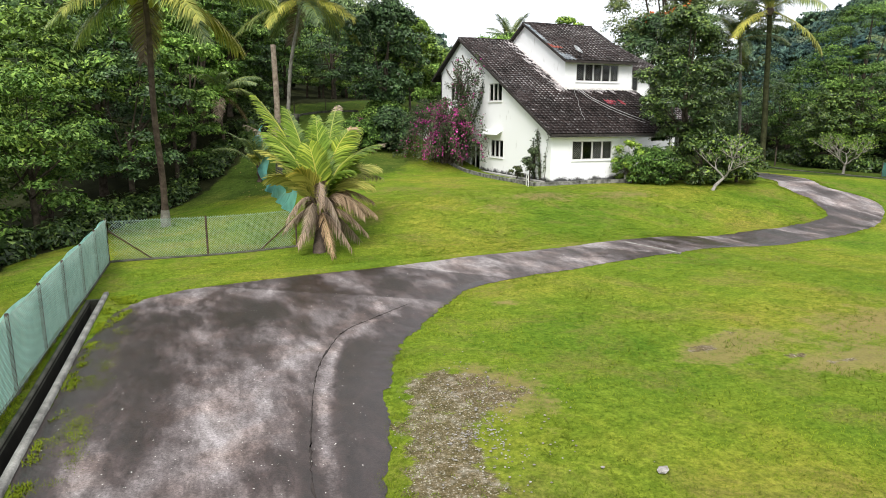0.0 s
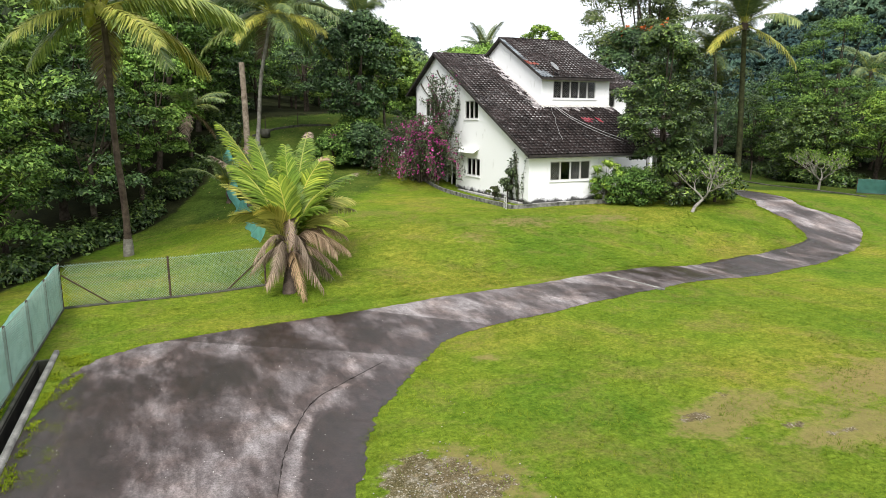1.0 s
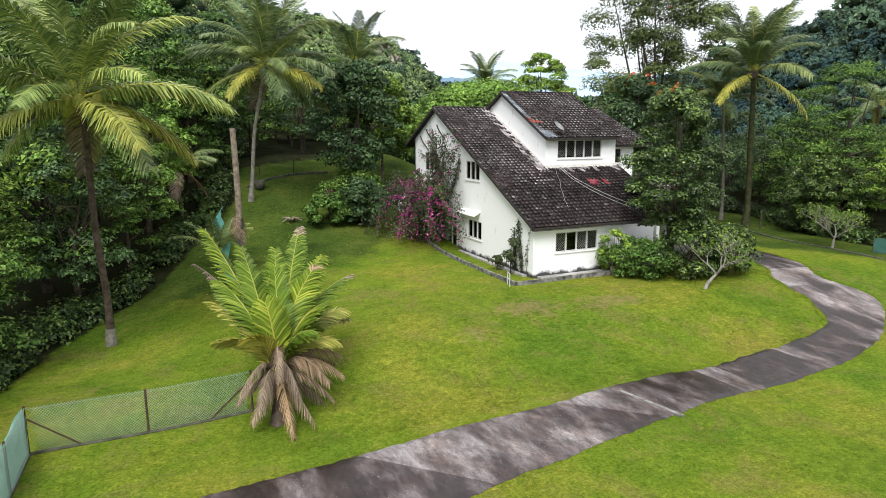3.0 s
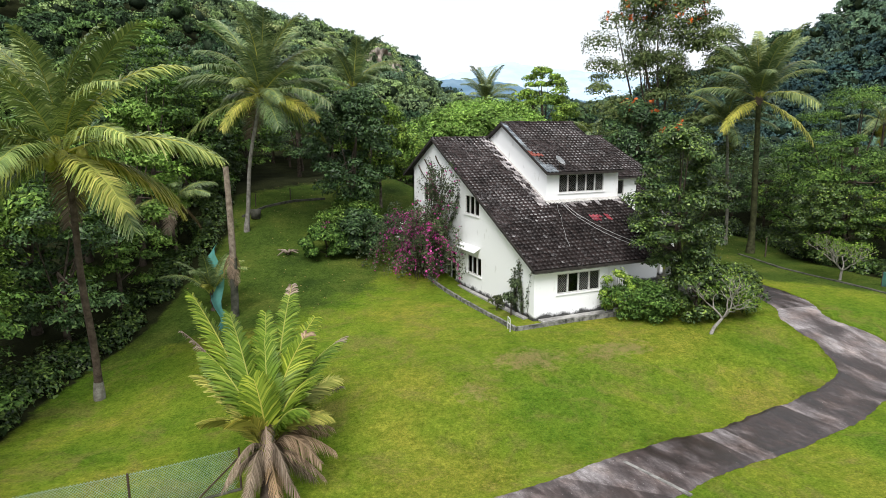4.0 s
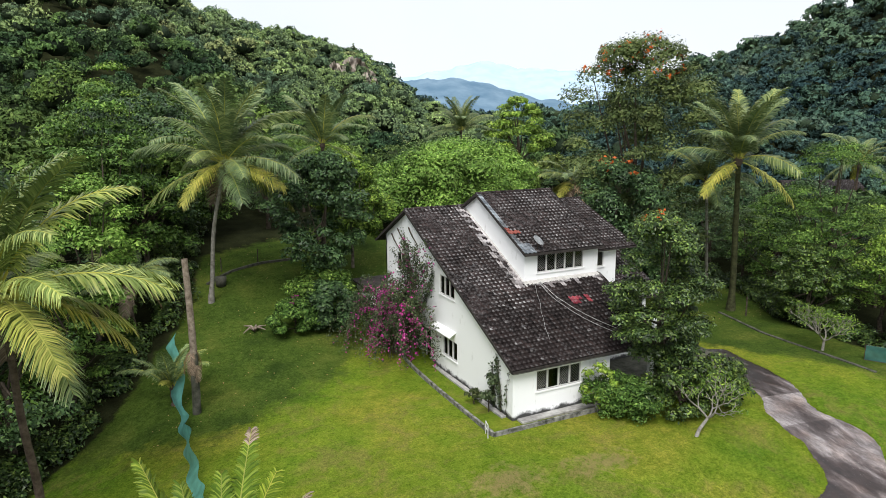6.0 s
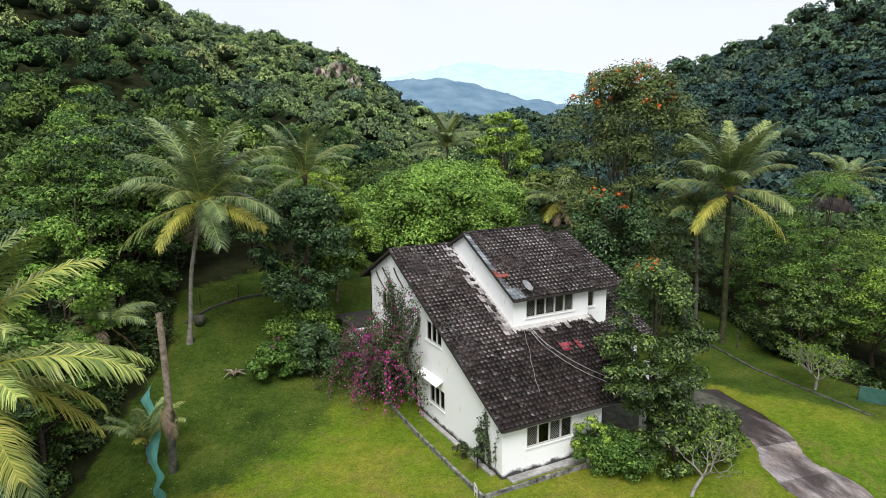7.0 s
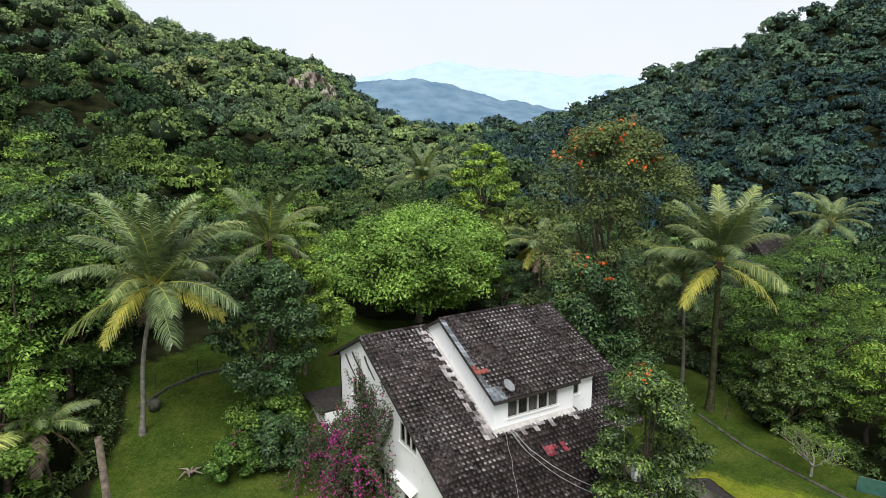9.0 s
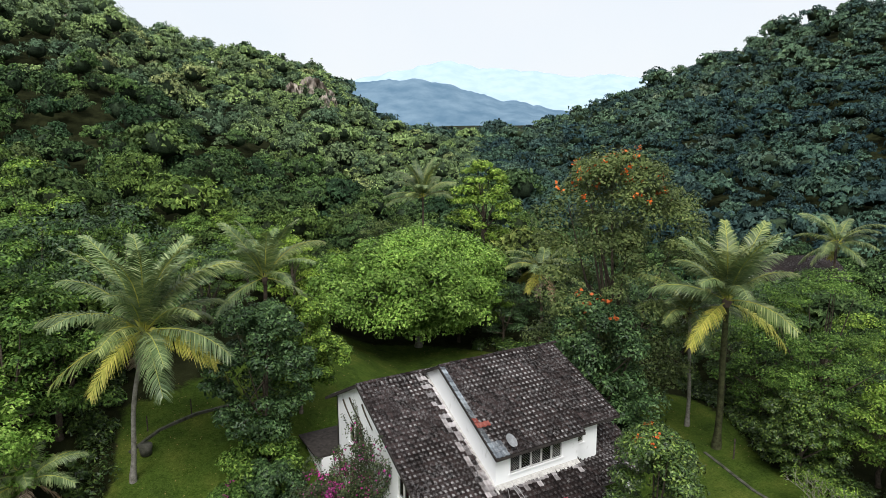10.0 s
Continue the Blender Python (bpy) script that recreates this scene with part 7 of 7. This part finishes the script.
# ---- low kerb walls round the house
M_CONC_MOSS = speckled("mould_streaked_concrete", (0.03, 0.032, 0.024), (0.34, 0.33, 0.3), 3.2, 22)
def kerb_run(name, pts, label, h=0.24, w_=0.15, material=M_CONC_DARK):
    bm = bmesh.new()
    rk = random.Random(4)
    for (xa, ya), (xb, yb) in zip(pts, pts[1:]):
        ln = math.hypot(xb - xa, yb - ya)
        n = max(2, int(ln / 0.8))
        nx, ny = -(yb - ya) / ln * w_ / 2, (xb - xa) / ln * w_ / 2
        prev = None
        for q in range(n + 1):
            t = q / n
            x, y = xa + (xb - xa) * t, ya + (yb - ya) * t
            z = gz(x, y)
            j = rk.uniform(-0.02, 0.02)
            ring = [bm.verts.new(c) for c in ((x - nx, y - ny, z - 0.2), (x - nx, y - ny, z + h + j), (x + nx, y + ny, z + h + j), (x + nx, y + ny, z - 0.2))]
            if prev:
                for s in range(3):
                    bm.faces.new((prev[s], prev[s + 1], ring[s + 1], ring[s]))
            if q in (0, n):
                bm.faces.new(ring)
            prev = ring
    return tagged(new(name, bm_mesh(name, bm, material)), label, "kerb", kind="structure")


kerb_run("kerb_house_side", [(20.75, 49.5), (20.55, 35.25)], "low mossy concrete kerb along the gable side", material=M_CONC_MOSS)
kerb_run("kerb_house_front", [(20.55, 35.2), (27.6, 35.15)], "low concrete kerb before the front wall", material=M_CONC_MOSS)
kerb_run("kerb_drive_side", [(50.9, 46.6), (49.3, 41.2), (49.0, 38.4), (48.6, 31.6)], "low concrete edging along the far side of the drive", 0.07, 0.26, M_CONC_DARK)
post_ = tagged(new("kerb_post", box_mesh("kerb_post", (27.5, 34.95, 0.8), (27.95, 35.3, 1.62), M_CONC, 0.04)), "short pale concrete post at the end of a kerb", "post")
fr = tagged(new("pipe_frame"), "small white pipe frame standing by the kerb corner", "frame")
for x, y in ((20.35, 35.7), (20.2, 35.2)):
    v, f = tube([(x, y, gz(x, y) - 0.1), (x, y, gz(x, y) + 0.75)], [0.03, 0.03], 7)
    part("leg", quads_mesh("leg", v, f, [M_FRAME]), fr)
for h in (0.4, 0.74):
    v, f = tube([(20.35, 35.7, gz(20.35, 35.7) + h), (20.2, 35.2, gz(20.2, 35.2) + h)], [0.028, 0.028], 7)
    part("rail", quads_mesh("rail", v, f, [M_FRAME]), fr)
kerb_run("kerb_back_lawn", [(9.6, 62.2), (11.8, 63.6), (14.6, 64.4), (17.4, 64.6)], "low dark edging across the back of the side lawn", 0.16, 0.22, M_CONC_DARK)
# concrete gutter lip across the drive
kerb_run("kerb_crossing", [(17.75, 22.5), (18.35, 19.7)], "thin concrete lip across the drive", 0.075, 0.16, M_CONC)

# pale worn seam that curves over the pad
rg = np.random.default_rng(61)
sp = resample([(1.1, 6.5), (1.25, 8.3), (1.45, 9.5), (2.0, 11.9), (2.5, 13.4), (3.4, 15.1), (4.4, 15.9), (5.7, 16.75)], 12)
wid = 0.006 + 0.034 * np.abs(np.convolve(rg.normal(0, 1, len(sp) + 4), np.ones(5) / 5, "valid"))
nrm = np.gradient(sp, axis=0)
nrm = np.stack([-nrm[:, 1], nrm[:, 0]], -1) / np.linalg.norm(nrm, axis=1)[:, None]
sv_ = []
for c_, m_, w_ in zip(sp, nrm, wid):
    for o_, h_ in ((-1, 0.045), (-0.4, 0.066), (0.5, 0.064), (1, 0.045)):
        q_ = c_ + m_ * o_ * w_ + rg.normal(0, 0.012, 2)
        sv_.append((*q_, gz(*q_) + h_))
i_, j_ = np.meshgrid(np.arange(len(sp) - 1), np.arange(3), indexing="ij")
f = np.stack([i_ * 4 + j_, i_ * 4 + j_ + 1, (i_ + 1) * 4 + j_ + 1, (i_ + 1) * 4 + j_], -1).reshape(-1, 4)
part("seam", quads_mesh("seam", np.array(sv_), f, [M_SEAM], smooth=True), road, "dark worn seam in the paving")

# ---- fittings on the roof
dish = tagged(new("satellite_dish"), "grey satellite dish on a bracket above the dormer eave", "satellite dish")
bm = bmesh.new()
rows_ = []
for s in np.linspace(0, 1, 6):
    rows_.append([bm.verts.new((0.42 * s * math.cos(t), 0.42 * s * math.sin(t), 0.1 * s * s)) for t in np.linspace(0, 2 * math.pi, 24, endpoint=False)] if s > 0 else [bm.verts.new((0, 0, 0))])
for q in range(24):
    bm.faces.new((rows_[0][0], rows_[1][q], rows_[1][(q + 1) % 24]))
    for r_ in range(1, 5):
        bm.faces.new((rows_[r_][q], rows_[r_ + 1][q], rows_[r_ + 1][(q + 1) % 24], rows_[r_][(q + 1) % 24]))
bmesh.ops.solidify(bm, geom=bm.faces[:], thickness=0.015)
part("reflector", bm_mesh("reflector", bm, M_DISH, True), dish, "grey parabolic reflector", look((0, 0, 0.42), (-0.35, 0.6, -0.28)))
v, f = tube([(0.05, 0.1, -0.35), (0.05, 0.1, 0.2), (0, 0.05, 0.4)], [0.025, 0.025, 0.025], 7)
part("bracket", quads_mesh("bracket", v, f, [M_POST]), dish)
v, f = tube([(0, -0.02, 0.12), (0.1, -0.5, 0.3)], [0.012, 0.012], 5)
part("feed_arm", quads_mesh("feed_arm", v, f, [M_POST]), dish)
dish.matrix_basis = pose(27.75, 41.75, 9.75)


def roof_cable(pts, r_, label):
    s = np.linspace(0, len(pts) - 1, 30)
    x = np.interp(s, range(len(pts)), [p_[0] for p_ in pts])
    y = np.interp(s, range(len(pts)), [p_[1] for p_ in pts])
    v, f = tube(np.stack([x + 0.03 * np.sin(s * 7), y, roof_z(y) + 0.13], -1), [r_] * 30, 5)
    return tagged(new("roof_cable", quads_mesh("roof_cable", v, f, [M_CABLE], smooth=True)), label, "cable")


roof_cable([(28.0, 42.0), (28.35, 40.2), (29.3, 38.6), (30.6, 37.2)], 0.016, "pale cable lying across the tiles")
roof_cable([(27.8, 42.0), (28.1, 40.0), (29.0, 38.3), (30.3, 36.9)], 0.014, "pale cable lying across the tiles")
roof_cable([(27.6, 41.9), (26.9, 40.2), (26.2, 38.8), (25.6, 37.3)], 0.008, "thin grey wire hanging down the slope")

# ---- a distant tiled roof among the trees
far_house = tagged(new("far_house"), "distant low house with a dark tiled roof among trees", "house")
part("wall", box_mesh("wall", (-5, -4, 0), (5, 4, 3.0), M_WALL), far_house)
bm = bmesh.new()
vs_ = [bm.verts.new(c) for c in ((-5.6, -4.8, 2.9), (5.6, -4.8, 2.9), (5.6, 0, 5.2), (-5.6, 0, 5.2), (-5.6, 4.8, 2.9), (5.6, 4.8, 2.9))]
for q in ((0, 1, 2, 3), (3, 2, 5, 4), (0, 3, 4), (1, 5, 2)):
    bm.faces.new([vs_[z_] for z_ in q])
part("roof", bm_mesh("roof", bm, M_TILE), far_house)
far_house.matrix_basis = pose(93, 66.5, 3.4, 0, 0, -25) @ Matrix.Diagonal((1.0, 1.0, 1.15, 1))
